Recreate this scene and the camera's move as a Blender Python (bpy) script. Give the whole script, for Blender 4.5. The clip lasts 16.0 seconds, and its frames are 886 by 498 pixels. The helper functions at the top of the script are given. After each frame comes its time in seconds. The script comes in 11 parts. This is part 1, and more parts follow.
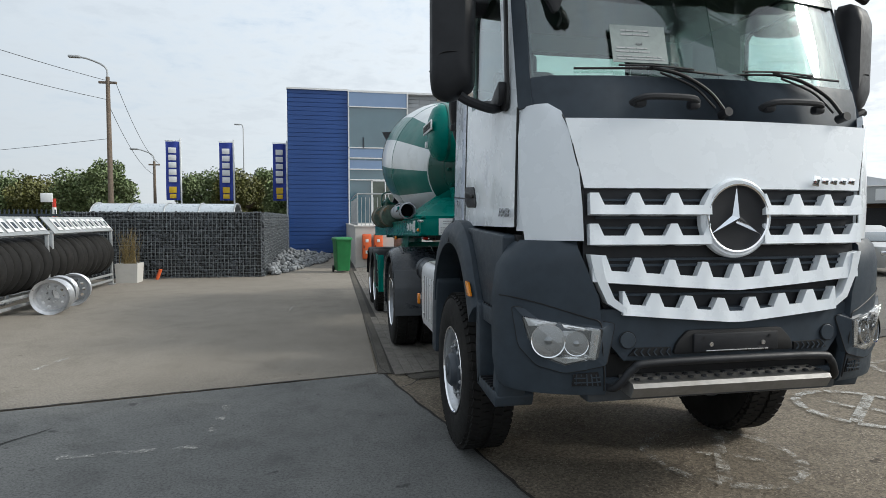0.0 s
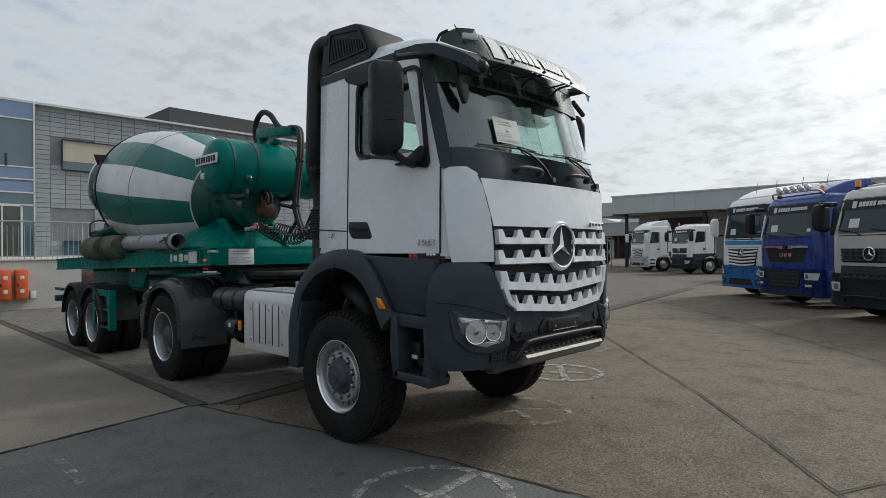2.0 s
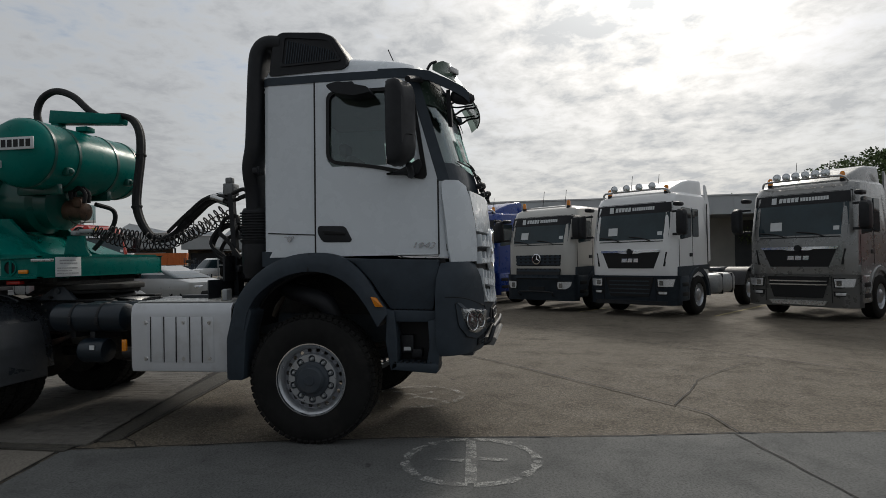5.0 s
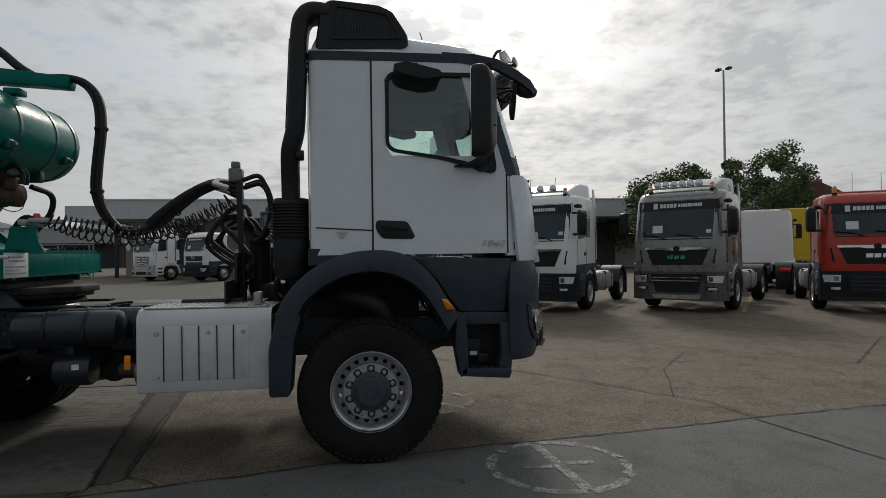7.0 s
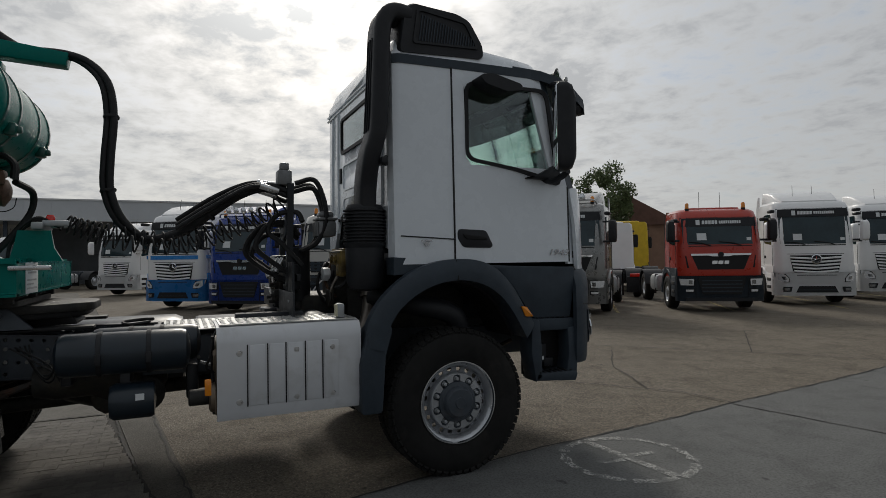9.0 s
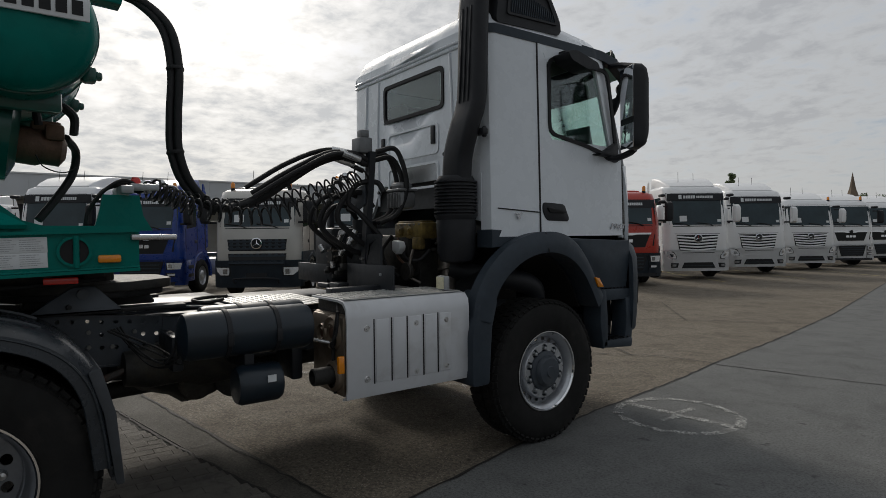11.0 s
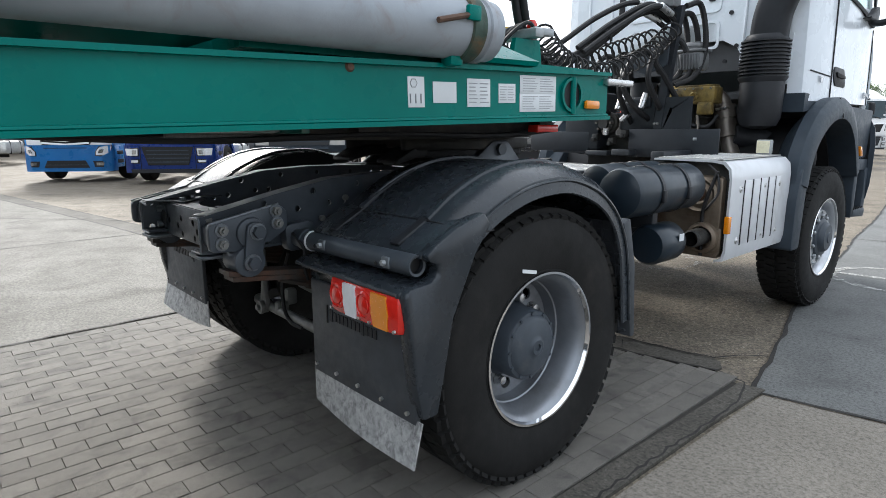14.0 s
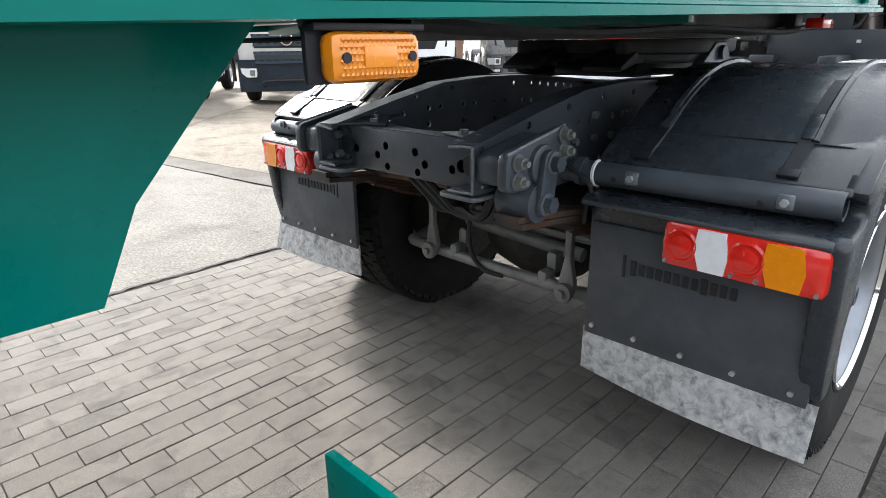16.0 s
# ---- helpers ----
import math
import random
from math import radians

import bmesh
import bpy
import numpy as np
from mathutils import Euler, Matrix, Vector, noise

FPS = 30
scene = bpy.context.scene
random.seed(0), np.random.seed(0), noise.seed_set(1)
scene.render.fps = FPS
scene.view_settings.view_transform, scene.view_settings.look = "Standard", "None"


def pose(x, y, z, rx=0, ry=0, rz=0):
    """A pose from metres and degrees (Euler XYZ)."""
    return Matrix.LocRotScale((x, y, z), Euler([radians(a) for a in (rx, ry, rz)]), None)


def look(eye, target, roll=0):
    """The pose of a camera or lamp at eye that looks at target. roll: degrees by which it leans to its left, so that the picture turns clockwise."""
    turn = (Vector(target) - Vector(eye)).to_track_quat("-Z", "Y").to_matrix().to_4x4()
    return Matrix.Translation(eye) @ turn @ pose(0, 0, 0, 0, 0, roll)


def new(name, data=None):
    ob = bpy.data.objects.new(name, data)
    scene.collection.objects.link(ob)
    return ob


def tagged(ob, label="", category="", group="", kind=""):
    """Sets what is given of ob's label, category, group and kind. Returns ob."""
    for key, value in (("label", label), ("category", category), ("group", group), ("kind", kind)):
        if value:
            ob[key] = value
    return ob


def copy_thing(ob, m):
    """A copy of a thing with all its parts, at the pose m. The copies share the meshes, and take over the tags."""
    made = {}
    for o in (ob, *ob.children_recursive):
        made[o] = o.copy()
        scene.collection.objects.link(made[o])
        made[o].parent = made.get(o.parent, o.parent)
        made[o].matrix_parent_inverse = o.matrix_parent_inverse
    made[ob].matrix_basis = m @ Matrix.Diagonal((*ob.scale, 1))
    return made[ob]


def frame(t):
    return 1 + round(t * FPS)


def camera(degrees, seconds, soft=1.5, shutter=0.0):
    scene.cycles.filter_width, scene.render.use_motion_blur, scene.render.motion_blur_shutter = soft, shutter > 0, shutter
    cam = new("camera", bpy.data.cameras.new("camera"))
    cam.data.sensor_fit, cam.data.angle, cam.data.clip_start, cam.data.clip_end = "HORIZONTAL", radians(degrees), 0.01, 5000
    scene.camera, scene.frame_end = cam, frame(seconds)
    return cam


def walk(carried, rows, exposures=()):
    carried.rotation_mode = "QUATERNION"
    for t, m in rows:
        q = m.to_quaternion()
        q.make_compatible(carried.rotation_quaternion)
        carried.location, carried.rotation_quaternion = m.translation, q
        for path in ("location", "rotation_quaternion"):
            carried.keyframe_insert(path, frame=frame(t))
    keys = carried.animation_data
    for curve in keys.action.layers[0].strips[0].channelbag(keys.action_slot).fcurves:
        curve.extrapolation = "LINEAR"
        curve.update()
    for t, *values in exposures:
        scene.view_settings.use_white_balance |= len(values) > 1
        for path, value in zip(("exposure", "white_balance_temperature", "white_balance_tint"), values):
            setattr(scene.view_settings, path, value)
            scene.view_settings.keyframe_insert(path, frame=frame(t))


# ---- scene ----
cam = camera(73.7, 16.0, soft=.5)
PATH = [
    (0, (2.063, 4.174, 1.644), (1.679, 2.214, 1.543), -0.0),
    (0.5, (2.562, 4.277, 1.608), (1.866, 2.403, 1.55), -0.1),
    (1, (3.108, 4.375, 1.649), (2.12, 2.636, 1.624), -0.1),
    (1.5, (3.644, 4.279, 1.599), (2.407, 2.707, 1.598), -0.1),
    (2, (4.209, 4.135, 1.632), (2.76, 2.756, 1.632), -0.4),
    (2.5, (4.658, 3.864, 1.583), (3.053, 2.669, 1.603), -0.3),
    (3, (5.066, 3.514, 1.615), (3.358, 2.474, 1.632), -0.5),
    (3.5, (5.416, 3.132, 1.605), (3.62, 2.254, 1.634), -0.6),
    (4, (5.714, 2.69, 1.597), (3.836, 2.006, 1.632), -0.7),
    (4.5, (5.96, 2.311, 1.598), (4.017, 1.836, 1.64), -1.0),
    (5, (6.014, 1.885, 1.575), (4.036, 1.59, 1.603), -1.1),
    (7.5, (5.651, -0.539, 1.644), (3.691, -0.142, 1.664), -0.7),
    (8, (5.568, -1.044, 1.673), (3.643, -0.502, 1.703), -0.7),
    (10.5, (4.592, -3.04, 1.607), (2.938, -1.916, 1.589), -0.7),
    (11, (4.376, -3.393, 1.608), (2.774, -2.197, 1.565), -0.6),
    (11.5, (4.051, -3.684, 1.573), (2.486, -2.44, 1.497), -0.5),
    (12, (3.744, -4.03, 1.555), (2.206, -2.757, 1.445), -0.5),
    (12.5, (3.468, -4.348, 1.529), (1.938, -3.069, 1.367), -0.6),
    (13, (3.154, -4.681, 1.483), (1.643, -3.394, 1.236), -0.4),
    (13.5, (2.924, -5.074, 1.44), (1.435, -3.78, 1.113), -0.2),
    (14, (2.63, -5.351, 1.402), (1.164, -4.05, 1.006), -0.2),
    (14.5, (2.32, -5.553, 1.394), (0.885, -4.238, 0.931), -0.2),
    (15, (2.062, -5.74, 1.403), (0.654, -4.419, 0.879), -0.3),
    (15.5, (1.77, -5.788, 1.37), (0.388, -4.468, 0.779), -0.5),
    (16, (1.492, -5.81, 1.356), (0.17, -4.462, 0.695), -0.7),
]
EXPOSURES = [(0, .94, 6300, 7), (0.5, 0.80, 6300, 7), (1.5, 0.48, 6350, 7.5), (3, 0.05, 6400, 8), (4, -0.17, 6500, 9), (5, -0.26, 6500, 9), (8, -0.28, 6550, 9), (10.5, -0.34, 6550, 9), (11, -0.15, 6550, 9.5), (11.5, 0.02, 6500, 9.5), (12, 0.2, 6450, 9.5), (12.5, 0.45, 6400, 9), (13, 0.72, 6300, 9), (13.5, 1.3, 6200, 9), (14, 1.88, 6150, 9), (14.5, 2.28, 6150, 9.5), (15, 2.40, 6150, 9.5), (16, 2.56, 6350, 11)]
walk(cam, [(t, look(eye, target, roll)) for t, eye, target, roll in PATH], EXPOSURES)

# ---- world, sun ----
SUN_AZ, SUN_EL = 168.0, 33.0


def nodes_of(tree):
    tree.nodes.clear()
    return tree.nodes, tree.links


def nmath(N, L, op, a, b=None, clamp=False):
    n = N.new("ShaderNodeMath")
    n.operation, n.use_clamp = op, clamp
    for i, v in enumerate((a, b)):
        if v is None:
            continue
        if isinstance(v, (int, float)):
            n.inputs[i].default_value = v
        else:
            L.new(v, n.inputs[i])
    return n.outputs[0]


def nmix(N, L, fac, a, b, mode="MIX"):
    n = N.new("ShaderNodeMix")
    n.data_type, n.blend_type = "RGBA", mode
    for i, v in ((0, fac), (6, a), (7, b)):
        if isinstance(v, (int, float)):
            n.inputs[i].default_value = v
        elif isinstance(v, (tuple, list)):
            n.inputs[i].default_value = (*v[:3], 1)
        else:
            L.new(v, n.inputs[i])
    return n.outputs[2]


def nramp(N, L, fac, stops):
    n = N.new("ShaderNodeValToRGB")
    e = n.color_ramp.elements
    while len(e) < len(stops):
        e.new(0.5)
    for i, (p, c) in enumerate(stops):
        e[i].position = p
        e[i].color = (c, c, c, 1) if isinstance(c, (int, float)) else (*c, 1)
    L.new(fac, n.inputs[0])
    return n.outputs[0]


def nnoise(N, L, vec, scale, detail=4, rough=0.55, dist=0.0):
    n = N.new("ShaderNodeTexNoise")
    n.inputs["Scale"].default_value, n.inputs["Detail"].default_value = scale, detail
    n.inputs["Roughness"].default_value, n.inputs["Distortion"].default_value = rough, dist
    if vec is not None:
        L.new(vec, n.inputs["Vector"])
    return n.outputs["Fac"]


def build_world():
    w = bpy.data.worlds.new("overcast_sky")
    scene.world = w
    w.use_nodes = True
    N, L = nodes_of(w.node_tree)
    sky = N.new("ShaderNodeTexSky")
    sky.sky_type, sky.sun_disc = "NISHITA", False
    sky.sun_elevation, sky.sun_rotation = radians(SUN_EL), radians(90 - SUN_AZ)
    sky.dust_density = 2.0
    co = N.new("ShaderNodeTexCoord").outputs["Generated"]
    sep = N.new("ShaderNodeSeparateXYZ")
    L.new(co, sep.inputs[0])
    z = nmath(N, L, "MAXIMUM", sep.outputs[2], 0.0)
    den = nmath(N, L, "ADD", z, 0.16)
    com = N.new("ShaderNodeCombineXYZ")
    L.new(nmath(N, L, "DIVIDE", sep.outputs[0], den), com.inputs[0])
    L.new(nmath(N, L, "DIVIDE", sep.outputs[1], den), com.inputs[1])
    flat = com.outputs[0]
    big = nnoise(N, L, flat, 1.3, 7, 0.62, 0.3)
    small = nnoise(N, L, flat, 8.0, 7, 0.62, 0.25)
    both = nmath(N, L, "ADD", nmath(N, L, "MULTIPLY", big, 0.58), nmath(N, L, "MULTIPLY", small, 0.42))
    # how near to the veiled sun
    dot = N.new("ShaderNodeVectorMath")
    dot.operation = "DOT_PRODUCT"
    a, e = radians(SUN_AZ), radians(SUN_EL)
    L.new(co, dot.inputs[0])
    dot.inputs[1].default_value = (math.cos(a) * math.cos(e), math.sin(a) * math.cos(e), math.sin(e))
    near = nmath(N, L, "MAXIMUM", dot.outputs["Value"], 0.0)
    glow = nmath(N, L, "POWER", near, 9.0)
    halo = nmath(N, L, "POWER", near, 50.0)
    cover = nramp(N, L, both, [(0.36, 0.0), (0.5, 0.75), (0.6, 1.0)])
    thick = nramp(N, L, both, [(0.43, (0.88, 0.875, 0.86)), (0.51, (0.745, 0.75, 0.755)), (0.59, (0.575, 0.595, 0.63))])
    blue = nmix(N, L, 1.0, sky.outputs[0], (0.10, 0.10, 0.105), "MULTIPLY")
    gap = nmix(N, L, 0.62, blue, (0.62, 0.70, 0.80))
    base = nmix(N, L, cover, gap, thick)
    warm = nmix(N, L, 1.0, base, (1.0, 0.965, 0.90), "MULTIPLY")
    lit = nmix(N, L, glow, base, warm)
    thin = nmath(N, L, "MULTIPLY", nmath(N, L, "SUBTRACT", 0.5, dot.outputs["Value"]), 0.8, True)
    lit = nmix(N, L, thin, lit, (0.74, 0.81, 0.89))
    haze = nramp(N, L, z, [(0.0, 0.6), (0.10, 0.25), (0.3, 0.0)])
    lit = nmix(N, L, haze, lit, (0.73, 0.73, 0.715))
    gain = nmath(N, L, "ADD", nmath(N, L, "MULTIPLY", glow, 0.50), nmath(N, L, "MULTIPLY", halo, 1.6))
    # the sky dims smoothly away from the sun
    gain = nmath(N, L, "ADD", gain, nmath(N, L, "ADD", nmath(N, L, "MULTIPLY", dot.outputs["Value"], 0.28), 0.60))
    bg = N.new("ShaderNodeBackground")
    L.new(lit, bg.inputs[0])
    L.new(gain, bg.inputs[1])
    L.new(bg.outputs[0], N.new("ShaderNodeOutputWorld").inputs[0])


build_world()
sun = new("sun", bpy.data.lights.new("sun", "SUN"))
sun.data.energy, sun.data.angle, sun.data.color = 1.5, radians(11), (1.0, 0.94, 0.85)
sun.rotation_mode = "QUATERNION"
_a, _e = radians(SUN_AZ), radians(SUN_EL)
sun.rotation_quaternion = Vector((math.cos(_a) * math.cos(_e), math.sin(_a) * math.cos(_e), math.sin(_e))).to_track_quat("Z", "Y")

# ---- materials ----
MATS = {}


def mat(name, color, rough=0.5, metal=0.0, vary=0.12, scale=6.0, bump=0.0, bscale=60.0, coat=0.0, dirt=None, dirt_amount=0.0,
        dirt_scale=3.0, island=0.0, transmit=0.0, ior=1.45, spec=0.5, emit=None, alpha=1.0, space="Object"):
    if name in MATS:
        return MATS[name]
    m = bpy.data.materials.new(name)
    m.use_nodes = True
    N, L = nodes_of(m.node_tree)
    p = N.new("ShaderNodeBsdfPrincipled")
    L.new(p.outputs[0], N.new("ShaderNodeOutputMaterial").inputs[0])
    co = N.new("ShaderNodeNewGeometry").outputs["Position"] if space == "World" else N.new("ShaderNodeTexCoord").outputs[space]
    col = None
    if vary:
        f = nnoise(N, L, co, scale, 5, 0.6)
        lo, hi = [tuple(min(1, c * k) for c in color) for k in (1 - vary, 1 + vary)]
        col = nramp(N, L, f, [(0.3, lo), (0.7, hi)])
        r = nnoise(N, L, co, scale * 2.7, 4, 0.6)
        L.new(nramp(N, L, r, [(0.25, max(0.02, rough - 0.1 * (rough > .15))), (0.75, min(1, rough + 0.1 * (rough > .15)))]), p.inputs["Roughness"])
    else:
        p.inputs["Roughness"].default_value = rough
    if dirt:
        d = nnoise(N, L, co, dirt_scale, 8, 0.68, 0.6)
        d = nramp(N, L, d, [(0.62 - 0.3 * dirt_amount, 0.0), (0.8 - 0.2 * dirt_amount, min(1.0, dirt_amount * 1.6))])
        col = nmix(N, L, d, col if col is not None else tuple(color), tuple(dirt))
    if island:
        inf = N.new("ShaderNodeObjectInfo").outputs["Random"]
        geo = N.new("ShaderNodeNewGeometry").outputs["Random Per Island"]
        s = nmath(N, L, "FRACT", nmath(N, L, "ADD", inf, geo))
        k = nramp(N, L, s, [(0.0, 1 - island), (1.0, 1 + island)])
        col = nmix(N, L, 1.0, col if col is not None else tuple(color), k, "MULTIPLY")
    if col is None:
        p.inputs["Base Color"].default_value = (*color, 1)
    else:
        L.new(col, p.inputs["Base Color"])
    p.inputs["Metallic"].default_value = metal
    p.inputs["Coat Weight"].default_value = coat
    p.inputs["Coat Roughness"].default_value = 0.06
    p.inputs["Transmission Weight"].default_value = transmit
    p.inputs["IOR"].default_value = ior
    p.inputs["Specular IOR Level"].default_value = spec
    p.inputs["Alpha"].default_value = alpha
    if emit:
        p.inputs["Emission Color"].default_value = (*emit[:3], 1)
        p.inputs["Emission Strength"].default_value = emit[3]
    if bump:
        b = N.new("ShaderNodeBump")
        b.inputs["Strength"].default_value = bump
        b.inputs["Distance"].default_value = 0.004
        L.new(nnoise(N, L, co, bscale, 6, 0.7), b.inputs["Height"])
        L.new(b.outputs[0], p.inputs["Normal"])
    MATS[name] = m
    return m


def concrete(name, a, b, speck, speck_amount, stain, bump, grain=0.35):
    m = bpy.data.materials.new(name)
    m.use_nodes = True
    N, L = nodes_of(m.node_tree)
    p = N.new("ShaderNodeBsdfPrincipled")
    L.new(p.outputs[0], N.new("ShaderNodeOutputMaterial").inputs[0])
    co = N.new("ShaderNodeTexCoord").outputs["Object"]
    big = nnoise(N, L, co, 0.35, 6, 0.6, 0.8)
    mid = nnoise(N, L, co, 2.3, 7, 0.66, 0.5)
    fine = nnoise(N, L, co, 55.0, 5, 0.75)
    col = nmix(N, L, nramp(N, L, big, [(0.3, 0.0), (0.7, 1.0)]), a, b)
    col = nmix(N, L, nramp(N, L, mid, [(0.50, 0.0), (0.72, 0.55)]), col, stain)
    col = nmix(N, L, nramp(N, L, fine, [(0.36, 0.75), (0.54, 0.0)]), col, tuple(c * 0.4 for c in a))
    vo = N.new("ShaderNodeTexVoronoi")
    vo.inputs["Scale"].default_value = 62.0
    L.new(co, vo.inputs["Vector"])
    grit = N.new("ShaderNodeSeparateColor")
    L.new(vo.outputs["Color"], grit.inputs[0])
    # each pebble has its own tone, and only some are pale
    tone = nramp(N, L, grit.outputs[0], [(0.0, 0.62), (0.5, 1.0), (1.0, 1.36)])
    col = nmix(N, L, grain, col, nmix(N, L, 1.0, col, tone, "MULTIPLY"))
    sp = nramp(N, L, vo.outputs["Distance"], [(0.30, speck_amount), (0.42, 0.0)])
    pick = nmath(N, L, "MULTIPLY", nramp(N, L, grit.outputs[1], [(0.70, 0.0), (0.86, 1.0)]), nramp(N, L, nnoise(N, L, co, 1.7, 5, 0.7), [(0.40, 0.15), (0.60, 1.0)]))
    col = nmix(N, L, nmath(N, L, "MULTIPLY", sp, pick), col, speck)
    sandy = nnoise(N, L, co, 260.0, 3, 0.8)
    col = nmix(N, L, 0.55, col, nmix(N, L, 1.0, col, nramp(N, L, sandy, [(0.30, 0.55), (0.5, 1.0), (0.72, 1.5)]), "MULTIPLY"))
    spots = nnoise(N, L, co, 5.2, 3, 0.5)
    col = nmix(N, L, nramp(N, L, spots, [(0.70, 0.0), (0.74, 0.7)]), col, tuple(c * 0.45 for c in stain))
    L.new(col, p.inputs["Base Color"])
    L.new(nramp(N, L, mid, [(0.3, 0.76), (0.75, 0.95)]), p.inputs["Roughness"])
    p.inputs["Specular IOR Level"].default_value = 0.3
    bn = N.new("ShaderNodeBump")
    bn.inputs["Strength"].default_value, bn.inputs["Distance"].default_value = bump, 0.006
    L.new(nmath(N, L, "ADD", fine, nmath(N, L, "MULTIPLY", vo.outputs["Distance"], 0.7)), bn.inputs["Height"])
    L.new(bn.outputs[0], p.inputs["Normal"])
    return m


def glass(name, tint, rough=0.02, body=0.25):
    """Thin tinted pane: clear with a mirror-like surface."""
    m = bpy.data.materials.new(name)
    m.use_nodes = True
    N, L = nodes_of(m.node_tree)
    tr = N.new("ShaderNodeBsdfTransparent")
    tr.inputs[0].default_value = (*tint, 1)
    gl = N.new("ShaderNodeBsdfGlossy")
    gl.inputs["Roughness"].default_value = rough
    gl.inputs["Color"].default_value = (0.95, 0.97, 1.0, 1)
    # gloss by angle, the same from both sides of the pane
    n0 = (0.5 + body) / (2.5 + body)
    lw = N.new("ShaderNodeLayerWeight")
    lw.inputs["Blend"].default_value = 0.5
    rise = nmath(N, L, "POWER", lw.outputs["Facing"], 5.0)
    mx = N.new("ShaderNodeMixShader")
    L.new(nmath(N, L, "ADD", nmath(N, L, "MULTIPLY", rise, 1 - n0 * n0), n0 * n0), mx.inputs[0])
    L.new(tr.outputs[0], mx.inputs[1])
    L.new(gl.outputs[0], mx.inputs[2])
    L.new(mx.outputs[0], N.new("ShaderNodeOutputMaterial").inputs[0])
    return m


WHITE = mat("white_truck_paint", (0.695, 0.735, 0.775), 0.27, 0, 0.02, 2.0, coat=0.5, dirt=(0.6, 0.6, 0.6), dirt_amount=0.06)
WHITE2 = mat("white_lorry_paint", (0.82, 0.82, 0.82), 0.35, 0, 0.04, 1.5, coat=0.4, dirt=(0.5, 0.48, 0.45), dirt_amount=0.12)
DARKSIL = mat("dark_silver_paint", (.25, .25, .245), .3, .5, .05, 2.0, coat=.6)
SILVER = mat("silver_paint", (0.43, 0.43, 0.425), 0.34, 0.35, 0.05, 2.0, coat=0.5)
CHAMP = mat("silver_beige_paint", (0.50, 0.485, 0.455), 0.36, 0.2, 0.05, 2.0, coat=0.5)
GREYP = mat("dark_grey_plastic", (0.034, 0.045, 0.058), 0.5, 0, 0.15, 8, 0.12, 240, dirt=(0.08, 0.08, 0.078), dirt_amount=0.12, spec=.3)
BLACKP = mat("black_plastic", (0.017, 0.018, 0.021), 0.5, 0, 0.2, 7, 0.15, 200, dirt=(0.045, 0.042, 0.04), dirt_amount=0.12, spec=.35)
STANDB = mat("black_stand_steel", (.020, .023, .028), .45, .1, .25, 8, .1, 80, dirt=(.06, .055, .05), dirt_amount=.25)
FRAMEB = mat("chassis_black", (0.056, 0.066, 0.079), 0.40, 0.1, 0.25, 6, 0.1, 80, dirt=(0.11, 0.105, 0.098), dirt_amount=0.3)
FLAPG = mat("greyed_rubber_flap", (0.046, 0.051, 0.058), 0.55, 0, 0.2, 9, 0.12, 160, dirt=(0.10, 0.10, 0.098), dirt_amount=0.22)
WORNE = mat("worn_frame_edge", (0.16, 0.175, 0.19), 0.4, 0.4, 0.3, 30, 0.1, 90, dirt=(0.06, 0.065, 0.07), dirt_amount=0.4)
GRIME = mat("oily_engine_grime", (0.028, 0.027, 0.025), 0.6, 0.2, 0.4, 14, 0.5, 60, dirt=(0.10, 0.08, 0.055), dirt_amount=0.35)
BLACKG = mat("black_greasy_casting", (.010, .010, .011), .55, .1, .3, 12, .4, 60, dirt=(.03, .025, .02), dirt_amount=.3)
GRIMEM = mat("heat_stained_steel", (.17, .15, .13), .4, .7, .3, 8, .1, 60, dirt=(.10, .08, .06), dirt_amount=.4)
RUBBER = mat("tyre_rubber", (0.0130, 0.0127, 0.0123), 0.8, 0, 0.25, 5, 0.25, 90, dirt=(0.045, 0.040, 0.035), dirt_amount=0.25, spec=.25)
HOSE = mat("black_hose", (0.010, 0.010, 0.011), 0.65, 0, 0.2, 10, dirt=(0.10, 0.09, 0.08), dirt_amount=0.2)
TANKB = mat("blue_black_tank_paint", (0.010, 0.018, 0.027), 0.38, 0, 0.15, 5, coat=0.15, dirt=(0.03, 0.03, 0.03), dirt_amount=0.12)
MUDG = mat("faded_black_mudguard", (0.024, 0.029, 0.035), 0.27, 0, 0.18, 6, 0.05, 220, dirt=(0.07, 0.068, 0.062), dirt_amount=0.16)
SILENCER = mat("heat_browned_silencer", (0.20, 0.16, 0.12), 0.42, 0.55, 0.3, 7, 0.15, 40, dirt=(0.11, 0.06, 0.03), dirt_amount=0.5, dirt_scale=5)
RIM = mat("aluminium_rim", (0.52, 0.535, 0.56), 0.34, 0.75, 0.10, 8, dirt=(0.22, 0.21, 0.20), dirt_amount=0.3)
# RIM again, its colour darkened to hold down the glare in the rear dishes
RIMR = mat("glare_darkened_rim", (0.27, 0.285, 0.31), 0.42, 0.7, 0.12, 8, dirt=(0.16, 0.155, 0.15), dirt_amount=0.35)
RIMD = mat("dull_rim_disc", (0.26, 0.27, 0.29), 0.5, 0.5, 0.15, 8, dirt=(0.10, 0.095, 0.09), dirt_amount=0.4)
PRINTG = mat("grey_fine_print", (.36, .37, .38), .6, 0, .1, 30)
CARDG = mat("laminated_grey_card", (.25, .29, .28), .35, 0, .1, 20)
BADGE = mat("dull_chrome_letters", (.45, .46, .48), .22, .9, .1, 20)
MATTB = mat("matt_black_print", (.008, .009, .009), .95, 0, .1, 20, spec=.05)
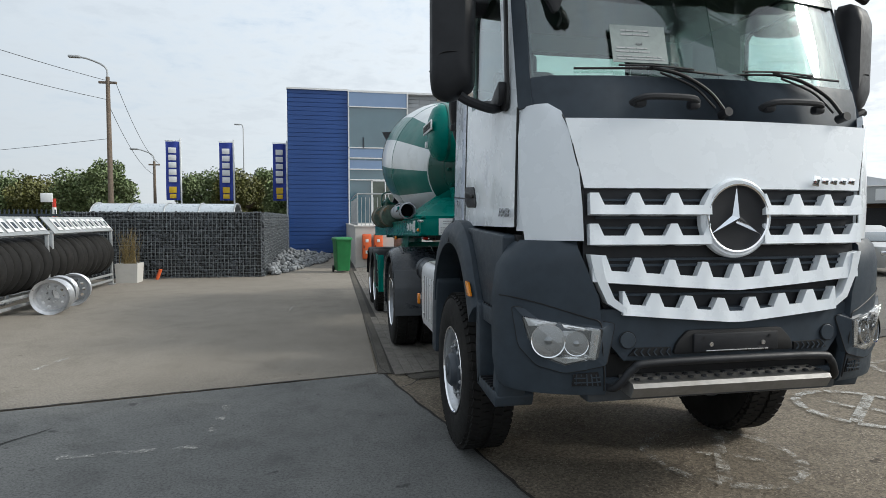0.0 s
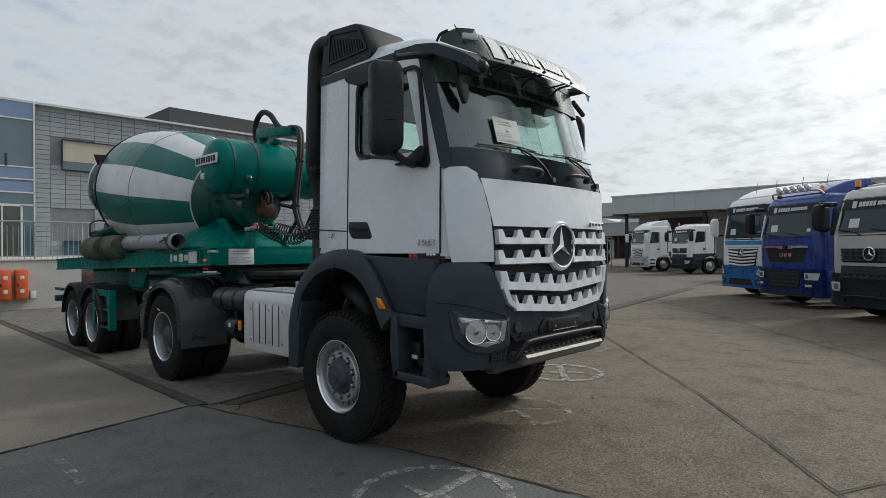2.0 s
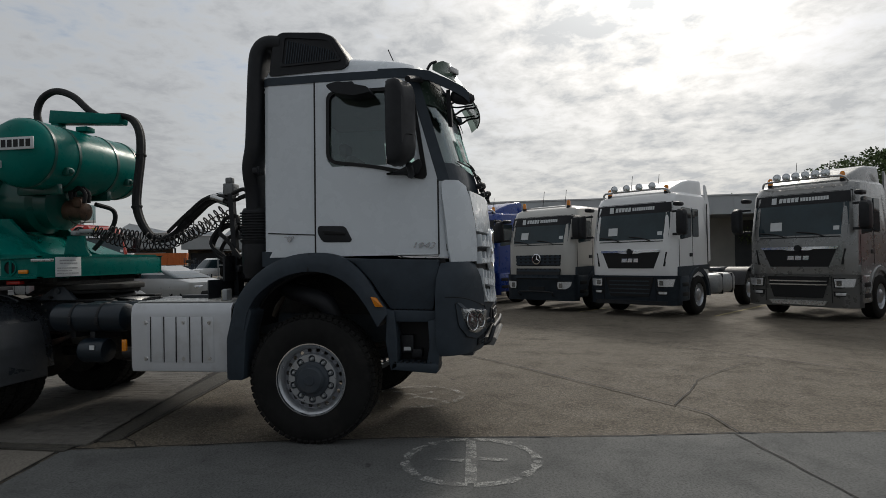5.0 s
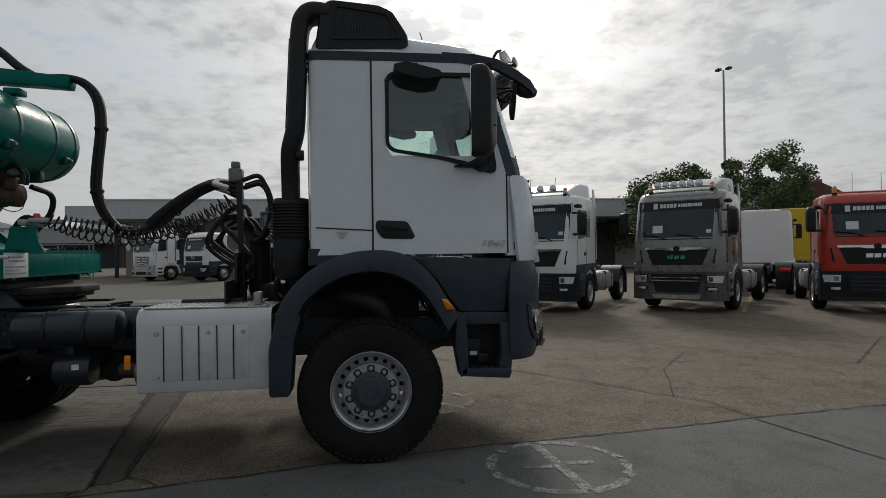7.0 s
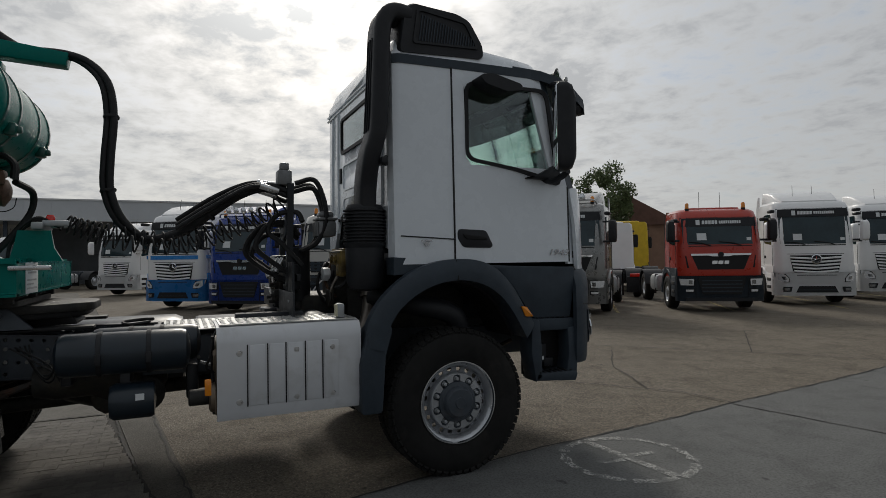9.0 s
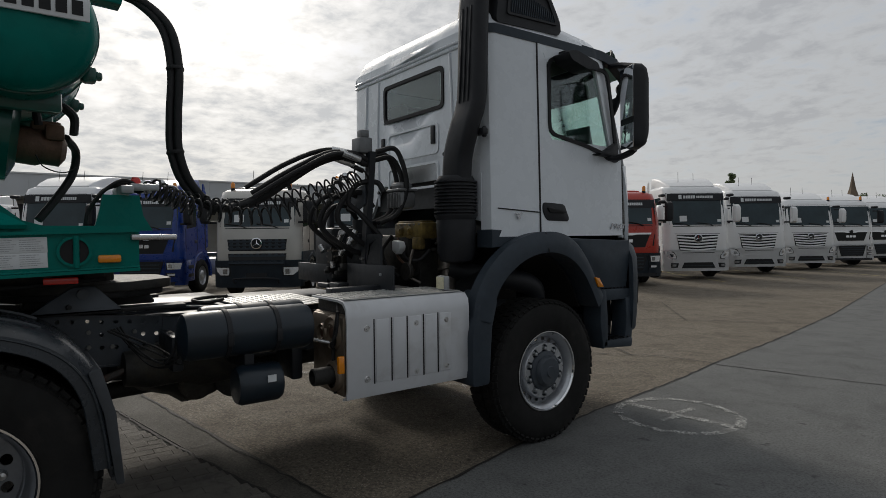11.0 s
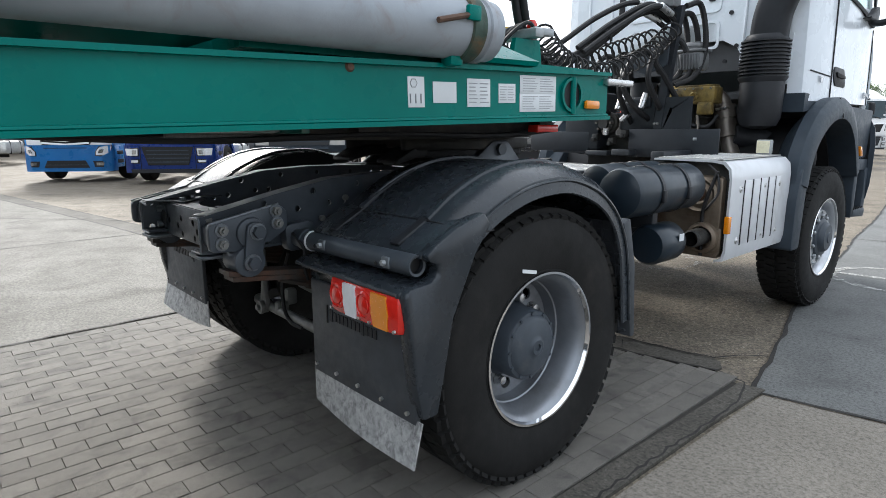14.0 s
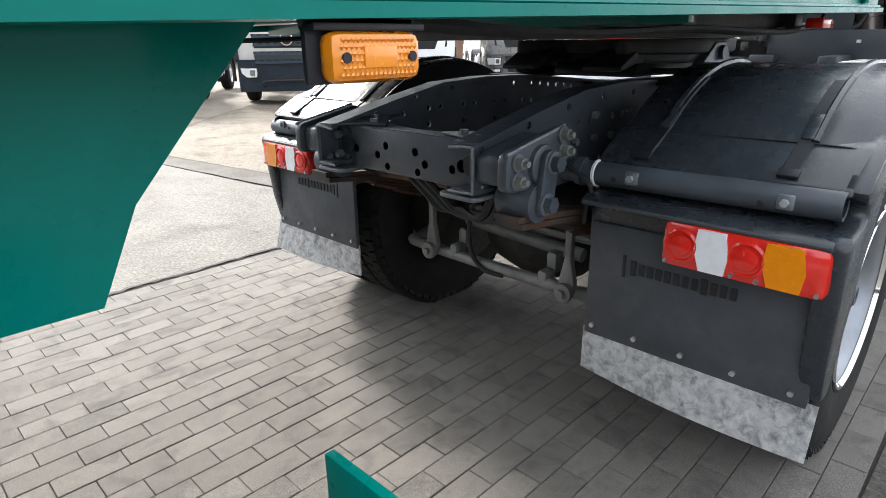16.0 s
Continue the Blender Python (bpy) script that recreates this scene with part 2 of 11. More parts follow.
CHROME = mat("bright_chrome", (0.85, 0.86, 0.88), 0.08, 1.0, 0.0)
STEEL = mat("brushed_steel", (0.60, 0.60, 0.60), 0.3, 0.9, 0.1, 10, dirt=(0.3, 0.27, 0.23), dirt_amount=0.3)
GALV = mat("galvanised_steel", (0.36, 0.375, 0.385), 0.5, 0.5, 0.15, 12)
HUBG = mat("hub_grey_paint", (0.045, 0.055, 0.068), 0.5, 0.0, 0.15, 9, dirt=(0.2, 0.18, 0.16), dirt_amount=0.25)
ALUBOX = mat("white_aluminium_cover", (0.60, 0.61, 0.63), 0.38, 0.15, 0.05, 4, coat=0.2, dirt=(0.34, 0.32, 0.29), dirt_amount=0.25)
GREEN = mat("dark_green_paint", (0.0006, 0.150, 0.124), 0.30, 0, 0.12, 3, coat=0.06, spec=.12, dirt=(0.006, 0.075, 0.060), dirt_amount=0.2)
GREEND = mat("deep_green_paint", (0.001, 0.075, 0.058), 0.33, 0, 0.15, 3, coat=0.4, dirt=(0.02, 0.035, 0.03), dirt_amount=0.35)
DRUMW = mat("drum_white_paint", (0.62, 0.65, 0.66), 0.35, 0, 0.06, 2, coat=0.3, dirt=(0.35, 0.36, 0.34), dirt_amount=0.3)
DRUMG = mat("drum_green_paint", (0.001, 0.115, 0.096), 0.34, 0, 0.12, 2, coat=0.15, spec=.3, dirt=(0.03, 0.11, 0.098), dirt_amount=0.3)
PIPEG = mat("grey_chute_pipe", (0.30, 0.325, 0.355), 0.5, 0.1, 0.12, 4, 0.1, 60, dirt=(0.16, 0.10, 0.06), dirt_amount=0.36, dirt_scale=6)
RUST = mat("rusty_band", (0.045, 0.075, 0.058), 0.65, 0.1, 0.5, 12, 0.4, 90, dirt=(0.20, 0.085, 0.025), dirt_amount=0.5, dirt_scale=7)
RUSTM = mat("rusty_brown_motor", (0.10, 0.055, 0.035), 0.6, 0.2, 0.4, 16, 0.4, 80)
ORANGE = mat("orange_lens", (0.74, 0.235, 0.004), 0.22, 0, 0.06, 40, coat=0.5, spec=0.7)
REDL = mat("red_lens", (0.62, 0.02, 0.012), 0.16, 0, 0.08, 30, coat=0.6)
WHITEL = mat("clear_white_lens", (0.72, 0.72, 0.74), 0.2, 0, 0.05, 40, coat=0.5)
LAMPG = mat("headlight_reflector", (0.72, 0.73, 0.74), 0.18, 0.8, 0.12, 22)
LAMPD = mat("headlight_dark", (0.20, 0.20, 0.21), 0.25, 0.7, 0.1, 10)
SCREENS = mat("pale_sticker", (0.66, 0.68, 0.69), 0.5, 0, 0.05, 10)
STICKD = mat("sticker_print", (0.16, 0.17, 0.18), 0.6, 0, 0.1, 30)
BLACKF = mat("flat_black", (0.006, 0.006, 0.007), 0.6, 0, 0.0)
INTER = mat("cab_interior_grey", (0.07, 0.072, 0.075), 0.75, 0, 0.12, 10)
INTERL = mat("cab_headliner", (0.17, 0.165, 0.155), 0.8, 0, 0.1, 10)
YELLOWM = mat("yellow_brown_engine_paint", (0.20, 0.14, 0.04), 0.5, 0.1, 0.4, 14, 0.3, 60, dirt=(0.03, 0.026, 0.02), dirt_amount=0.55, dirt_scale=9)
REDP = mat("red_lorry_paint", (0.42, 0.028, 0.012), 0.32, 0, 0.05, 2, coat=0.5)
BLUEP = mat("blue_lorry_paint", (0.005, 0.038, 0.24), 0.3, 0, 0.05, 2, coat=0.5)
SKYB = mat("sky_blue_paint", (0.03, 0.24, 0.62), 0.3, 0, 0.05, 2, coat=0.5)
ORANGEP = mat("orange_plastic_cabinet", (0.62, 0.11, 0.03), 0.45, 0, 0.1, 6)
BINGREEN = mat("green_bin_plastic", (0.02, 0.16, 0.05), 0.5, 0, 0.12, 5)
YELLOWP = mat("yellow_paint", (0.62, 0.42, 0.02), 0.45, 0, 0.1, 4)
GLASS = glass("tinted_cab_glass", (0.84, 0.93, 0.90))
WGLASS = glass("tinted_windscreen_glass", (0.72, 0.82, 0.79), 0.02, 0.42)
LAMPW = mat("bright_lamp_inside", (.74, .75, .77), .22, .45, .1, 30, coat=.3)
SMOKE = mat("smoked_acrylic", (.10, .105, .10), .2, 0, .1, 4, coat=.8)
CLEARG = glass("clear_lamp_cover", (.92, .93, .93))
VISORG = glass("smoked_green_acrylic", (0.17, 0.21, 0.185), 0.12, -0.3)
STRIPF = mat("green_sun_strip_film", (.050, .075, .062), .25, 0, .1, 8, coat=.3)
DARKGLASS = mat("dark_lorry_windscreen", (0.020, 0.038, 0.046), 0.04, 0, 0.35, 1.3, spec=0.52)
BLDGLASS = mat("office_window_glass", (0.065, 0.12, 0.15), 0.06, 0, 0.12, 0.4, spec=1.0, coat=0.7)

# ---- mesh helpers ----


def link_bm(name, bm, material, parent=None, smooth=True, angle=38):
    me = bpy.data.meshes.new(name)
    bmesh.ops.recalc_face_normals(bm, faces=bm.faces)
    if smooth:
        lim = radians(angle)
        for f in bm.faces:
            f.smooth = True
        for e in bm.edges:
            if len(e.link_faces) == 2 and e.calc_face_angle(0.0) > lim:
                e.smooth = False
    bm.to_mesh(me)
    bm.free()
    for m in (material if isinstance(material, (list, tuple)) else [material]):
        me.materials.append(m)
    ob = new(name, me)
    if parent is not None:
        ob.parent = parent
    return ob


def thicken(bm, fs, t, core=None):
    """Give open faces a thickness, inwards as seen from outside the core point."""
    fs = list(fs)
    bm.normal_update()
    if core is not None:
        core = Vector(core)
        flip = sum((f.calc_center_median() - core).dot(f.normal) * f.calc_area() for f in fs) < 0
        if flip:
            bmesh.ops.reverse_faces(bm, faces=fs)
            bm.normal_update()
    bmesh.ops.solidify(bm, geom=fs, thickness=t)


def parts(name, items, material, parent):
    """Separate boxes of one kind under a parent."""
    return [part(name, box(*i), material, parent) for i in items]


def part(name, bm, material, parent, label="", smooth=True):
    ob = link_bm(name, bm, material, parent, smooth)
    if label:
        ob["label"] = label
    return ob


def thing(name, at=(0, 0, 0), rz=0.0, label="", category="", group="", kind=""):
    ob = new(name)
    ob.empty_display_size = 0.2
    ob.matrix_basis = pose(*at, 0, 0, rz)
    return tagged(ob, label, category, group, kind)


def add_box(bm, c, s, bev=0.0, rot=None, seg=2):
    t = bmesh.new()
    bmesh.ops.create_cube(t, size=1)
    bmesh.ops.scale(t, vec=s, verts=t.verts)
    if bev:
        bmesh.ops.bevel(t, geom=list(t.edges), offset=min(bev, 0.45 * min(s)), segments=seg, affect="EDGES", profile=0.5)
    m = Matrix.Translation(c) @ (rot.to_4x4() if rot is not None else Matrix.Identity(4))
    merge(bm, t, m)
    return bm


def merge(bm, t, m=None, mi=None):
    vs = [bm.verts.new(m @ v.co if m is not None else v.co) for v in t.verts]
    t.verts.index_update()
    for f in t.faces:
        try:
            g = bm.faces.new([vs[v.index] for v in f.verts])
            g.material_index = f.material_index if mi is None else mi
        except ValueError:
            pass
    t.free()


def box(c, s, bev=0.0, rot=None, seg=2):
    return add_box(bmesh.new(), c, s, bev, rot, seg)


def boxes(*items):
    bm = bmesh.new()
    for it in items:
        add_box(bm, *it)
    return bm


def axis_rot(axis):
    return {"z": Matrix.Identity(3), "x": Matrix.Rotation(radians(90), 3, "Y"), "y": Matrix.Rotation(radians(-90), 3, "X")}[axis]


def add_lathe(bm, prof, c=(0, 0, 0), axis="x", seg=32, rot=None, mi=0, caps=True):
    """prof: (radius, distance along the axis)."""
    R = rot if rot is not None else axis_rot(axis)
    c = Vector(c)
    rings = []
    for r, h in prof:
        rings.append([bm.verts.new(c + R @ Vector((r * math.cos(2 * math.pi * i / seg), r * math.sin(2 * math.pi * i / seg), h))) for i in range(seg)])
    for a, b in zip(rings, rings[1:]):
        for i in range(seg):
            f = bm.faces.new((a[i], a[(i + 1) % seg], b[(i + 1) % seg], b[i]))
            f.material_index = mi
    if caps:
        for ring, (r, h) in ((rings[0], prof[0]), (rings[-1], prof[-1])):
            if r > 1e-4:
                f = bm.faces.new(ring)
                f.material_index = mi
    return bm


def lathe(prof, c=(0, 0, 0), axis="x", seg=32, rot=None, caps=True):
    return add_lathe(bmesh.new(), prof, c, axis, seg, rot, 0, caps)


def add_cyl(bm, a, b, r, seg=16, r2=None):
    a, b = Vector(a), Vector(b)
    d = b - a
    R = d.to_track_quat("Z", "Y").to_matrix()
    return add_lathe(bm, [(r, 0), (r if r2 is None else r2, d.length)], a, rot=R, seg=seg)


def cyl(a, b, r, seg=16, r2=None):
    return add_cyl(bmesh.new(), a, b, r, seg, r2)


def smooth_path(pts, n=8):
    pts = [Vector(p) for p in pts]
    out = []
    P = [pts[0] * 2 - pts[1]] + pts + [pts[-1] * 2 - pts[-2]]
    for i in range(1, len(P) - 2):
        a, b, c, d = P[i - 1:i + 3]
        for k in range(n):
            t = k / n
            out.append(0.5 * ((2 * b) + (c - a) * t + (2 * a - 5 * b + 4 * c - d) * t * t + (3 * b - a - 3 * c + d) * t ** 3))
    out.append(pts[-1])
    return out


def add_tube(bm, path, r, seg=8, caps=True):
    rings = []
    nrm = None
    for i, p in enumerate(path):
        t = (path[min(i + 1, len(path) - 1)] - path[max(i - 1, 0)]).normalized()
        if nrm is None:
            nrm = t.orthogonal().normalized()
        nrm = (nrm - t * nrm.dot(t)).normalized()
        b = t.cross(nrm)
        rr = r[i] if isinstance(r, (list, tuple)) else r
        rings.append([bm.verts.new(p + rr * (math.cos(2 * math.pi * k / seg) * nrm + math.sin(2 * math.pi * k / seg) * b)) for k in range(seg)])
    for a, b in zip(rings, rings[1:]):
        for k in range(seg):
            bm.faces.new((a[k], a[(k + 1) % seg], b[(k + 1) % seg], b[k]))
    if caps:
        bm.faces.new(rings[0])
        bm.faces.new(rings[-1])
    return bm


def tube(pts, r, seg=8, n=8, smooth=True):
    return add_tube(bmesh.new(), smooth_path(pts, n) if smooth else [Vector(p) for p in pts], r, seg)


def add_prism(bm, poly, axis, a, b, bev=0.0):
    """poly: 2D outline in the two other axes in xyz order; swept from a to b along axis."""
    t = bmesh.new()

    def co(p, h):
        return {"x": (h, p[0], p[1]), "y": (p[0], h, p[1]), "z": (p[0], p[1], h)}[axis]
    lo = [t.verts.new(co(p, a)) for p in poly]
    hi = [t.verts.new(co(p, b)) for p in poly]
    n = len(poly)
    t.faces.new(lo)
    t.faces.new(hi)
    for i in range(n):
        t.faces.new((lo[i], lo[(i + 1) % n], hi[(i + 1) % n], hi[i]))
    bmesh.ops.recalc_face_normals(t, faces=t.faces)
    if bev:
        bmesh.ops.bevel(t, geom=[e for e in t.edges if e.calc_face_angle(0) > 0.5], offset=bev, segments=2, affect="EDGES", profile=0.5)
    merge(bm, t)
    return bm


def prism(poly, axis, a, b, bev=0.0):
    return add_prism(bmesh.new(), poly, axis, a, b, bev)


def rounded(poly, r, n=4):
    """Round the corners of a 2D outline."""
    out = []
    k = len(poly)
    for i in range(k):
        p, q, s = Vector(poly[i - 1]), Vector(poly[i]), Vector(poly[(i + 1) % k])
        u, v = (p - q), (s - q)
        d = min(r, 0.45 * u.length, 0.45 * v.length)
        a, b = q + u.normalized() * d, q + v.normalized() * d
        for j in range(n + 1):
            t = j / n
            out.append(tuple((1 - t) ** 2 * a + 2 * t * (1 - t) * q + t * t * b))
    return out


def add_frame(bm, outer, inner, axis, a, b):
    """A rim between two outlines with the same number of points, swept from a to b."""
    def co(p, h):
        return {"x": (h, p[0], p[1]), "y": (p[0], h, p[1]), "z": (p[0], p[1], h)}[axis]
    V = [[bm.verts.new(co(p, h)) for p in poly] for poly in (outer, inner) for h in (a, b)]
    n = len(outer)
    for i in range(n):
        j = (i + 1) % n
        oa, ob, ia, ib = V
        bm.faces.new((oa[i], oa[j], ob[j], ob[i]))
        bm.faces.new((ia[i], ib[i], ib[j], ia[j]))
        bm.faces.new((oa[i], ia[i], ia[j], oa[j]))
        bm.faces.new((ob[i], ob[j], ib[j], ib[i]))
    return bm


def add_loft(bm, rings, closed=True, cap=True, mi=0):
    V = [[bm.verts.new(p) for p in r] for r in rings]
    n = len(V[0])
    for a, b in zip(V, V[1:]):
        for i in range(n if closed else n - 1):
            f = bm.faces.new((a[i], a[(i + 1) % n], b[(i + 1) % n], b[i]))
            f.material_index = mi
    if cap and closed:
        bm.faces.new(V[0])
        bm.faces.new(V[-1])
    return bm


def loft(rings, closed=True, cap=True):
    return add_loft(bmesh.new(), rings, closed, cap)


def text_obj(name, body, size, m, material, parent=None, depth=0.004, align="CENTER"):
    cu = bpy.data.curves.new(name, "FONT")
    cu.body, cu.size, cu.extrude, cu.align_x, cu.align_y = body, size, depth, align, "CENTER"
    tmp = bpy.data.objects.new(name, cu)
    me = bpy.data.meshes.new_from_object(tmp)
    bpy.data.objects.remove(tmp)
    bpy.data.curves.remove(cu)
    me.transform(m)
    me.materials.append(material)
    ob = new(name, me)
    if parent is not None:
        ob.parent = parent
    return ob


def basis(origin, right, up):
    r, u = Vector(right).normalized(), Vector(up).normalized()
    n = r.cross(u)
    return Matrix.Translation(origin) @ Matrix((r, u, n)).transposed().to_4x4()


def bar_sign(bm, m, w, h, rows, rng, gap=0.3):
    """Unreadable print: bars of its size on a plate whose plane is m's xy."""
    rh = h / rows
    for i in range(rows):
        x = -w / 2
        end = w / 2 * rng.uniform(0.3, 1.0)
        while x < end - 0.004:
            l = min(rng.uniform(0.06, 0.22) * w, end - x)
            t = bmesh.new()
            bmesh.ops.create_cube(t, size=1)
            bmesh.ops.scale(t, vec=(l * 0.86, rh * (1 - gap) * 0.6, 0.0016), verts=t.verts)
            merge(bm, t, m @ Matrix.Translation((x + l / 2, h / 2 - rh * (i + 0.5), 0.001)))
            x += l
    return bm

# ---- ground ----
AGG = concrete("old_exposed_aggregate_concrete", (0.1371, 0.1146, 0.0869), (0.1819, 0.1555, 0.1199), (0.36, 0.32, 0.26), 0.85, (0.048, 0.039, 0.029), 0.7, 0.9)
SLAB_L = concrete("light_smooth_concrete", (0.20, 0.179, 0.15), (0.245, 0.222, 0.19), (0.33, 0.31, 0.27), 0.2, (0.158, 0.14, 0.117), 0.12, 0.2)
SLAB_W = concrete("weathered_west_concrete", (0.118, 0.110, 0.096), (0.150, 0.141, 0.124), (0.22, 0.21, 0.19), 0.3, (0.085, 0.078, 0.068), 0.3, 0.5)
SLAB_D = concrete("grey_smooth_concrete", (0.1176, 0.1200, 0.1188), (0.1608, 0.1620, 0.1560), (0.19, 0.19, 0.18), 0.12, (0.066, 0.066, 0.065), 0.10, 0.12)
GUTTER = concrete("gutter_concrete", (0.072, 0.066, 0.056), (0.10, 0.092, 0.078), (0.24, 0.22, 0.19), 0.3, (0.05, 0.046, 0.04), 0.35)
PAVER = mat("grey_concrete_paver", (0.150, 0.139, 0.123), 0.88, 0, 0.62, 230, 1.0, 260, island=0.13, dirt=(0.055, 0.051, 0.047), dirt_amount=0.46, dirt_scale=6.5, space="World")
SAND = mat("joint_sand_dark", (0.030, 0.027, 0.023), 0.9, 0, 0.3, 30)
TAR = mat("tar_joint", (0.018, 0.016, 0.014), 0.8, 0, 0.3, 20, 0.4, 50)


def worn_paint(name, color, keep):
    m = bpy.data.materials.new(name)
    m.use_nodes = True
    N, L = nodes_of(m.node_tree)
    p = N.new("ShaderNodeBsdfPrincipled")
    co = N.new("ShaderNodeTexCoord").outputs["Object"]
    p.inputs["Base Color"].default_value = (*color, 1)
    p.inputs["Roughness"].default_value = 0.75
    a = nmath(N, L, "MULTIPLY", nramp(N, L, nnoise(N, L, co, 7.0, 8, 0.75), [(0.60 - keep * 0.3, 0.0), (0.70 - keep * 0.2, 0.85)]),
              nramp(N, L, nnoise(N, L, co, 70.0, 4, 0.7), [(0.38, 0.25), (0.55, 1.0)]))
    L.new(a, p.inputs["Alpha"])
    L.new(p.outputs[0], N.new("ShaderNodeOutputMaterial").inputs[0])
    return m


PAINTW = worn_paint("worn_white_road_paint", (0.40, 0.40, 0.38), 0.7)
PAINTW2 = worn_paint("faded_white_road_paint", (0.42, 0.41, 0.38), 0.45)
PAINTY = worn_paint("worn_yellow_bay_paint", (0.60, 0.50, 0.22), 0.8)


def sheet(poly, z):
    bm = bmesh.new()
    bm.faces.new([bm.verts.new((x, y, z)) for x, y in poly])
    return bm


def ribbon(pts, w, z, rng=None, jit=0.0, step=0.12):
    pts = [Vector((p[0], p[1], 0)) for p in pts]
    fine = [pts[0]]
    for a, b in zip(pts, pts[1:]):
        n = max(1, int((b - a).length / step))
        for i in range(1, n + 1):
            q = a.lerp(b, i / n)
            if rng:
                q = q + Vector((rng.uniform(-jit, jit), rng.uniform(-jit, jit), 0))
            fine.append(q)
    bm = bmesh.new()
    prev = None
    for i, p in enumerate(fine):
        t = (fine[min(i + 1, len(fine) - 1)] - fine[max(i - 1, 0)]).normalized()
        s = Vector((-t.y, t.x, 0)) * w * 0.5 * (rng.uniform(0.6, 1.3) if rng else 1)
        cur = (bm.verts.new((p.x + s.x, p.y + s.y, z)), bm.verts.new((p.x - s.x, p.y - s.y, z)))
        if prev:
            bm.faces.new((prev[0], prev[1], cur[1], cur[0]))
        prev = cur
    return bm


tagged(link_bm("ground", sheet([(-900, -900), (900, -900), (900, 900), (-900, 900)], -0.012), AGG, smooth=False),
                "old brownish exposed-aggregate concrete yard", "ground", kind="structure")
# joint between the rough yard and the grey slab, bowing slightly
JOINT = [(1.5, -2.1), (1.28, -1.0), (1.13, -.4), (0.9, 0.92), (0.73, 2.46), (0.54, 3.6), (0.28, 5.8), (-0.35, 9.8), (-1.9, 17.5), (-3.6, 26)]
tagged(link_bm("pavement_grey_slab", prism(JOINT + [(16, 26), (16, 0.75), (1.52, -2.08)], "z", -0.03, -0.002), SLAB_D, smooth=False),
       "smooth grey concrete slab with a cracked edge", "pavement", kind="structure")
tagged(link_bm("pavement_light_slab", prism([(1.56, -2.12), (16, 0.70), (26, 2), (26, -24.9), (1.32, -24.9), (1.46, -7)], "z", -0.03, 0.001), SLAB_L, smooth=False),
       "light beige concrete slab with faded markings", "pavement", kind="structure")
_r = random.Random(4)
for pts, w in ((JOINT, 0.014), ([(1.53, -2.1), (5.0, -1.45), (16, 0.72)], 0.014),
               ([(0.58, 3.6), (1.77, 3.86), (6, 5.1)], 0.012), ([(-14, -8.5), (-9, -4.1), (-4.11, 0.24), (-2.54, 1.64), (-1.31, 2.63), (-0.42, 3.32), (-0.11, 3.57), (0.56, 3.64)], 0.011),
               ([(-0.42, 3.32), (-1.05, 3.63), (-1.72, 3.90), (-2.16, 4.22), (-3.0, 4.93)], 0.008), ([(-16, -5.6), (-10.8, -1.15), (-6.3, 2.68), (-4.5, 4.2), (-1.7, 6.75), (-0.92, 7.4), (0.05, 8.1)], 0.012),
               ([(-4.14, 0.31), (-5.02, 1.51), (-5.98, 2.69)], 0.008), ([(-1.68, 6.74), (-3.65, 9.0)], 0.008), ([(-9, 4.7), (-7.5, 5.87), (-4.7, 8.16), (-2.9, 9.9), (0, 12.5)], 0.010), ([(4.2, -0.9), (8, 4)], 0.008),
               ([(1.14, -1.79), (1.25, -1.62), (1.36, -1.5)], 0.008)):
    tagged(link_bm("expansion_joint", ribbon(pts, w * 1.7, 0.003, _r, 0.010), TAR, smooth=False), "dark tarred joint crack in the concrete yard", "pavement joint", kind="structure")
# ragged broken edges along the gutter
for pts, w in (([(-2.6, -2.30), (-1.4, -2.15), (-.19, -2.0), (.5, -1.90), (1.14, -1.79)], .017), ([(-2.6, -2.64), (-1.1, -2.45), (.3, -2.18), (1.25, -1.97)], .020), ([(-.42, -2.36), (-.38, -2.2), (-.44, -2.02)], .010), ([(.62, -2.19), (.66, -2.05), (.60, -1.92)], .008),
               ([(1.26, -1.97), (1.44, -2.03), (1.51, -2.3), (1.47, -4.2), (1.46, -7), (1.32, -20)], .012), ([(-2.12, -2.7), (-2.10, -3.9), (-2.09, -5.6), (-2.1, -9), (-2.1, -20)], .024)):
    tagged(link_bm("broken_edge", ribbon(pts, w, 0.0062, _r, 0.011, .05), TAR, smooth=False), "dark broken crack along a concrete edge", "pavement joint", kind="structure")
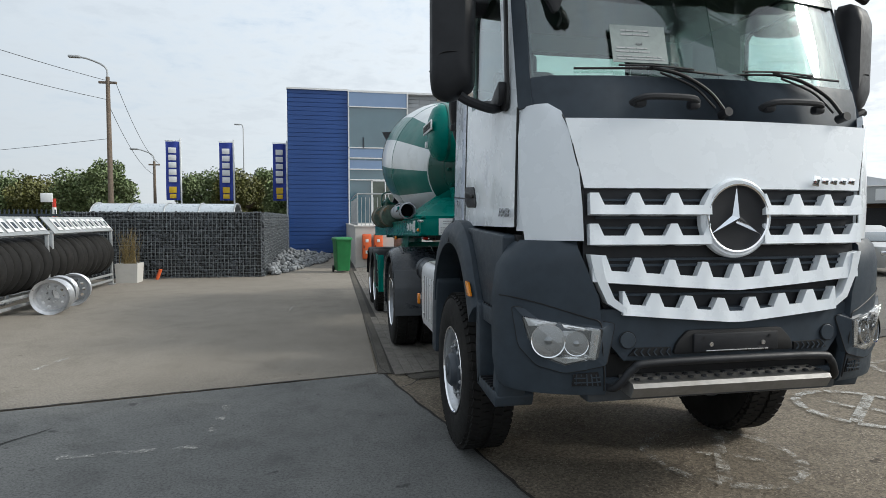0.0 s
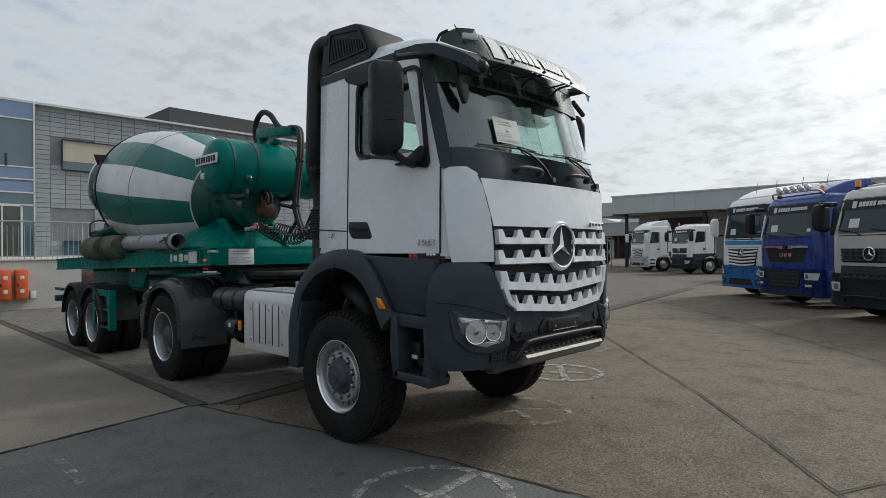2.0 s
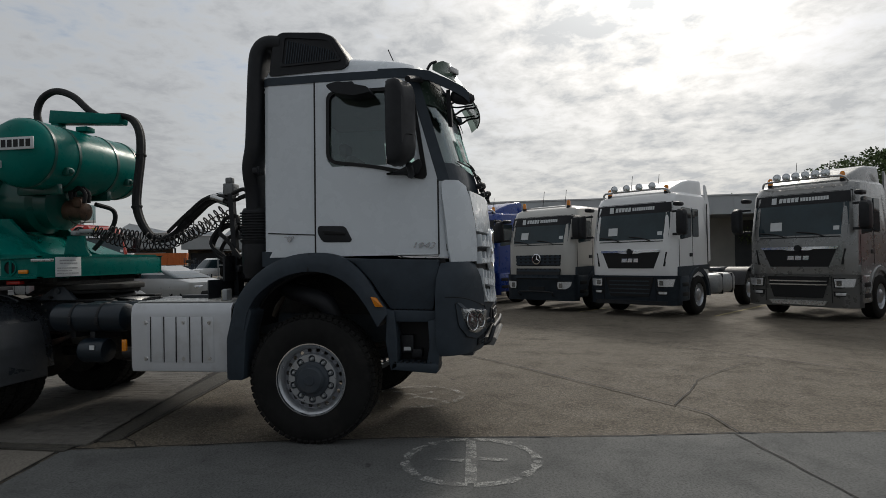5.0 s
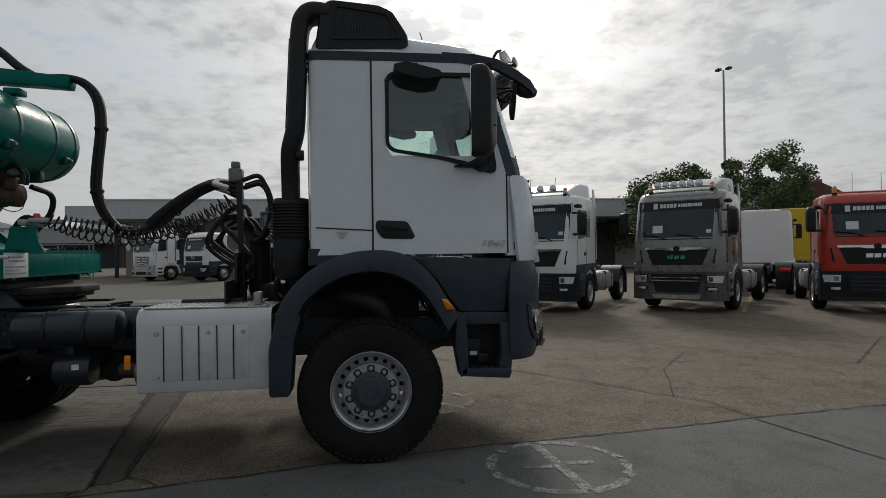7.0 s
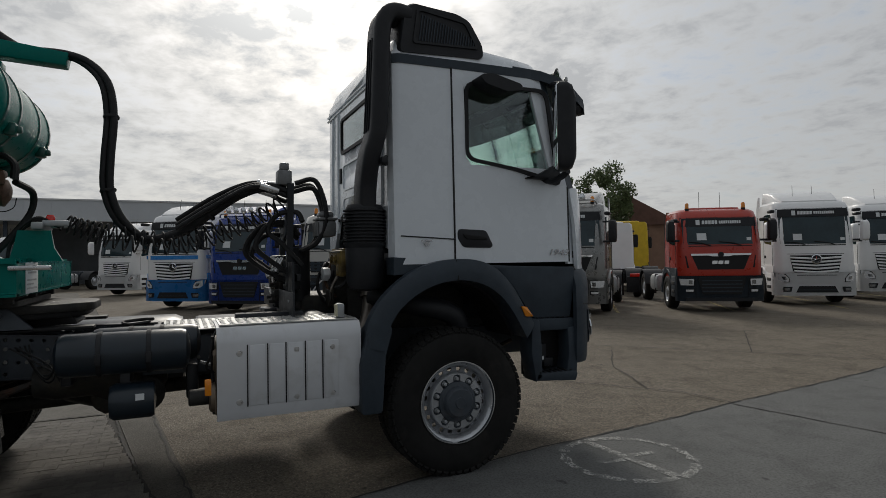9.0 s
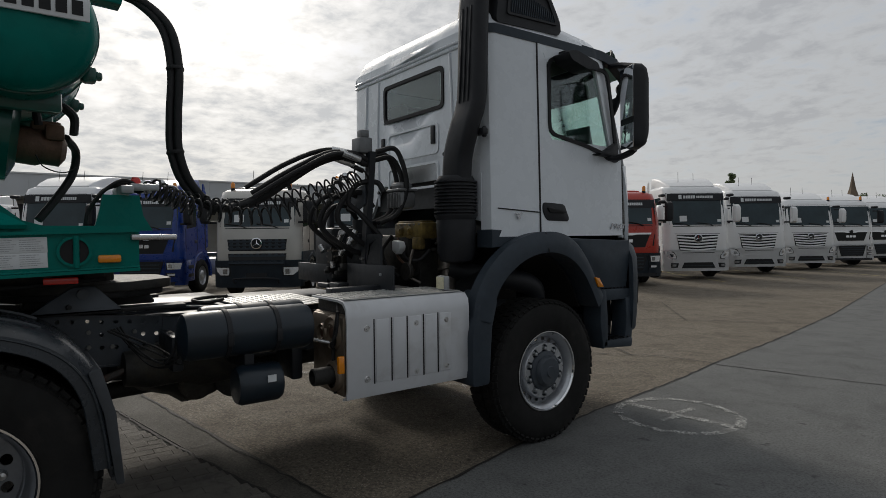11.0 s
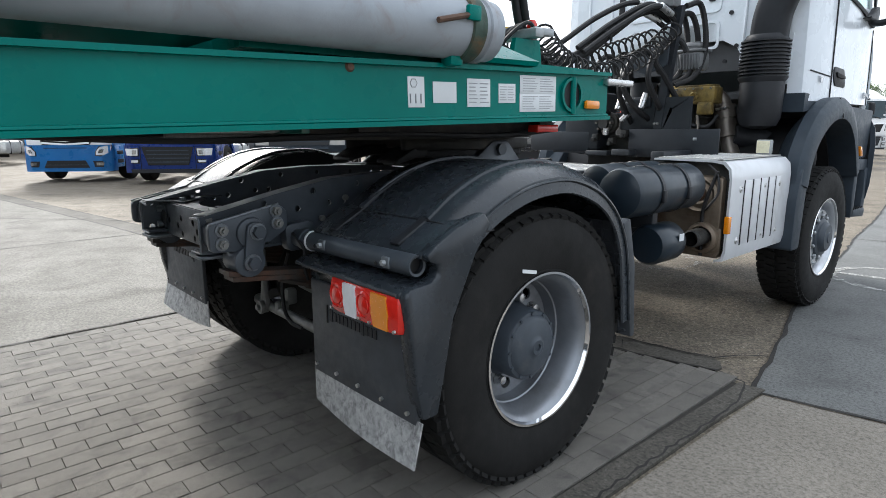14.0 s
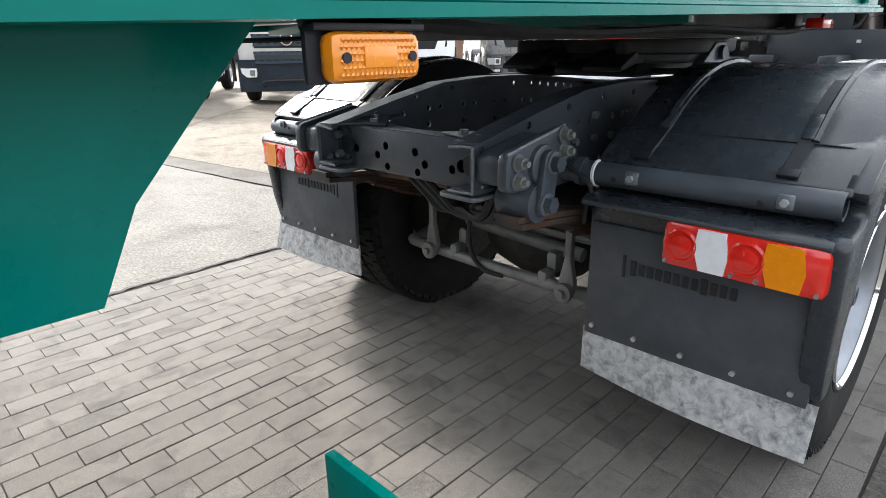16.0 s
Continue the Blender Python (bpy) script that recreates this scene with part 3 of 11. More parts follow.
# light slab west of the block paving, with its own joints and the gutter going on
tagged(link_bm("pavement_west_slab", prism([(-2.11, -24.9), (-2.11, -2.68), (-7.6, -3.32), (-20, -5.2), (-32, -7.0), (-32, -24.9)], "z", -0.03, -0.001), SLAB_W, smooth=False),
       "light weathered concrete slab beyond the block paving", "pavement", kind="structure")
tagged(link_bm("gutter_west", prism([(-2.6, -2.28), (-7.6, -3.0), (-20, -4.9), (-20, -5.2), (-7.6, -3.32), (-2.6, -2.66)], "z", -0.03, -0.0005), GUTTER, smooth=False), "shallow concrete gutter strip going on across the yard", "gutter", kind="structure")
for pts, w in (([(-2.6, -2.66), (-7.6, -3.33), (-20, -5.2)], .022), ([(-2.6, -2.28), (-7.6, -3.0), (-20, -4.88)], .020), ([(-7.55, -3.0), (-9.93, -.63), (-12.18, 1.74), (-16, 5.6)], .020), ([(-6.2, -3.2), (-6.1, -9), (-6.1, -20)], .018), ([(-2.1, -8.4), (-6.1, -8.7), (-16, -9.4)], .018)):
    tagged(link_bm("expansion_joint", ribbon(pts, w * 1.4, 0.003, _r, 0.008), TAR, smooth=False), "dark tarred joint crack in the concrete yard", "pavement joint", kind="structure")
# gutter strip and kerb band beside the block paving
tagged(link_bm("gutter", prism([(-2.6, -2.66), (0.18, -2.20), (1.24, -1.965), (1.25, -1.90), (1.20, -1.81), (1.14, -1.785), (.18, -1.91), (-2.6, -2.28)], "z", -0.03, 0.0), GUTTER, smooth=False),
       "shallow concrete gutter strip across the yard", "gutter", kind="structure")
tagged(link_bm("kerb", prism([(1.41, -2.06), (1.545, -2.04), (1.52, -2.6), (1.47, -7), (1.33, -24.9), (1.20, -24.9), (1.34, -7), (1.40, -2.6)], "z", -0.03, 0.006), GUTTER, smooth=False),
       "flush concrete edging beside the block paving", "kerb", kind="structure")
tagged(link_bm("paving_bed", prism([(-2.1, -24.9), (1.21, -24.9), (1.35, -7), (1.41, -2.6), (1.41, -2.06), (1.25, -1.97), (0.18, -2.205), (-2.1, -2.58)], "z", -0.03, -0.004), SAND, smooth=False),
       "dark sand bed under the block paving", "paving bed", kind="structure")


def oval(c, rx, ry, rz, n=72):
    m = Matrix.Rotation(radians(rz), 2)
    return [tuple(Vector(c) + m @ Vector((rx * math.cos(2 * math.pi * i / n), ry * math.sin(2 * math.pi * i / n)))) for i in range(n + 1)]


def helipad_mark(c, r, rz, material, label):
    t = thing("painted_circle_marking", (c[0], c[1], 0), rz, label, "road marking", "painted circles", "")
    o = oval((0, 0), r, r, 0)
    for k in range(8):
        part("ring_dash", ribbon(o[9 * k:9 * k + 9], 0.075, 0.004, random.Random(k), .003, .05), material, t, smooth=False)
    part("bar", ribbon([(-r * 0.95, 0.02), (r * 0.95, -0.02)], 0.085, 0.0045), material, t, smooth=False)
    part("bar", ribbon([(-0.02, 0.06), (0.03, r * 0.55)], 0.07, 0.0045), material, t, smooth=False)
    part("bar", ribbon([(0.02, -0.06), (-0.05, -r * 0.55)], 0.07, 0.0045), material, t, smooth=False)


helipad_mark((1.43, 1.39), 0.51, 8, PAINTW, "worn white painted circle with a cross on grey concrete")
helipad_mark((-0.62, 0.57), 0.50, 60, PAINTW2, "faded white painted circle with a bar on rough concrete")
helipad_mark((-2.5, -0.1), 0.50, 40, PAINTW, "worn white painted circle with a cross on rough concrete")
helipad_mark((-4.3, -1.0), 0.50, 20, PAINTW2, "faded white painted circle on rough concrete")
for pts in ([(3.9, -0.25), (2.98, -0.28)], [(2.95, -0.5), (2.94, -1.29)], [(2.75, -6.5), (2.70, -7.4)], [(5.2, -2.93), (5.08, -3.54)], [(2.6, -12.2), (2.55, -12.9)]):
    tagged(link_bm("painted_line", ribbon(pts, 0.075, 0.005), PAINTW2, smooth=False), "short worn white line painted on the concrete", "road marking", kind="structure")

# ---- tractor truck ----
HUBZ, TYRE_R, WB = 0.55, 0.56, 3.59


def tyre_mesh(w, r=TYRE_R, rim=0.298, blocks=58, tread=False):
    """A tyre round the x axis, from x = -w (inner) to x = 0 (outer face)."""
    h = w / 2
    prof = [(rim, -0.035), (rim + 0.012, -0.016), (rim + 0.03, -0.010), (rim + 0.06, -0.003), (rim + 0.09, 0.002), (r - 0.13, 0.003), (r - 0.10, 0.0), (r - 0.07, -0.006), (r - 0.045, -0.015), (r - 0.028, -0.03), (r - 0.016, -0.055),
            (r - 0.016, -h), (r - 0.016, -w + 0.055), (r - 0.028, -w + 0.03), (r - 0.06, -w + 0.012), (r - 0.13, -w), (rim + 0.09, -w), (rim + 0.02, -w + 0.02), (rim, -w + 0.035)]
    bm = lathe(prof, seg=64, caps=False)
    if not tread:
        rr = rim + 0.022
        add_lathe(bm, [(rr - 0.003, -0.014), (rr - 0.001, -0.010), (rr + 0.001, -0.010), (rr + 0.003, -0.014)], seg=64, caps=False)
        return bm
    bm.free()
    bm = bmesh.new()
    for i in range(blocks):
        for row, x in enumerate((-0.062, -w * 0.36, -w * 0.64, -w + 0.062)):
            a = 2 * math.pi * (i + 0.5 * (row % 2)) / blocks
            wx = 0.06 if row in (0, 3) else w * 0.2
            R = Matrix.Rotation(-a, 3, "X") @ Matrix.Rotation(radians(12 if row % 2 else -12), 3, "Z")
            c = Vector((x, r * math.sin(a) * 0.977, r * math.cos(a) * 0.977))
            add_box(bm, c, (wx, 2 * math.pi * r / blocks * 0.80, 0.022), 0, R)
        # lugs running down the shoulder
        a = 2 * math.pi * i / blocks
        for x in (-0.030, -w + 0.030):
            add_box(bm, (x, (r - .044) * math.sin(a), (r - .044) * math.cos(a)), (0.022, 2 * math.pi * r / blocks * 0.66, 0.042), 0, Matrix.Rotation(-a, 3, "X") @ Matrix.Rotation(radians(24 if x > -.1 else -24), 3, "Y"))
    return bm


def holes_ring(rin, rout, hr, n, x, ph=0.0):
    """A flat ring round the x axis with n oval holes through it."""
    bm = bmesh.new()
    K = 10
    for s in range(n):
        a0, a1 = 2 * math.pi * (s + ph) / n, 2 * math.pi * (s + 1 + ph) / n
        am, rm = (a0 + a1) / 2, (rin + rout) / 2
        edge, inner = [], []
        for k in range(4 * K):
            t = 2 * math.pi * k / (4 * K)
            u, v = math.cos(t), math.sin(t)
            q = max(abs(u), abs(v))
            ae, re = am + (a1 - a0) / 2 * u / q, rm + (rout - rin) / 2 * v / q
            edge.append(bm.verts.new((x, re * math.sin(ae), re * math.cos(ae))))
            ai, ri = am + hr / rm * u, rm + hr * 0.9 * v
            inner.append(bm.verts.new((x, ri * math.sin(ai), ri * math.cos(ai))))
        for k in range(4 * K):
            j = (k + 1) % (4 * K)
            bm.faces.new((edge[k], edge[j], inner[j], inner[k]))
    bmesh.ops.remove_doubles(bm, verts=bm.verts, dist=1e-4)
    thicken(bm, bm.faces, 0.012)
    return bm


def front_wheel(parent, x, y, side):
    w = new("front_wheel")
    w.parent = parent
    w.matrix_basis = pose(x, y, HUBZ, 0, 0, 0 if side > 0 else 180)
    w["label"] = "front wheel with a bare aluminium rim"
    ty = part("tyre", tyre_mesh(0.33), RUBBER, w)
    part("tread", tyre_mesh(0.33, tread=True), RUBBER, ty, smooth=False)["kind"] = "stuff"
    part("rim", lathe([(0.305, -0.31), (0.27, -0.29), (0.262, -0.12), (0.268, -0.05), (0.285, -0.028), (0.302, -0.018), (0.311, -0.024), (0.311, -0.04)], seg=64, caps=False), RIM, w)
    part("rim_flange", lathe([(0.296, -0.02), (0.303, -0.008), (0.311, -0.008), (0.315, -0.022)], seg=64, caps=False), CHROME, w)
    part("rim_disc", holes_ring(0.214, 0.268, 0.0185, 20, -0.098), RIMD, w)
    part("rim_step", lathe([(0.222, -0.100), (0.217, -0.05), (0.211, -0.043), (0.205, -0.043)], seg=64, caps=False), RIM, w)
    # disc with a scalloped pocket round each nut
    sc = bmesh.new()
    ro, ri = [], []
    for k in range(160):
        a = 2 * math.pi * k / 160
        d = abs(((a * 10 / (2 * math.pi) + .5) % 1) - .5) * 2 * math.pi / 10 * .172
        q = .172 + math.sqrt(max(.033 ** 2 - d * d, 0)) if d < .033 else .148 + .004 * math.cos(d * 60)
        ro.append(sc.verts.new((-.044, .207 * math.sin(a), .207 * math.cos(a))))
        ri.append(sc.verts.new((-.044, q * math.sin(a), q * math.cos(a))))
    for k in range(160):
        sc.faces.new((ro[k], ro[k - 1], ri[k - 1], ri[k]))
    thicken(sc, sc.faces, .018, (-1, 0, 0))
    part("scalloped_disc", sc, RIM, w, smooth=False)
    part("pocket_floor", lathe([(0.215, -0.066), (0.12, -0.066)], seg=48, caps=False), HUBG, w)
    part("hub", lathe([(0.155, -0.045), (0.15, -0.03), (0.122, -0.022), (0.118, 0.0), (0.10, 0.018), (0.045, 0.022), (0.04, 0.03), (0.0, 0.03)], seg=40), HUBG, w)
    for i in range(10):
        a = 2 * math.pi * i / 10
        c = (-0.066, 0.172 * math.sin(a), 0.172 * math.cos(a))
        b = lathe([(0.019, 0), (0.018, 0.010), (0.014, 0.012), (0.014, 0.036), (0.008, 0.042), (0.0, 0.042)], c, seg=12)
        part("wheel_nut", b, GALV, w)
    return w


def rear_wheel(parent, x, y, side, r=TYRE_R, name="rear_wheel", hub=HUBG):
    w = new(name)
    w.parent = parent
    w.matrix_basis = pose(x, y, HUBZ if r == TYRE_R else r - 0.01, 0, 0, 0 if side > 0 else 180)
    w["label"] = "twin rear wheel with a deep-dished rim"
    s = r / TYRE_R
    for off in (0, -0.35):
        t2, t3 = tyre_mesh(0.315, r), tyre_mesh(0.315, r, tread=True)
        for b in (t2, t3):
            bmesh.ops.translate(b, vec=(off, 0, 0), verts=b.verts)
        ty = part("tyre", t2, RUBBER, w)
        part("tread", t3, RUBBER, ty, smooth=False)["kind"] = "stuff"
    part("rim", lathe([(0.302, -0.30), (0.262, -0.28), (0.252, -0.215), (0.256, -0.15), (0.262, -0.146), (0.266, -0.09), (0.274, -0.07), (0.277, -0.045), (0.288, -0.032), (0.302, -0.018), (0.311, -0.024), (0.311, -0.04)], seg=64, caps=False), RIMR, w)
    part("rim_flange", lathe([(0.296, -0.02), (0.303, -0.006), (0.312, -0.006), (0.316, -0.022)], seg=64, caps=False), CHROME, w)
    part("rim_disc", holes_ring(0.150, 0.258, 0.027, 10, -0.205, 0.5), RIMD, w)
    part("hub", lathe([(0.158, -0.20), (0.152, -0.185), (0.147, -0.17), (0.145, -0.082), (0.139, -0.072), (0.126, -0.070), (0.118, -0.058), (0.105, -0.050), (0.05, -0.046), (0.034, -0.040), (0.03, -0.034), (0.016, -0.034), (0.014, -0.042), (0, -0.042)], seg=48), hub, w)
    for i in range(10):
        a = 2 * math.pi * (i + 0.5) / 10
        c = (-0.20, 0.176 * math.sin(a), 0.176 * math.cos(a))
        part("wheel_nut", lathe([(0.024, 0), (0.018, 0.012), (0.017, 0.032), (0.0, 0.036)], c, seg=12), STEEL, w)
    for i in range(12):
        a = 2 * math.pi * i / 12
        part("hub_bolt", lathe([(0.008, 0), (0.007, 0.007), (0, 0.007)], (-0.0715, 0.1325 * math.sin(a), 0.1325 * math.cos(a)), seg=8), hub, w)
    return w


tractor = thing("tractor_truck", (0, 0, 0), 0, "white tractor truck with dark grey plastic lower panels", "truck")
for s in (1, -1):
    front_wheel(tractor, s * 1.19, 0, s)
    rear_wheel(tractor, s * 1.25, -WB, s)
TL = bmesh.new()
add_box(TL, (1.252, -3.70, 0.885), (0.004, 0.080, 0.013), 0, Matrix.Rotation(radians(-12), 3, "X"))
part("tyre_label", TL, SCREENS, tractor, "small white label on the tyre sidewall")

# cab surface: columns round half the plan, from the middle of the back to the middle of the front
COLS = [(0, -.47), (.46, -.47), (.95, -.47), (1.045, -.45), (1.075, -.40), (1.085, .03), (1.086, .15), (1.086, .55), (1.083, .96), (1.062, 1.11), (1.015, 1.205), (.93, 1.275), (.6, 1.335), (0, 1.37)]


def cabpt(i, z, out=0.0):
    x, y = COLS[i]
    lean = (0, 0, 0, 0, 0, 0, 0.02, 0.12, 0.26, 0.28, 0.29, 0.29, 0.29, 0.29)[i]
    if z > 2.23:
        y -= lean * (z - 2.23)
    k = 1 - 0.020 * max(0, z - 1.7)
    n = Vector((x, y - 0.4, 0))
    n = n.normalized() if n.length else Vector((0, -1, 0))
    return Vector((x * k, y, z)) + n * out


def cab_patch(i0, i1, zs, thick=0.03, out=0.0, bottom=None):
    bm = bmesh.new()
    for s in (1, -1):
        g = [[bm.verts.new((cabpt(i, z, out).x * s, cabpt(i, z, out).y, cabpt(i, z, out).z)) for i in range(i0, i1 + 1)] for z in zs]
        fs = []
        for a, b in zip(g, g[1:]):
            for k in range(len(a) - 1):
                fs.append(bm.faces.new((a[k], a[k + 1], b[k + 1], b[k]) if s > 0 else (b[k], b[k + 1], a[k + 1], a[k])))
        if thick:
            thicken(bm, fs, thick, (0, .4, 2.4))
    bmesh.ops.remove_doubles(bm, verts=bm.verts, dist=1e-4)
    return bm


def cab_side(s, i0, i1, zs, thick=0.03, out=0.0):
    bm = bmesh.new()
    g = [[bm.verts.new((cabpt(i, z, out).x * s, cabpt(i, z, out).y, cabpt(i, z, out).z)) for i in range(i0, i1 + 1)] for z in zs]
    fs = []
    for a, b in zip(g, g[1:]):
        for k in range(len(a) - 1):
            fs.append(bm.faces.new((a[k], a[k + 1], b[k + 1], b[k]) if s > 0 else (b[k], b[k + 1], a[k + 1], a[k])))
    if thick:
        thicken(bm, fs, thick, (0, .4, 2.4))
    return bm


Z0, ZW, ZT, ZG = 1.60, 2.38, 3.03, 3.17
cab = part("cab_shell", cab_side(1, 2, 5, [Z0, 1.83, 2.2, 2.66], 0.03), WHITE, tractor, "white painted steel cab shell")
part("cab_shell", cab_side(-1, 2, 5, [Z0, 1.83, 2.2, 2.66], 0.03), WHITE, cab)
part("rear_panel_low", cab_patch(0, 2, [2.08, 2.3, 2.66], 0.03), WHITE, cab)
for s in (1, -1):
    part("rear_panel_arch", prism([(s * .44, 2.085), (s * .56, 2.02), (s * .66, 1.86), (s * .74, 1.76), (s * .95, 1.72), (s * .96, 2.085)], "y", -.472, -.44), WHITE, cab)
for s in (1, -1):
    rpn = cab_patch(1, 5, [2.66, 3.0, ZG], 0.03)
    bmesh.ops.delete(rpn, geom=[v for v in rpn.verts if v.co.x * s < 0], context="VERTS")
    part("rear_panel", rpn, WHITE, cab)
part("rear_panel_top", cab_patch(0, 1, [3.0, ZG], 0.03), WHITE, cab, smooth=False)
for s in (1, -1):
    d = part("door", cab_side(s, 5, 9, [Z0, 1.83, 2.23, ZW], 0.035, 0.004), WHITE, tractor, "white cab door with a tinted window")
    part("door_frame", cab_side(s, 5, 6, [ZW, 2.7, ZT], 0.035, 0.004), WHITE, d)
    part("door_frame", cab_side(s, 8, 9, [ZW, 2.7, ZT], 0.035, 0.004), WHITE, d)
    part("door_frame", cab_side(s, 5, 9, [ZT, 3.14], 0.035, 0.004), WHITE, d)
    part("door_seam", tube([cabpt(5, z, 0.002).xyz * 1 if s > 0 else Vector((-cabpt(5, z, 0.002).x, cabpt(5, z).y, z)) for z in (1.61, 2.0, 2.6, 3.14)], 0.008, 6), BLACKF, d)
    part("door_seam", tube([Vector((s * cabpt(9, z, 0.004).x, cabpt(9, z, 0.004).y, z)) for z in (1.60, 1.9, 2.2, 2.24)], 0.007, 6), BLACKF, d)
    part("panel_seam", tube([Vector((s * cabpt(4, 1.81, 0.003).x, -.41, 1.815)), Vector((s * cabpt(5, 1.8, 0.003).x, .03, 1.79))], 0.005, 6), BLACKF, d)
    # window glass with its black gasket
    wg = cab_side(s, 6, 8, [ZW, 2.7, ZT], 0.006, -0.012)
    part("window_glass", wg, GLASS, d, "tinted side window").visible_shadow = False
    out = rounded([(.135, ZW + 0.035), (.60, ZW - .035), (1.035, ZW - .155), (.91, ZT + .02), (.14, ZT + .015)], 0.09)
    inn = rounded([(.163, ZW + 0.058), (.60, ZW - .005), (.985, ZW - .09), (.885, ZT - .010), (.168, ZT - .012)], 0.075)
    g = bmesh.new()
    add_frame(g, out, inn, "x", -0.004, 0.012)
    for v in g.verts:
        v.co.x = s * (v.co.x + 1.086 * (1 - 0.020 * (v.co.z - 1.7)) + 0.004)
    part("window_gasket", g, BLACKF, d)
    part("window_corner", prism([(.09, ZW - .02), (.185, ZW), (.133, ZW + .075)], "x", s * 1.045, s * 1.074), WHITE, d, smooth=False)
    part("window_corner", prism([(.10, ZT + .03), (.20, ZT + .025), (.145, ZT - .05)], "x", s * 1.035, s * 1.0625), WHITE, d, smooth=False)
    # handle
    hp = rounded([(.055, 1.87), (.30, 1.86), (.36, 1.74), (.34, 1.72), (.10, 1.725), (.05, 1.80)], 0.03)
    part("door_handle", prism(hp, "x", s * 1.075, s * 1.096, 0.004), BLACKP, d, "black recessed door handle")
    part("handle_grip", prism(rounded([(.09, 1.83), (.30, 1.81), (.31, 1.785), (.12, 1.79)], 0.015), "x", s * 1.09, s * 1.108, 0.004), BLACKF, d)
    # pillars
    part("a_pillar", cab_side(s, 9, 10, [2.23, 2.6, 3.0, ZG + .02], 0.03, 0.006), GREYP, tractor)
    ct = cab_side(s, 9, 10, [Z0 - .02, 2.23], 0.03, -0.005)
    part("corner_post", ct, WHITE, tractor)
part("roof_band", cab_patch(3, 13, [3.13, 3.20], 0.035, 0.008), GREYP, tractor, "dark roof gutter band")
part("roof_band_rear", cab_patch(0, 3, [3.15, 3.22], 0.03, 0.002), WHITE, tractor)
# roof dome
rings = []
for z, k, ym in ((3.185, 1.0, 0), (3.27, .975, .01), (3.34, .93, .0), (3.385, .85, -.01), (3.41, .72, -.02), (3.42, .4, -.02)):
    pr = [cabpt(i, 3.185) for i in range(14)]
    ring = [Vector((p.x, p.y, 0)) for p in pr] + [Vector((-p.x, p.y, 0)) for p in reversed(pr[1:-1])]
    rings.append([Vector((p.x * k, 0.3 + (p.y - 0.3) * k + ym, z - 0.09 * max(0, (p.y - 0.2)) * (z > 3.2))) for p in ring])
part("roof", loft(rings, True, True), WHITE, tractor, "white domed cab roof")
# cowl and windscreen
part("cowl", cab_patch(10, 13, [2.14, 2.30, ZW + .01], 0.03, 0.0), GREYP, tractor, "matt dark panel under the windscreen")
ws = part("windscreen", cab_patch(10, 13, [ZW, 2.7, ZT + .10], 0.006, -0.004), WGLASS, tractor, "large tinted windscreen")
ws.visible_shadow = False
part("windscreen_top", cab_patch(10, 13, [3.10, 3.18], 0.03, 0.0), GREYP, tractor)
# rear window
ro, ri = rounded([(-.44, 2.66), (.50, 2.66), (.50, 3.01), (-.44, 3.01)], 0.06), rounded([(-.41, 2.69), (.47, 2.69), (.47, 2.98), (-.41, 2.98)], 0.05)
part("rear_window_gasket", add_frame(bmesh.new(), ro, ri, "y", -.482, -.455), BLACKF, tractor)
part("rear_window_glass", box((.03, -.468, 2.835), (.9, .006, .33)), GLASS, tractor, "tinted rear window").visible_shadow = False
# pressed ribs and vents on the back wall
for x0, x1, z0, z1 in ((-.38, .42, 2.30, 2.56), (-.38, .42, 2.02, 2.24)):
    part("back_wall_rib", add_frame(bmesh.new(), rounded([(x0, z0), (x1, z0), (x1, z1), (x0, z1)], .05), rounded([(x0 + .02, z0 + .02), (x1 - .02, z0 + .02), (x1 - .02, z1 - .02), (x0 + .02, z1 - .02)], .04), "y", -.479, -.468), WHITE, tractor)
for x in (-.55, .60, -.78, .82):
    part("back_wall_rib", tube([(x, -.472, 1.9), (x * 1.02, -.474, 2.5), (x * .97, -.474, 3.08)], 0.012, 6), WHITE, tractor)
for z in (3.10, 3.14):
    part("back_wall_rib", tube([(-.98, -.474, z), (.98, -.474, z)], 0.012, 6), WHITE, tractor)
for x in (-.46, .345):
    part("back_vent", box((x, -.478, 2.46), (.055, .016, .15), .012), BLACKP, tractor, "black slotted vent on the cab's back wall")
for x, z in ((.5, 2.28), (.56, 2.03), (.48, 1.92), (-.55, 2.03)):
    part("back_bolt", cyl((x, -.47, z), (x, -.484, z), 0.016, 12), BLACKP, tractor)

# interior
part("cab_floor", box((0, .4, 1.66), (2.05, 1.6, .06)), INTER, tractor)
part("inner_back", box((0, -.40, 2.25), (2.0, .03, .8)), INTER, tractor)
part("inner_roof", box((0, .22, 3.135), (1.9, 1.25, .03), .01), INTERL, tractor)
for s in (1, -1):
    part("door_card", box((s * 1.02, .5, 2.02), (.04, 1.0, .66), .02), INTER, tractor)
db = prism(rounded([(.72, 1.7), (1.16, 1.7), (1.22, 2.20), (1.12, 2.33), (.86, 2.30), (.74, 2.12)], 0.05), "x", -.97, .97)
part("dashboard", db, INTER, tractor, "grey moulded dashboard")
for s in (1, -1):
    st = part("seat_cushion", box((s * .60, .12, 2.05), (.50, .52, .16), .06), INTER, tractor, "dark cloth cab seat")
    part("seat_back", box((s * .60, -.15, 2.42), (.48, .14, .66), .06, Matrix.Rotation(radians(-10), 3, "X")), INTER, st)
    part("headrest", box((s * .60, -.22, 2.82), (.26, .10, .17), .04), INTER, st)
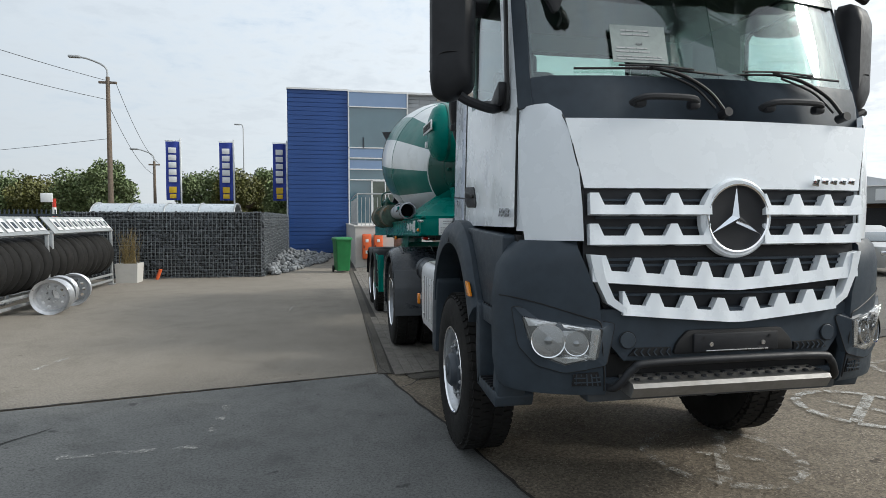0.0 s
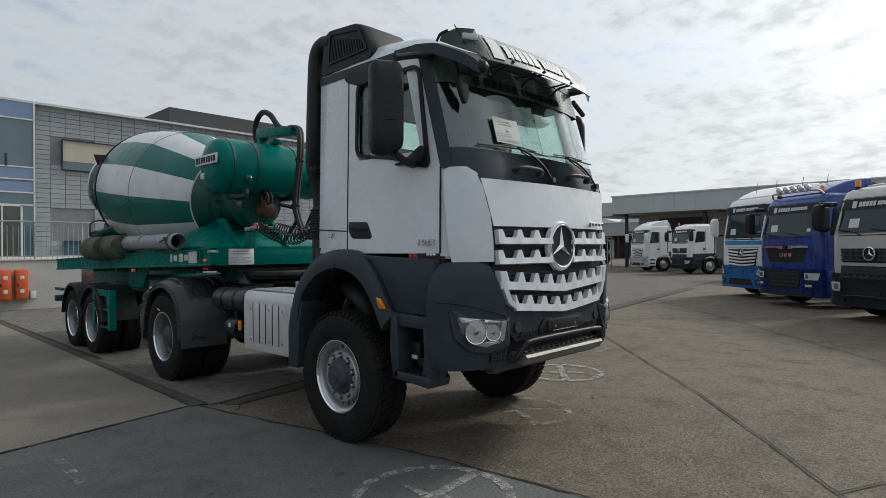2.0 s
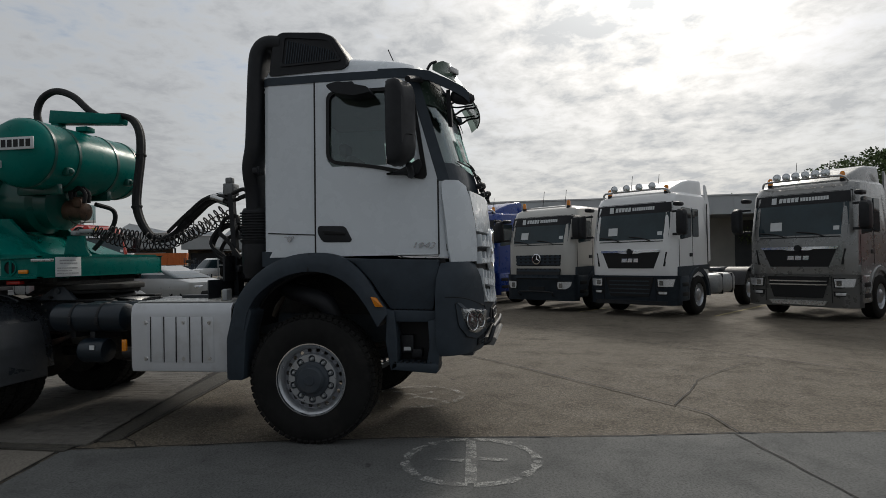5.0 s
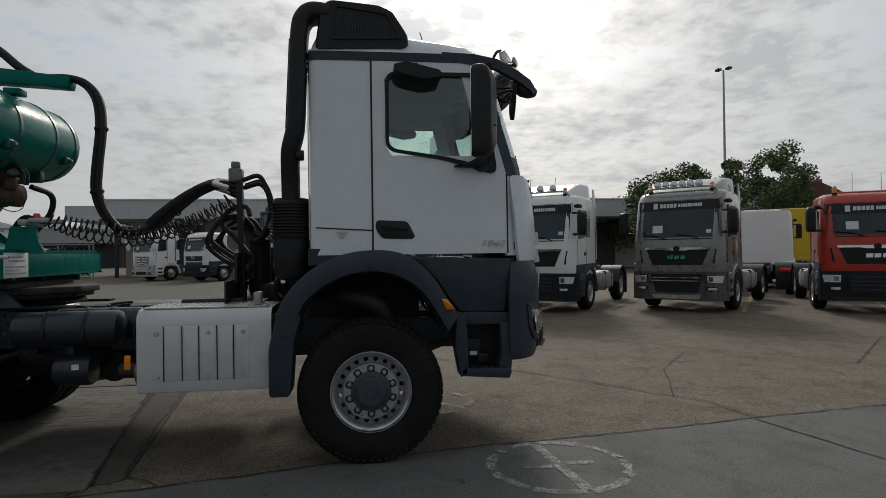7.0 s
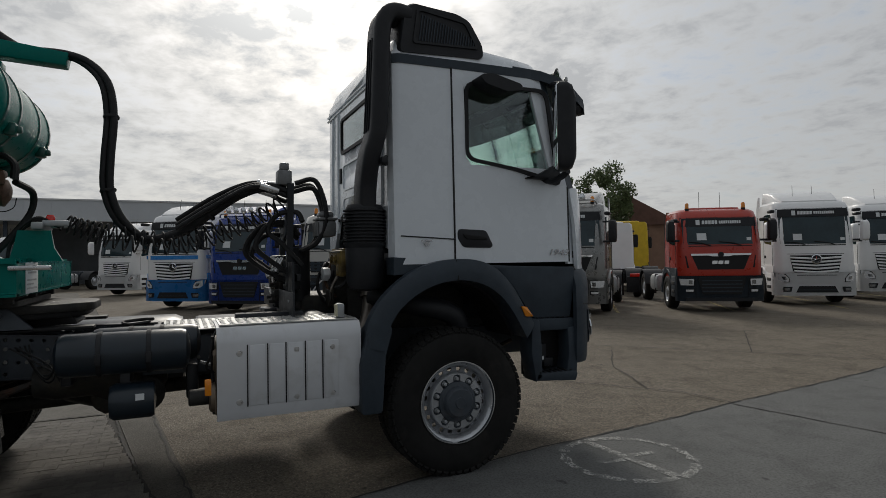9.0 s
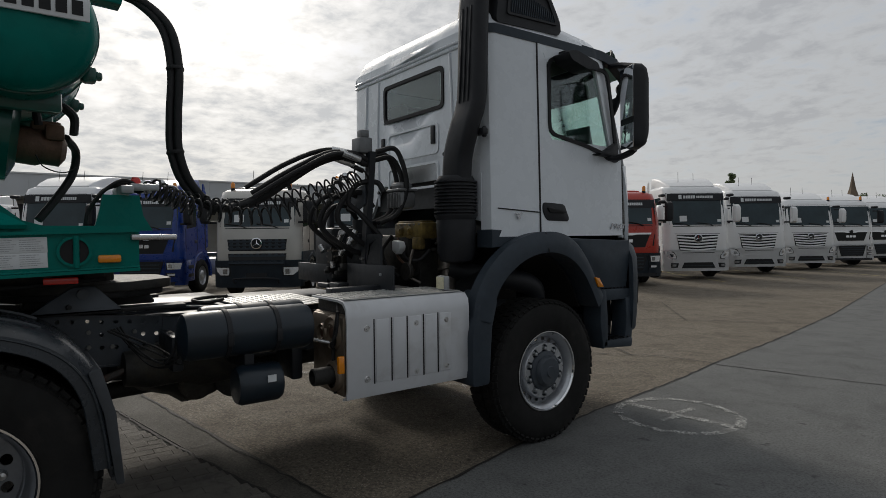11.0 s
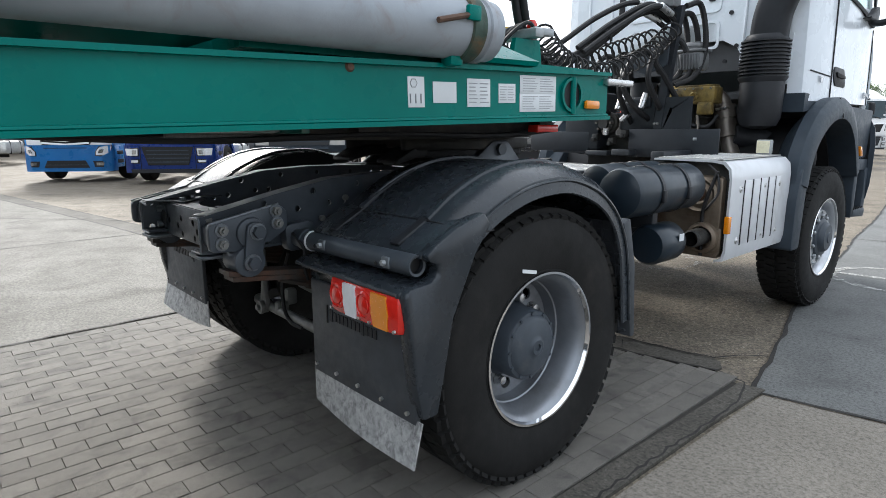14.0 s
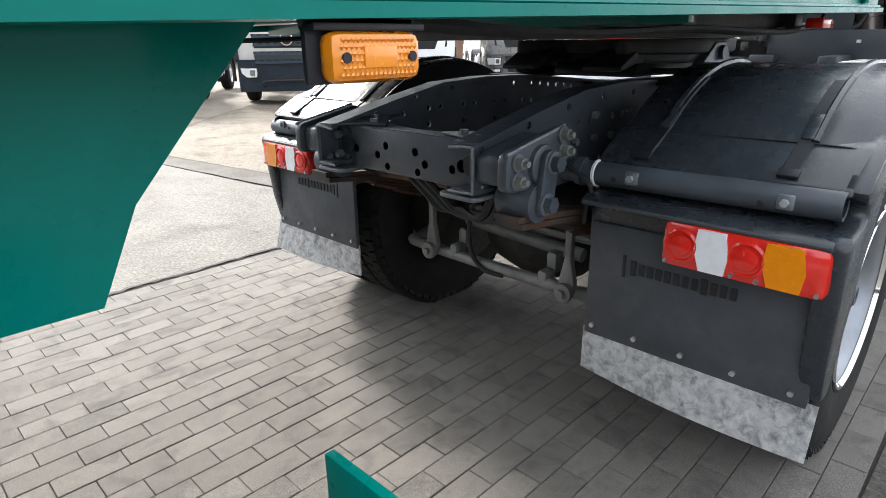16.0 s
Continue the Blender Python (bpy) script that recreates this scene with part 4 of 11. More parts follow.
part("steering_wheel", add_tube(bmesh.new(), [Vector((-.60 + .23 * math.cos(a), .66 + .12 * math.sin(a), 2.33 + .19 * math.sin(a))) for a in [2 * math.pi * i / 32 for i in range(33)]], 0.016, 8), BLACKP, tractor, "black steering wheel")
part("steering_column", cyl((-.60, .66, 2.32), (-.60, .98, 2.08), 0.03), BLACKP, tractor)
# price card behind the glass, and the pale shelf sheet
rng = random.Random(11)
cm = basis((.44, 1.262, 2.565), (-1, 0.03, 0), (0, -.27, 1))
c = bmesh.new()
merge(c, box((0, 0, 0), (.31, .215, .003)), cm)
card = part("information_card", c, CARDG, tractor, "laminated data card propped inside the windscreen")
b = bmesh.new()
bar_sign(b, cm @ Matrix.Translation((0, .065, .002)), .20, .045, 2, rng)
bar_sign(b, cm @ Matrix.Translation((0, -.035, .002)), .27, .04, 2, rng)
bar_sign(b, cm @ Matrix.Translation((0, -.08, .002)), .27, .03, 2, rng)
part("print", b, PRINTG, card)["kind"] = "stuff"
text_obj("card_text", "4x4", 0.026, cm @ Matrix.Translation((0, 0, .003)), STICKD, card, .0006)
part("dash_sheet", box((.62, 1.10, 2.34), (.42, .02, .14), 0, Matrix.Rotation(radians(-18), 3, "X")), SCREENS, tractor)

# ---- front of the cab ----


def fy(x, base=1.405, bow=0.07):
    """Front surface: bowed in plan."""
    return base + bow * (1 - (x / 0.85) ** 2)


def front_sheet(outline, depth=0.03, base=1.405, bow=0.07, lean=0.0, zref=1.8, n=14):
    """outline: left and right x for rows of z, bottom to top. A bowed solid panel."""
    bm = bmesh.new()
    g = []
    for z, xl, xr in outline:
        g.append([bm.verts.new((xl + (xr - xl) * i / n, fy(xl + (xr - xl) * i / n, base, bow) - lean * (z - zref), z)) for i in range(n + 1)])
    fs = []
    for a, b in zip(g, g[1:]):
        for i in range(n):
            fs.append(bm.faces.new((a[i], b[i], b[i + 1], a[i + 1])))
    bmesh.ops.recalc_face_normals(bm, faces=fs)
    thicken(bm, fs, depth, (0, -5, 1.5))
    return bm


part("front_panel", front_sheet([(1.80, -.806, .806), (1.9, -.826, .826), (2.05, -.864, .864), (2.15, -.889, .889)], 0.04, lean=0.10), WHITE, tractor, "white front flap above the grille")
part("front_backing", front_sheet([(1.10, -.70, .70), (1.5, -.84, .84), (1.82, -.82, .82)], 0.03, base=1.335), BLACKF, tractor)
for s in (1, -1):
    # white corner panel between door and front flap
    rows = []
    for z, xi, yi, xo, yo in ((1.535, .805, 1.415, 1.045, 1.21), (1.7, .815, 1.415, 1.065, 1.19), (1.9, .83, 1.40, 1.07, 1.175), (2.08, .87, 1.37, 1.065, 1.15), (2.19, .90, 1.335, 1.05, 1.14), (2.235, .95, 1.28, 1.03, 1.15)):
        mx, my = (xi + xo) / 2 + .04, (yi + yo) / 2 + .035
        rows.append([Vector((s * ((1 - t) ** 2 * xi + 2 * t * (1 - t) * mx + t * t * xo), (1 - t) ** 2 * yi + 2 * t * (1 - t) * my + t * t * yo, z)) for t in [k / 8 for k in range(9)]])
    bm = loft(rows, False, False)
    bmesh.ops.recalc_face_normals(bm, faces=bm.faces)
    thicken(bm, bm.faces, 0.03, (0, 0, 1.9))
    part("corner_panel", bm, WHITE, tractor, "white rounded corner panel")
    part("panel_seam", tube([(s * .803, fy(.8) - .004, 1.54), (s * .812, fy(.81) - .006, 1.8), (s * .842, fy(.84) - .018, 1.95), (s * .872, 1.364, 2.1), (s * .896, 1.338, 2.17)], .004, 6), BLACKF, tractor)


def grille_bar(z_top, z_notch, z_bot, xl, xr, notches, sag=0.0, nw=0.075, base=1.435, bow=0.06, depth=0.05):
    """A bar with a toothed upper edge. notches: x of the cut middles. sag: how far the middle hangs lower."""
    up = [(xl, z_top)]
    for c in sorted(notches):
        up += [(c - nw, z_top), (c - nw + 0.03, z_notch), (c + nw - 0.03, z_notch), (c + nw, z_top)]
    up.append((xr, z_top))
    bm = bmesh.new()
    top = [(px_, pz) for px_, pz in up]
    dz = lambda v: -sag * (1 - abs(v) / 0.8)
    A = [bm.verts.new((px_, fy(px_, base, bow), pz + dz(px_))) for px_, pz in top]
    B = [bm.verts.new((px_, fy(px_, base, bow) + 0.012, z_bot + dz(px_))) for px_, pz in top]
    fs = [bm.faces.new((A[i], A[i + 1], B[i + 1], B[i])) for i in range(len(A) - 1)]
    bmesh.ops.recalc_face_normals(bm, faces=fs)
    thicken(bm, fs, depth, (0, -5, 1.5))
    return bm


grille = part("grille", front_sheet([(1.12, -.66, .66), (1.45, -.80, .80), (1.795, -.795, .795)], 0.02, base=1.385, bow=.05), BLACKP, tractor, "black grille insert")
for xs in ((.66, .455, .25), (-.25, -.455, -.66)):
    a, b = (.155, max(xs) + .13) if xs[0] > 0 else (min(xs) - .13, -.155)
    part("grille_bar", grille_bar(1.775, 1.715, 1.668, a, b, xs, nw=.085), WHITE, grille, "white toothed grille bar")
    part("grille_bar", grille_bar(1.622, 1.562, 1.518, a, b, xs, nw=.085), WHITE, grille, "white toothed grille bar")
part("grille_bar", grille_bar(1.47, 1.395, 1.335, -.775, .775, [.63, .45, .27, .09, -.09, -.27, -.45, -.63], 0.055, .075), WHITE, grille, "white toothed grille bar")
part("grille_bar", grille_bar(1.30, 1.235, 1.18, -.62, .62, [.54, .36, .18, 0.0, -.18, -.36, -.54], 0.065, .07, base=1.44), WHITE, grille, "white toothed grille bar")
for s in (1, -1):
    part("grille_side", loft([[Vector((s * x, fy(x, 1.435, .06) + dy, z)) for x, z in ((.735, 1.46), (.79, 1.47), (.765, 1.36), (.70, 1.225), (.60, 1.165), (.60, 1.20), (.665, 1.25), (.715, 1.36))] for dy in (.014, -.04)]), WHITE, grille)
# ribs behind the notches
for z in (1.74, 1.70, 1.65, 1.60, 1.44, 1.41, 1.33, 1.26):
    part("grille_rib", front_sheet([(z - .006, -.74, .74), (z + .006, -.74, .74)], 0.02, base=1.40, bow=.05), GREYP, grille)
# round emblem
em = part("emblem", lathe([(0.168, 0), (0.180, .012), (0.180, .03), (0.174, .040), (0.166, .036), (0.162, .02), (0.162, 0)], (0, 1.462, 1.65), "y", 48, caps=False), CHROME, tractor, "chrome three-pointed star in a ring")
part("emblem_mesh", lathe([(0.163, 0), (0.163, .012), (0, .012)], (0, 1.465, 1.65), "y", 40), BLACKP, em)
st = bmesh.new()
for k in range(3):
    a = radians(90 + 120 * k)
    tip = Vector((math.cos(a) * .163, 0, math.sin(a) * .163))
    l = Vector((math.cos(a + radians(60)) * .025, 0, math.sin(a + radians(60)) * .025))
    r = Vector((math.cos(a - radians(60)) * .025, 0, math.sin(a - radians(60)) * .025))
    o = Vector((0, 1.478, 1.65))
    top = o + Vector((0, .028, 0))
    for tri_ in ((tip + o, l + o, top), (tip + o, top, r + o)):
        st.faces.new([st.verts.new(v) for v in tri_])
bmesh.ops.remove_doubles(st, verts=st.verts, dist=1e-5)
part("emblem_star", st, CHROME, em, smooth=False)
part("emblem_ring", lathe([(0.181, -.01), (0.206, -.01), (0.204, .018), (0.192, .030), (0.181, .028)], (0, 1.462, 1.65), "y", 48, caps=False), WHITE, em)
# model badge: plain chrome strokes
mb = bmesh.new()
for i in range(5):
    add_box(mb, (-.48 - .055 * i, fy(.5) + .008 - .10 * .03 + .012, 1.845), (.042, .008, .034 + .02 * (i == 0)), .004, Matrix.Rotation(radians(-12), 3, "Y"))
part("model_badge", mb, CHROME, tractor, "chrome badge of plain strokes")
text_obj("model_number", "1943", 0.068, basis((1.094, .99, 1.678), (0, 1, -0.02), (0, 0.02, 1)) @ Matrix(((1.5, .35, 0, 0), (0, 1, 0, 0), (0, 0, 1, 0), (0, 0, 0, 1))), BADGE, tractor, .004)
tb = bmesh.new()
add_box(tb, (1.092, -.21, 1.778), (.006, .085, .010))
add_prism(tb, [(-.235, 1.768), (-.185, 1.768), (-.20, 1.735), (-.22, 1.735)], "x", 1.088, 1.095)
part("side_badge", tb, BADGE, tractor, smooth=False)
# cowl handles and wipers
for x in (.37, -.37):
    ch_ = part("cowl_handle", tube([(x - .18, 1.395, 2.232), (x - .165, 1.43, 2.246), (x - .12, 1.445, 2.256), (x + .02, 1.450, 2.258), (x + .12, 1.445, 2.254), (x + .165, 1.43, 2.242), (x + .18, 1.395, 2.228)], .017, 8), BLACKP, tractor, "black grab handle on the cowl")
    for dx in (-.155, .145):
        part("handle_foot", box((x + dx, 1.415, 2.228), (.06, .05, .045), .014), BLACKP, ch_)
for x0, x1 in ((.02, .80), (-.70, .05)):
    w = part("wiper", tube([(x0, 1.405, 2.20), (x0 + .08, 1.375, 2.31), (x0 + .22, 1.345, 2.395), (x0 + .38, 1.33, 2.43)], .010, 8), BLACKF, tractor, "black windscreen wiper")
    part("wiper_blade", tube([(x0 - .02, 1.345, 2.405), (x0 + .36, 1.325, 2.425), (x1, 1.255, 2.425)], .007, 6), BLACKF, w)
    part("wiper_spine", tube([(x0 + .15, 1.347, 2.425), (x0 + .36, 1.338, 2.438), (x0 + .56, 1.318, 2.437)], .006, 6), BLACKF, w)
    part("washer_arm", tube([(x0 + .06, 1.40, 2.22), (x0 + .16, 1.365, 2.33), (x0 + .34, 1.34, 2.405)], .006, 6), BLACKF, w)
    part("wiper_pivot", cyl((x0, 1.37, 2.19), (x0, 1.43, 2.20), .024, 14), BLACKP, w)

# ---- bumper ----


# upper bumper with corner bulges
bm = bmesh.new()
for s in (1, -1):
    rows = []
    for z, xo, yo, xi, yi in ((.750, 1.145, 1.11, .69, 1.425), (.775, 1.165, 1.10, .69, 1.445), (.90, 1.185, 1.09, .70, 1.460), (1.05, 1.19, 1.09, .72, 1.465), (1.25, 1.19, 1.09, .74, 1.46), (1.40, 1.17, 1.10, .80, 1.44), (1.50, 1.11, 1.12, .83, 1.40), (1.535, 1.06, 1.13, .82, 1.36)):
        mx, my = xo - .022, yo + .235
        rows.append([Vector((s * ((1 - t) ** 2 * xo + 2 * t * (1 - t) * mx + t * t * xi), (1 - t) ** 2 * yo + 2 * t * (1 - t) * my + t * t * yi, z)) for t in [k / 12 for k in range(13)]])
    t = loft(rows, False, False)
    bmesh.ops.recalc_face_normals(t, faces=t.faces)
    thicken(t, t.faces, 0.04, (0, 0, 1.15))
    part("bumper_corner", t, GREYP, tractor, "dark grey plastic bumper corner")
part("bumper_middle", front_sheet([(.93, -.60, .60), (1.0, -.66, .66), (1.10, -.74, .74), (1.19, -.76, .76)], 0.05, base=1.415, bow=.07), GREYP, tractor, "dark grey bumper middle")
part("bumper_lip", front_sheet([(.795, -.70, .70), (.83, -.72, .72)], 0.04, base=1.39, bow=.05), GREYP, tractor)
part("bumper_recess", front_sheet([(.80, -.66, .66), (.95, -.66, .66)], 0.02, base=1.36, bow=.05), BLACKF, tractor)
part("underrun_beam", box((0, 1.30, .76), (1.5, .12, .14), .02), FRAMEB, tractor, "black underrun beam")
np_ = part("plate_holder", box((.0, 1.502, 1.015), (.49, .016, .098), .008), BLACKP, tractor, "empty black number-plate holder")
for dx in (-.15, .15):
    part("plate_bolt", cyl((dx, 1.505, 1.008), (dx, 1.516, 1.008), .012, 10), STEEL, np_)
for dx in (-.19, .19):
    part("plate_screw", cyl((dx, 1.505, 1.042), (dx, 1.513, 1.042), .008, 8), BLACKF, np_)
part("plate_rail", box((0, 1.512, .975), (.36, .008, .006), .002), STEEL, np_)
part("plate_recess", prism(rounded([(-.35, .96), (.35, .96), (.33, 1.02), (.27, 1.08), (-.27, 1.08), (-.33, 1.02)], .02), "y", 1.472, 1.494, .004), BLACKF, np_)
for s in (1, -1):
    vt = part("bumper_vent", front_sheet([(.955, *sorted((s * .36, s * .58))), (.995, *sorted((s * .36, s * .545)))], .02, base=1.428, bow=.07), BLACKF, tractor)
    for i in range(6):
        part("vent_bar", tube([(s * (.37 + .034 * i), fy(.37 + .034 * i, 1.434), .957), (s * (.385 + .034 * i), fy(.385 + .034 * i, 1.434), .975), (s * (.37 + .034 * i), fy(.37 + .034 * i, 1.434), .993)], .004, 4, 2), GREYP, vt)
    part("tow_cap", lathe([(.042, -.02), (.042, .004), (.039, .007), (0, .007)], (s * .585, fy(.585, 1.42) + .004, 1.035), "y", 24, rot=None), GREYP, tractor)
    part("cap_joint", lathe([(.042, .001), (.046, .003), (.046, .005), (.042, .005)], (s * .585, fy(.585, 1.42), 1.035), "y", 24, caps=False), BLACKF, tractor)
# bull bar and step
part("bull_bar", tube([(.68, 1.42, .79), (.66, 1.475, .80), (.635, 1.505, .84), (.585, 1.525, .905), (.50, 1.535, .932), (0, 1.55, .940), (-.46, 1.535, .932), (-.545, 1.525, .905), (-.595, 1.505, .84), (-.62, 1.475, .80), (-.64, 1.42, .79)], .020, 10), BLACKP, tractor, "black tubular bull bar")
sp = prism([(1.40, .845), (1.545, .835), (1.558, .815), (1.53, .762), (1.40, .775)], "x", -.53, .60)
step = part("front_step", sp, mat("scuffed_step_plate", (.24, .235, .228), .45, .6, .15, 14, .2, 60, dirt=(.16, .145, .12), dirt_amount=.4), tractor, "stainless steel front step plate")
hb = bmesh.new()
for i in range(15):
    for j in range(2):
        add_lathe(hb, [(.016, 0), (.013, .008), (.006, .008), (.004, 0)], (-.50 + .075 * i, 1.44 + .055 * j, .841), "z", 8)
part("step_studs", hb, BLACKP, step)["kind"] = "stuff"
# headlights
BROWS = ((.750, 1.145, 1.11, .69, 1.425), (.775, 1.165, 1.10, .69, 1.445), (.90, 1.185, 1.09, .70, 1.460), (1.05, 1.19, 1.09, .72, 1.465), (1.25, 1.19, 1.09, .74, 1.46))


def corner_y(x, z):
    """Front surface of the bumper corner at x, z."""
    z = min(max(z, .755), 1.25)
    for a, b in zip(BROWS, BROWS[1:]):
        if z <= b[0]:
            k = (z - a[0]) / (b[0] - a[0])
            r = [p + (q - p) * k for p, q in zip(a, b)]
            break
    _, xo, yo, xi, yi = r
    mx, my = xo - .022, yo + .235
    best = None
    for n in range(41):
        t = n / 40
        px0 = (1 - t) ** 2 * xo + 2 * t * (1 - t) * mx + t * t * xi
        if best is None or abs(px0 - x) < best[0]:
            best = (abs(px0 - x), (1 - t) ** 2 * yo + 2 * t * (1 - t) * my + t * t * yi)
    return best[1] - .35 * max(0, xi - x)


def corner_patch(outline, s, o0, o1, hole=None):
    """A solid patch over the bumper corner between two offsets, or a frame with a hole."""
    bm = bmesh.new()
    n = len(outline)
    cx, cz = sum(p[0] for p in outline) / n, sum(p[1] for p in outline) / n

    def ring(pts, o):
        return [bm.verts.new((s * (x + .35 * o), corner_y(x, z) + o, z)) for x, z in pts]
    rr = [ring(outline, o0), ring(outline, o1)]
    if hole:
        rr += [ring(hole, o1), ring(hole, o0)]
    else:
        rr += [ring([(cx + (x - cx) * k, cz + (z - cz) * k) for x, z in outline], o1 + .004 * (1 - k)) for k in (.8, .55, .3, .1)]
    for a, b in zip(rr, rr[1:]):
        for i in range(n):
            bm.faces.new((a[i], a[(i + 1) % n], b[(i + 1) % n], b[i]))
    if not hole:
        bm.faces.new(rr[-1])
    return bm


HL = rounded([(1.085, 1.150), (.72, 1.098), (.742, .945), (.80, .935), (.89, .908), (1.00, .945), (1.055, 1.03)], .012, 3)
HF = rounded([(1.125, 1.196), (.642, 1.120), (.70, .915), (.80, .888), (.89, .868), (1.02, .90), (1.095, .99)], .02, 3)
LAMPD = mat("shaded_lamp_bowl", (.30, .31, .32), .12, .9, .1, 30)
for s in (1, -1):
    hl = part("headlight", corner_patch(HL, s, -.03, .006), LAMPD, tractor, "clear headlight with two round reflectors")
    part("headlight_frame", corner_patch(HF, s, -.02, .013, HL), GREYP, hl)
    part("headlight_joint", tube([(s * (x + .004), corner_y(x, z) + .010, z) for x, z in HF + HF[:1]], .0035, 6, smooth=False), BLACKF, hl)
    for x0, z0, r in ((.968, 1.03, .082), (.842, 1.02, .058)):
        nrm = Vector((s * .42, .90, 0.10)).normalized()
        q = nrm.to_track_quat("Z", "Y").to_matrix()
        c = Vector((s * x0, corner_y(x0, z0), z0)) + nrm * .006
        bowl = lathe([(r, .010), (r * .9, .004), (r * .6, -.004), (r * .34, -.006), (r * .30, .008), (r * .18, .014), (0, .015)], c, rot=q, seg=20)
        part("reflector", bowl, LAMPD, hl)
        part("reflector_ring", lathe([(r * .98, .002), (r * 1.07, .006), (r * 1.05, .016), (r * .98, .015)], c, rot=q, seg=32, caps=False), CHROME, hl)
    part("lamp_trim", corner_patch([(.775, 1.100), (.735, 1.094), (.752, .955), (.785, .948)], s, -.01, .016), LAMPG, hl)
    part("lamp_trim", corner_patch([(1.00, .955), (.89, .918), (.80, .942), (.785, .955), (.86, .965), (.93, .945)], s, -.01, .014), LAMPG, hl)
    part("lamp_trim", corner_patch([(1.07, 1.142), (.93, 1.122), (.94, 1.112), (1.055, 1.10)], s, -.01, .014), LAMPW, hl)
    part("lamp_trim", corner_patch([(.91, 1.118), (.80, 1.102), (.805, 1.088), (.90, 1.098)], s, -.01, .012), LAMPG, hl)
    part("headlight_cover", corner_patch(HL, s, .020, .023), CLEARG, hl).visible_shadow = False
    fg = part("fog_grille", corner_patch([(.855, .800), (.850, .862), (.735, .880), (.715, .805)], s, -.01, .008), BLACKF, tractor)
    for k in range(5):
        part("grille_bar", tube([(s * (.735 + .026 * k), corner_y(.735 + .026 * k, .81) + .010, .808), (s * (.75 + .022 * k), corner_y(.75 + .022 * k, .865) + .010, .866)], .004, 4, 2), GREYP, fg)
    for z in (.825, .848):
        part("grille_bar", tube([(s * .725, corner_y(.725, z) + .010, z + .004), (s * .85, corner_y(.85, z) + .010, z - .006)], .004, 4, 2), GREYP, fg)
    sm_ = [(1.17, 1.245), (1.10, 1.238), (1.0, 1.215), (.90, 1.185), (.80, 1.155), (.735, 1.13), (.725, 1.05), (.715, .95), (.705, .86), (.70, .78)]
    part("bumper_seam", tube([(s * (x + .002), corner_y(x, z) + .002, z) for x, z in sm_], .0035, 6), BLACKF, tractor)

# ---- lower cab side, arch, steps ----
ARCH_O = [(-.73, 1.02), (-.69, 1.20), (-.58, 1.37), (-.40, 1.52), (-.20, 1.605), (.01, 1.635), (.20, 1.62), (.36, 1.55), (.50, 1.41), (.60, 1.25), (.69, 1.12)]
ARCH_I = [(-.59, .98), (-.555, 1.13), (-.47, 1.27), (-.33, 1.38), (-.17, 1.45), (.01, 1.475), (.16, 1.455), (.29, 1.40), (.41, 1.30), (.51, 1.16), (.60, 1.0)]
ARCH_O, ARCH_I = ([(p.x, p.y) for p in smooth_path([Vector((y, z, 0)) for y, z in q], 4)] for q in (ARCH_O, ARCH_I))
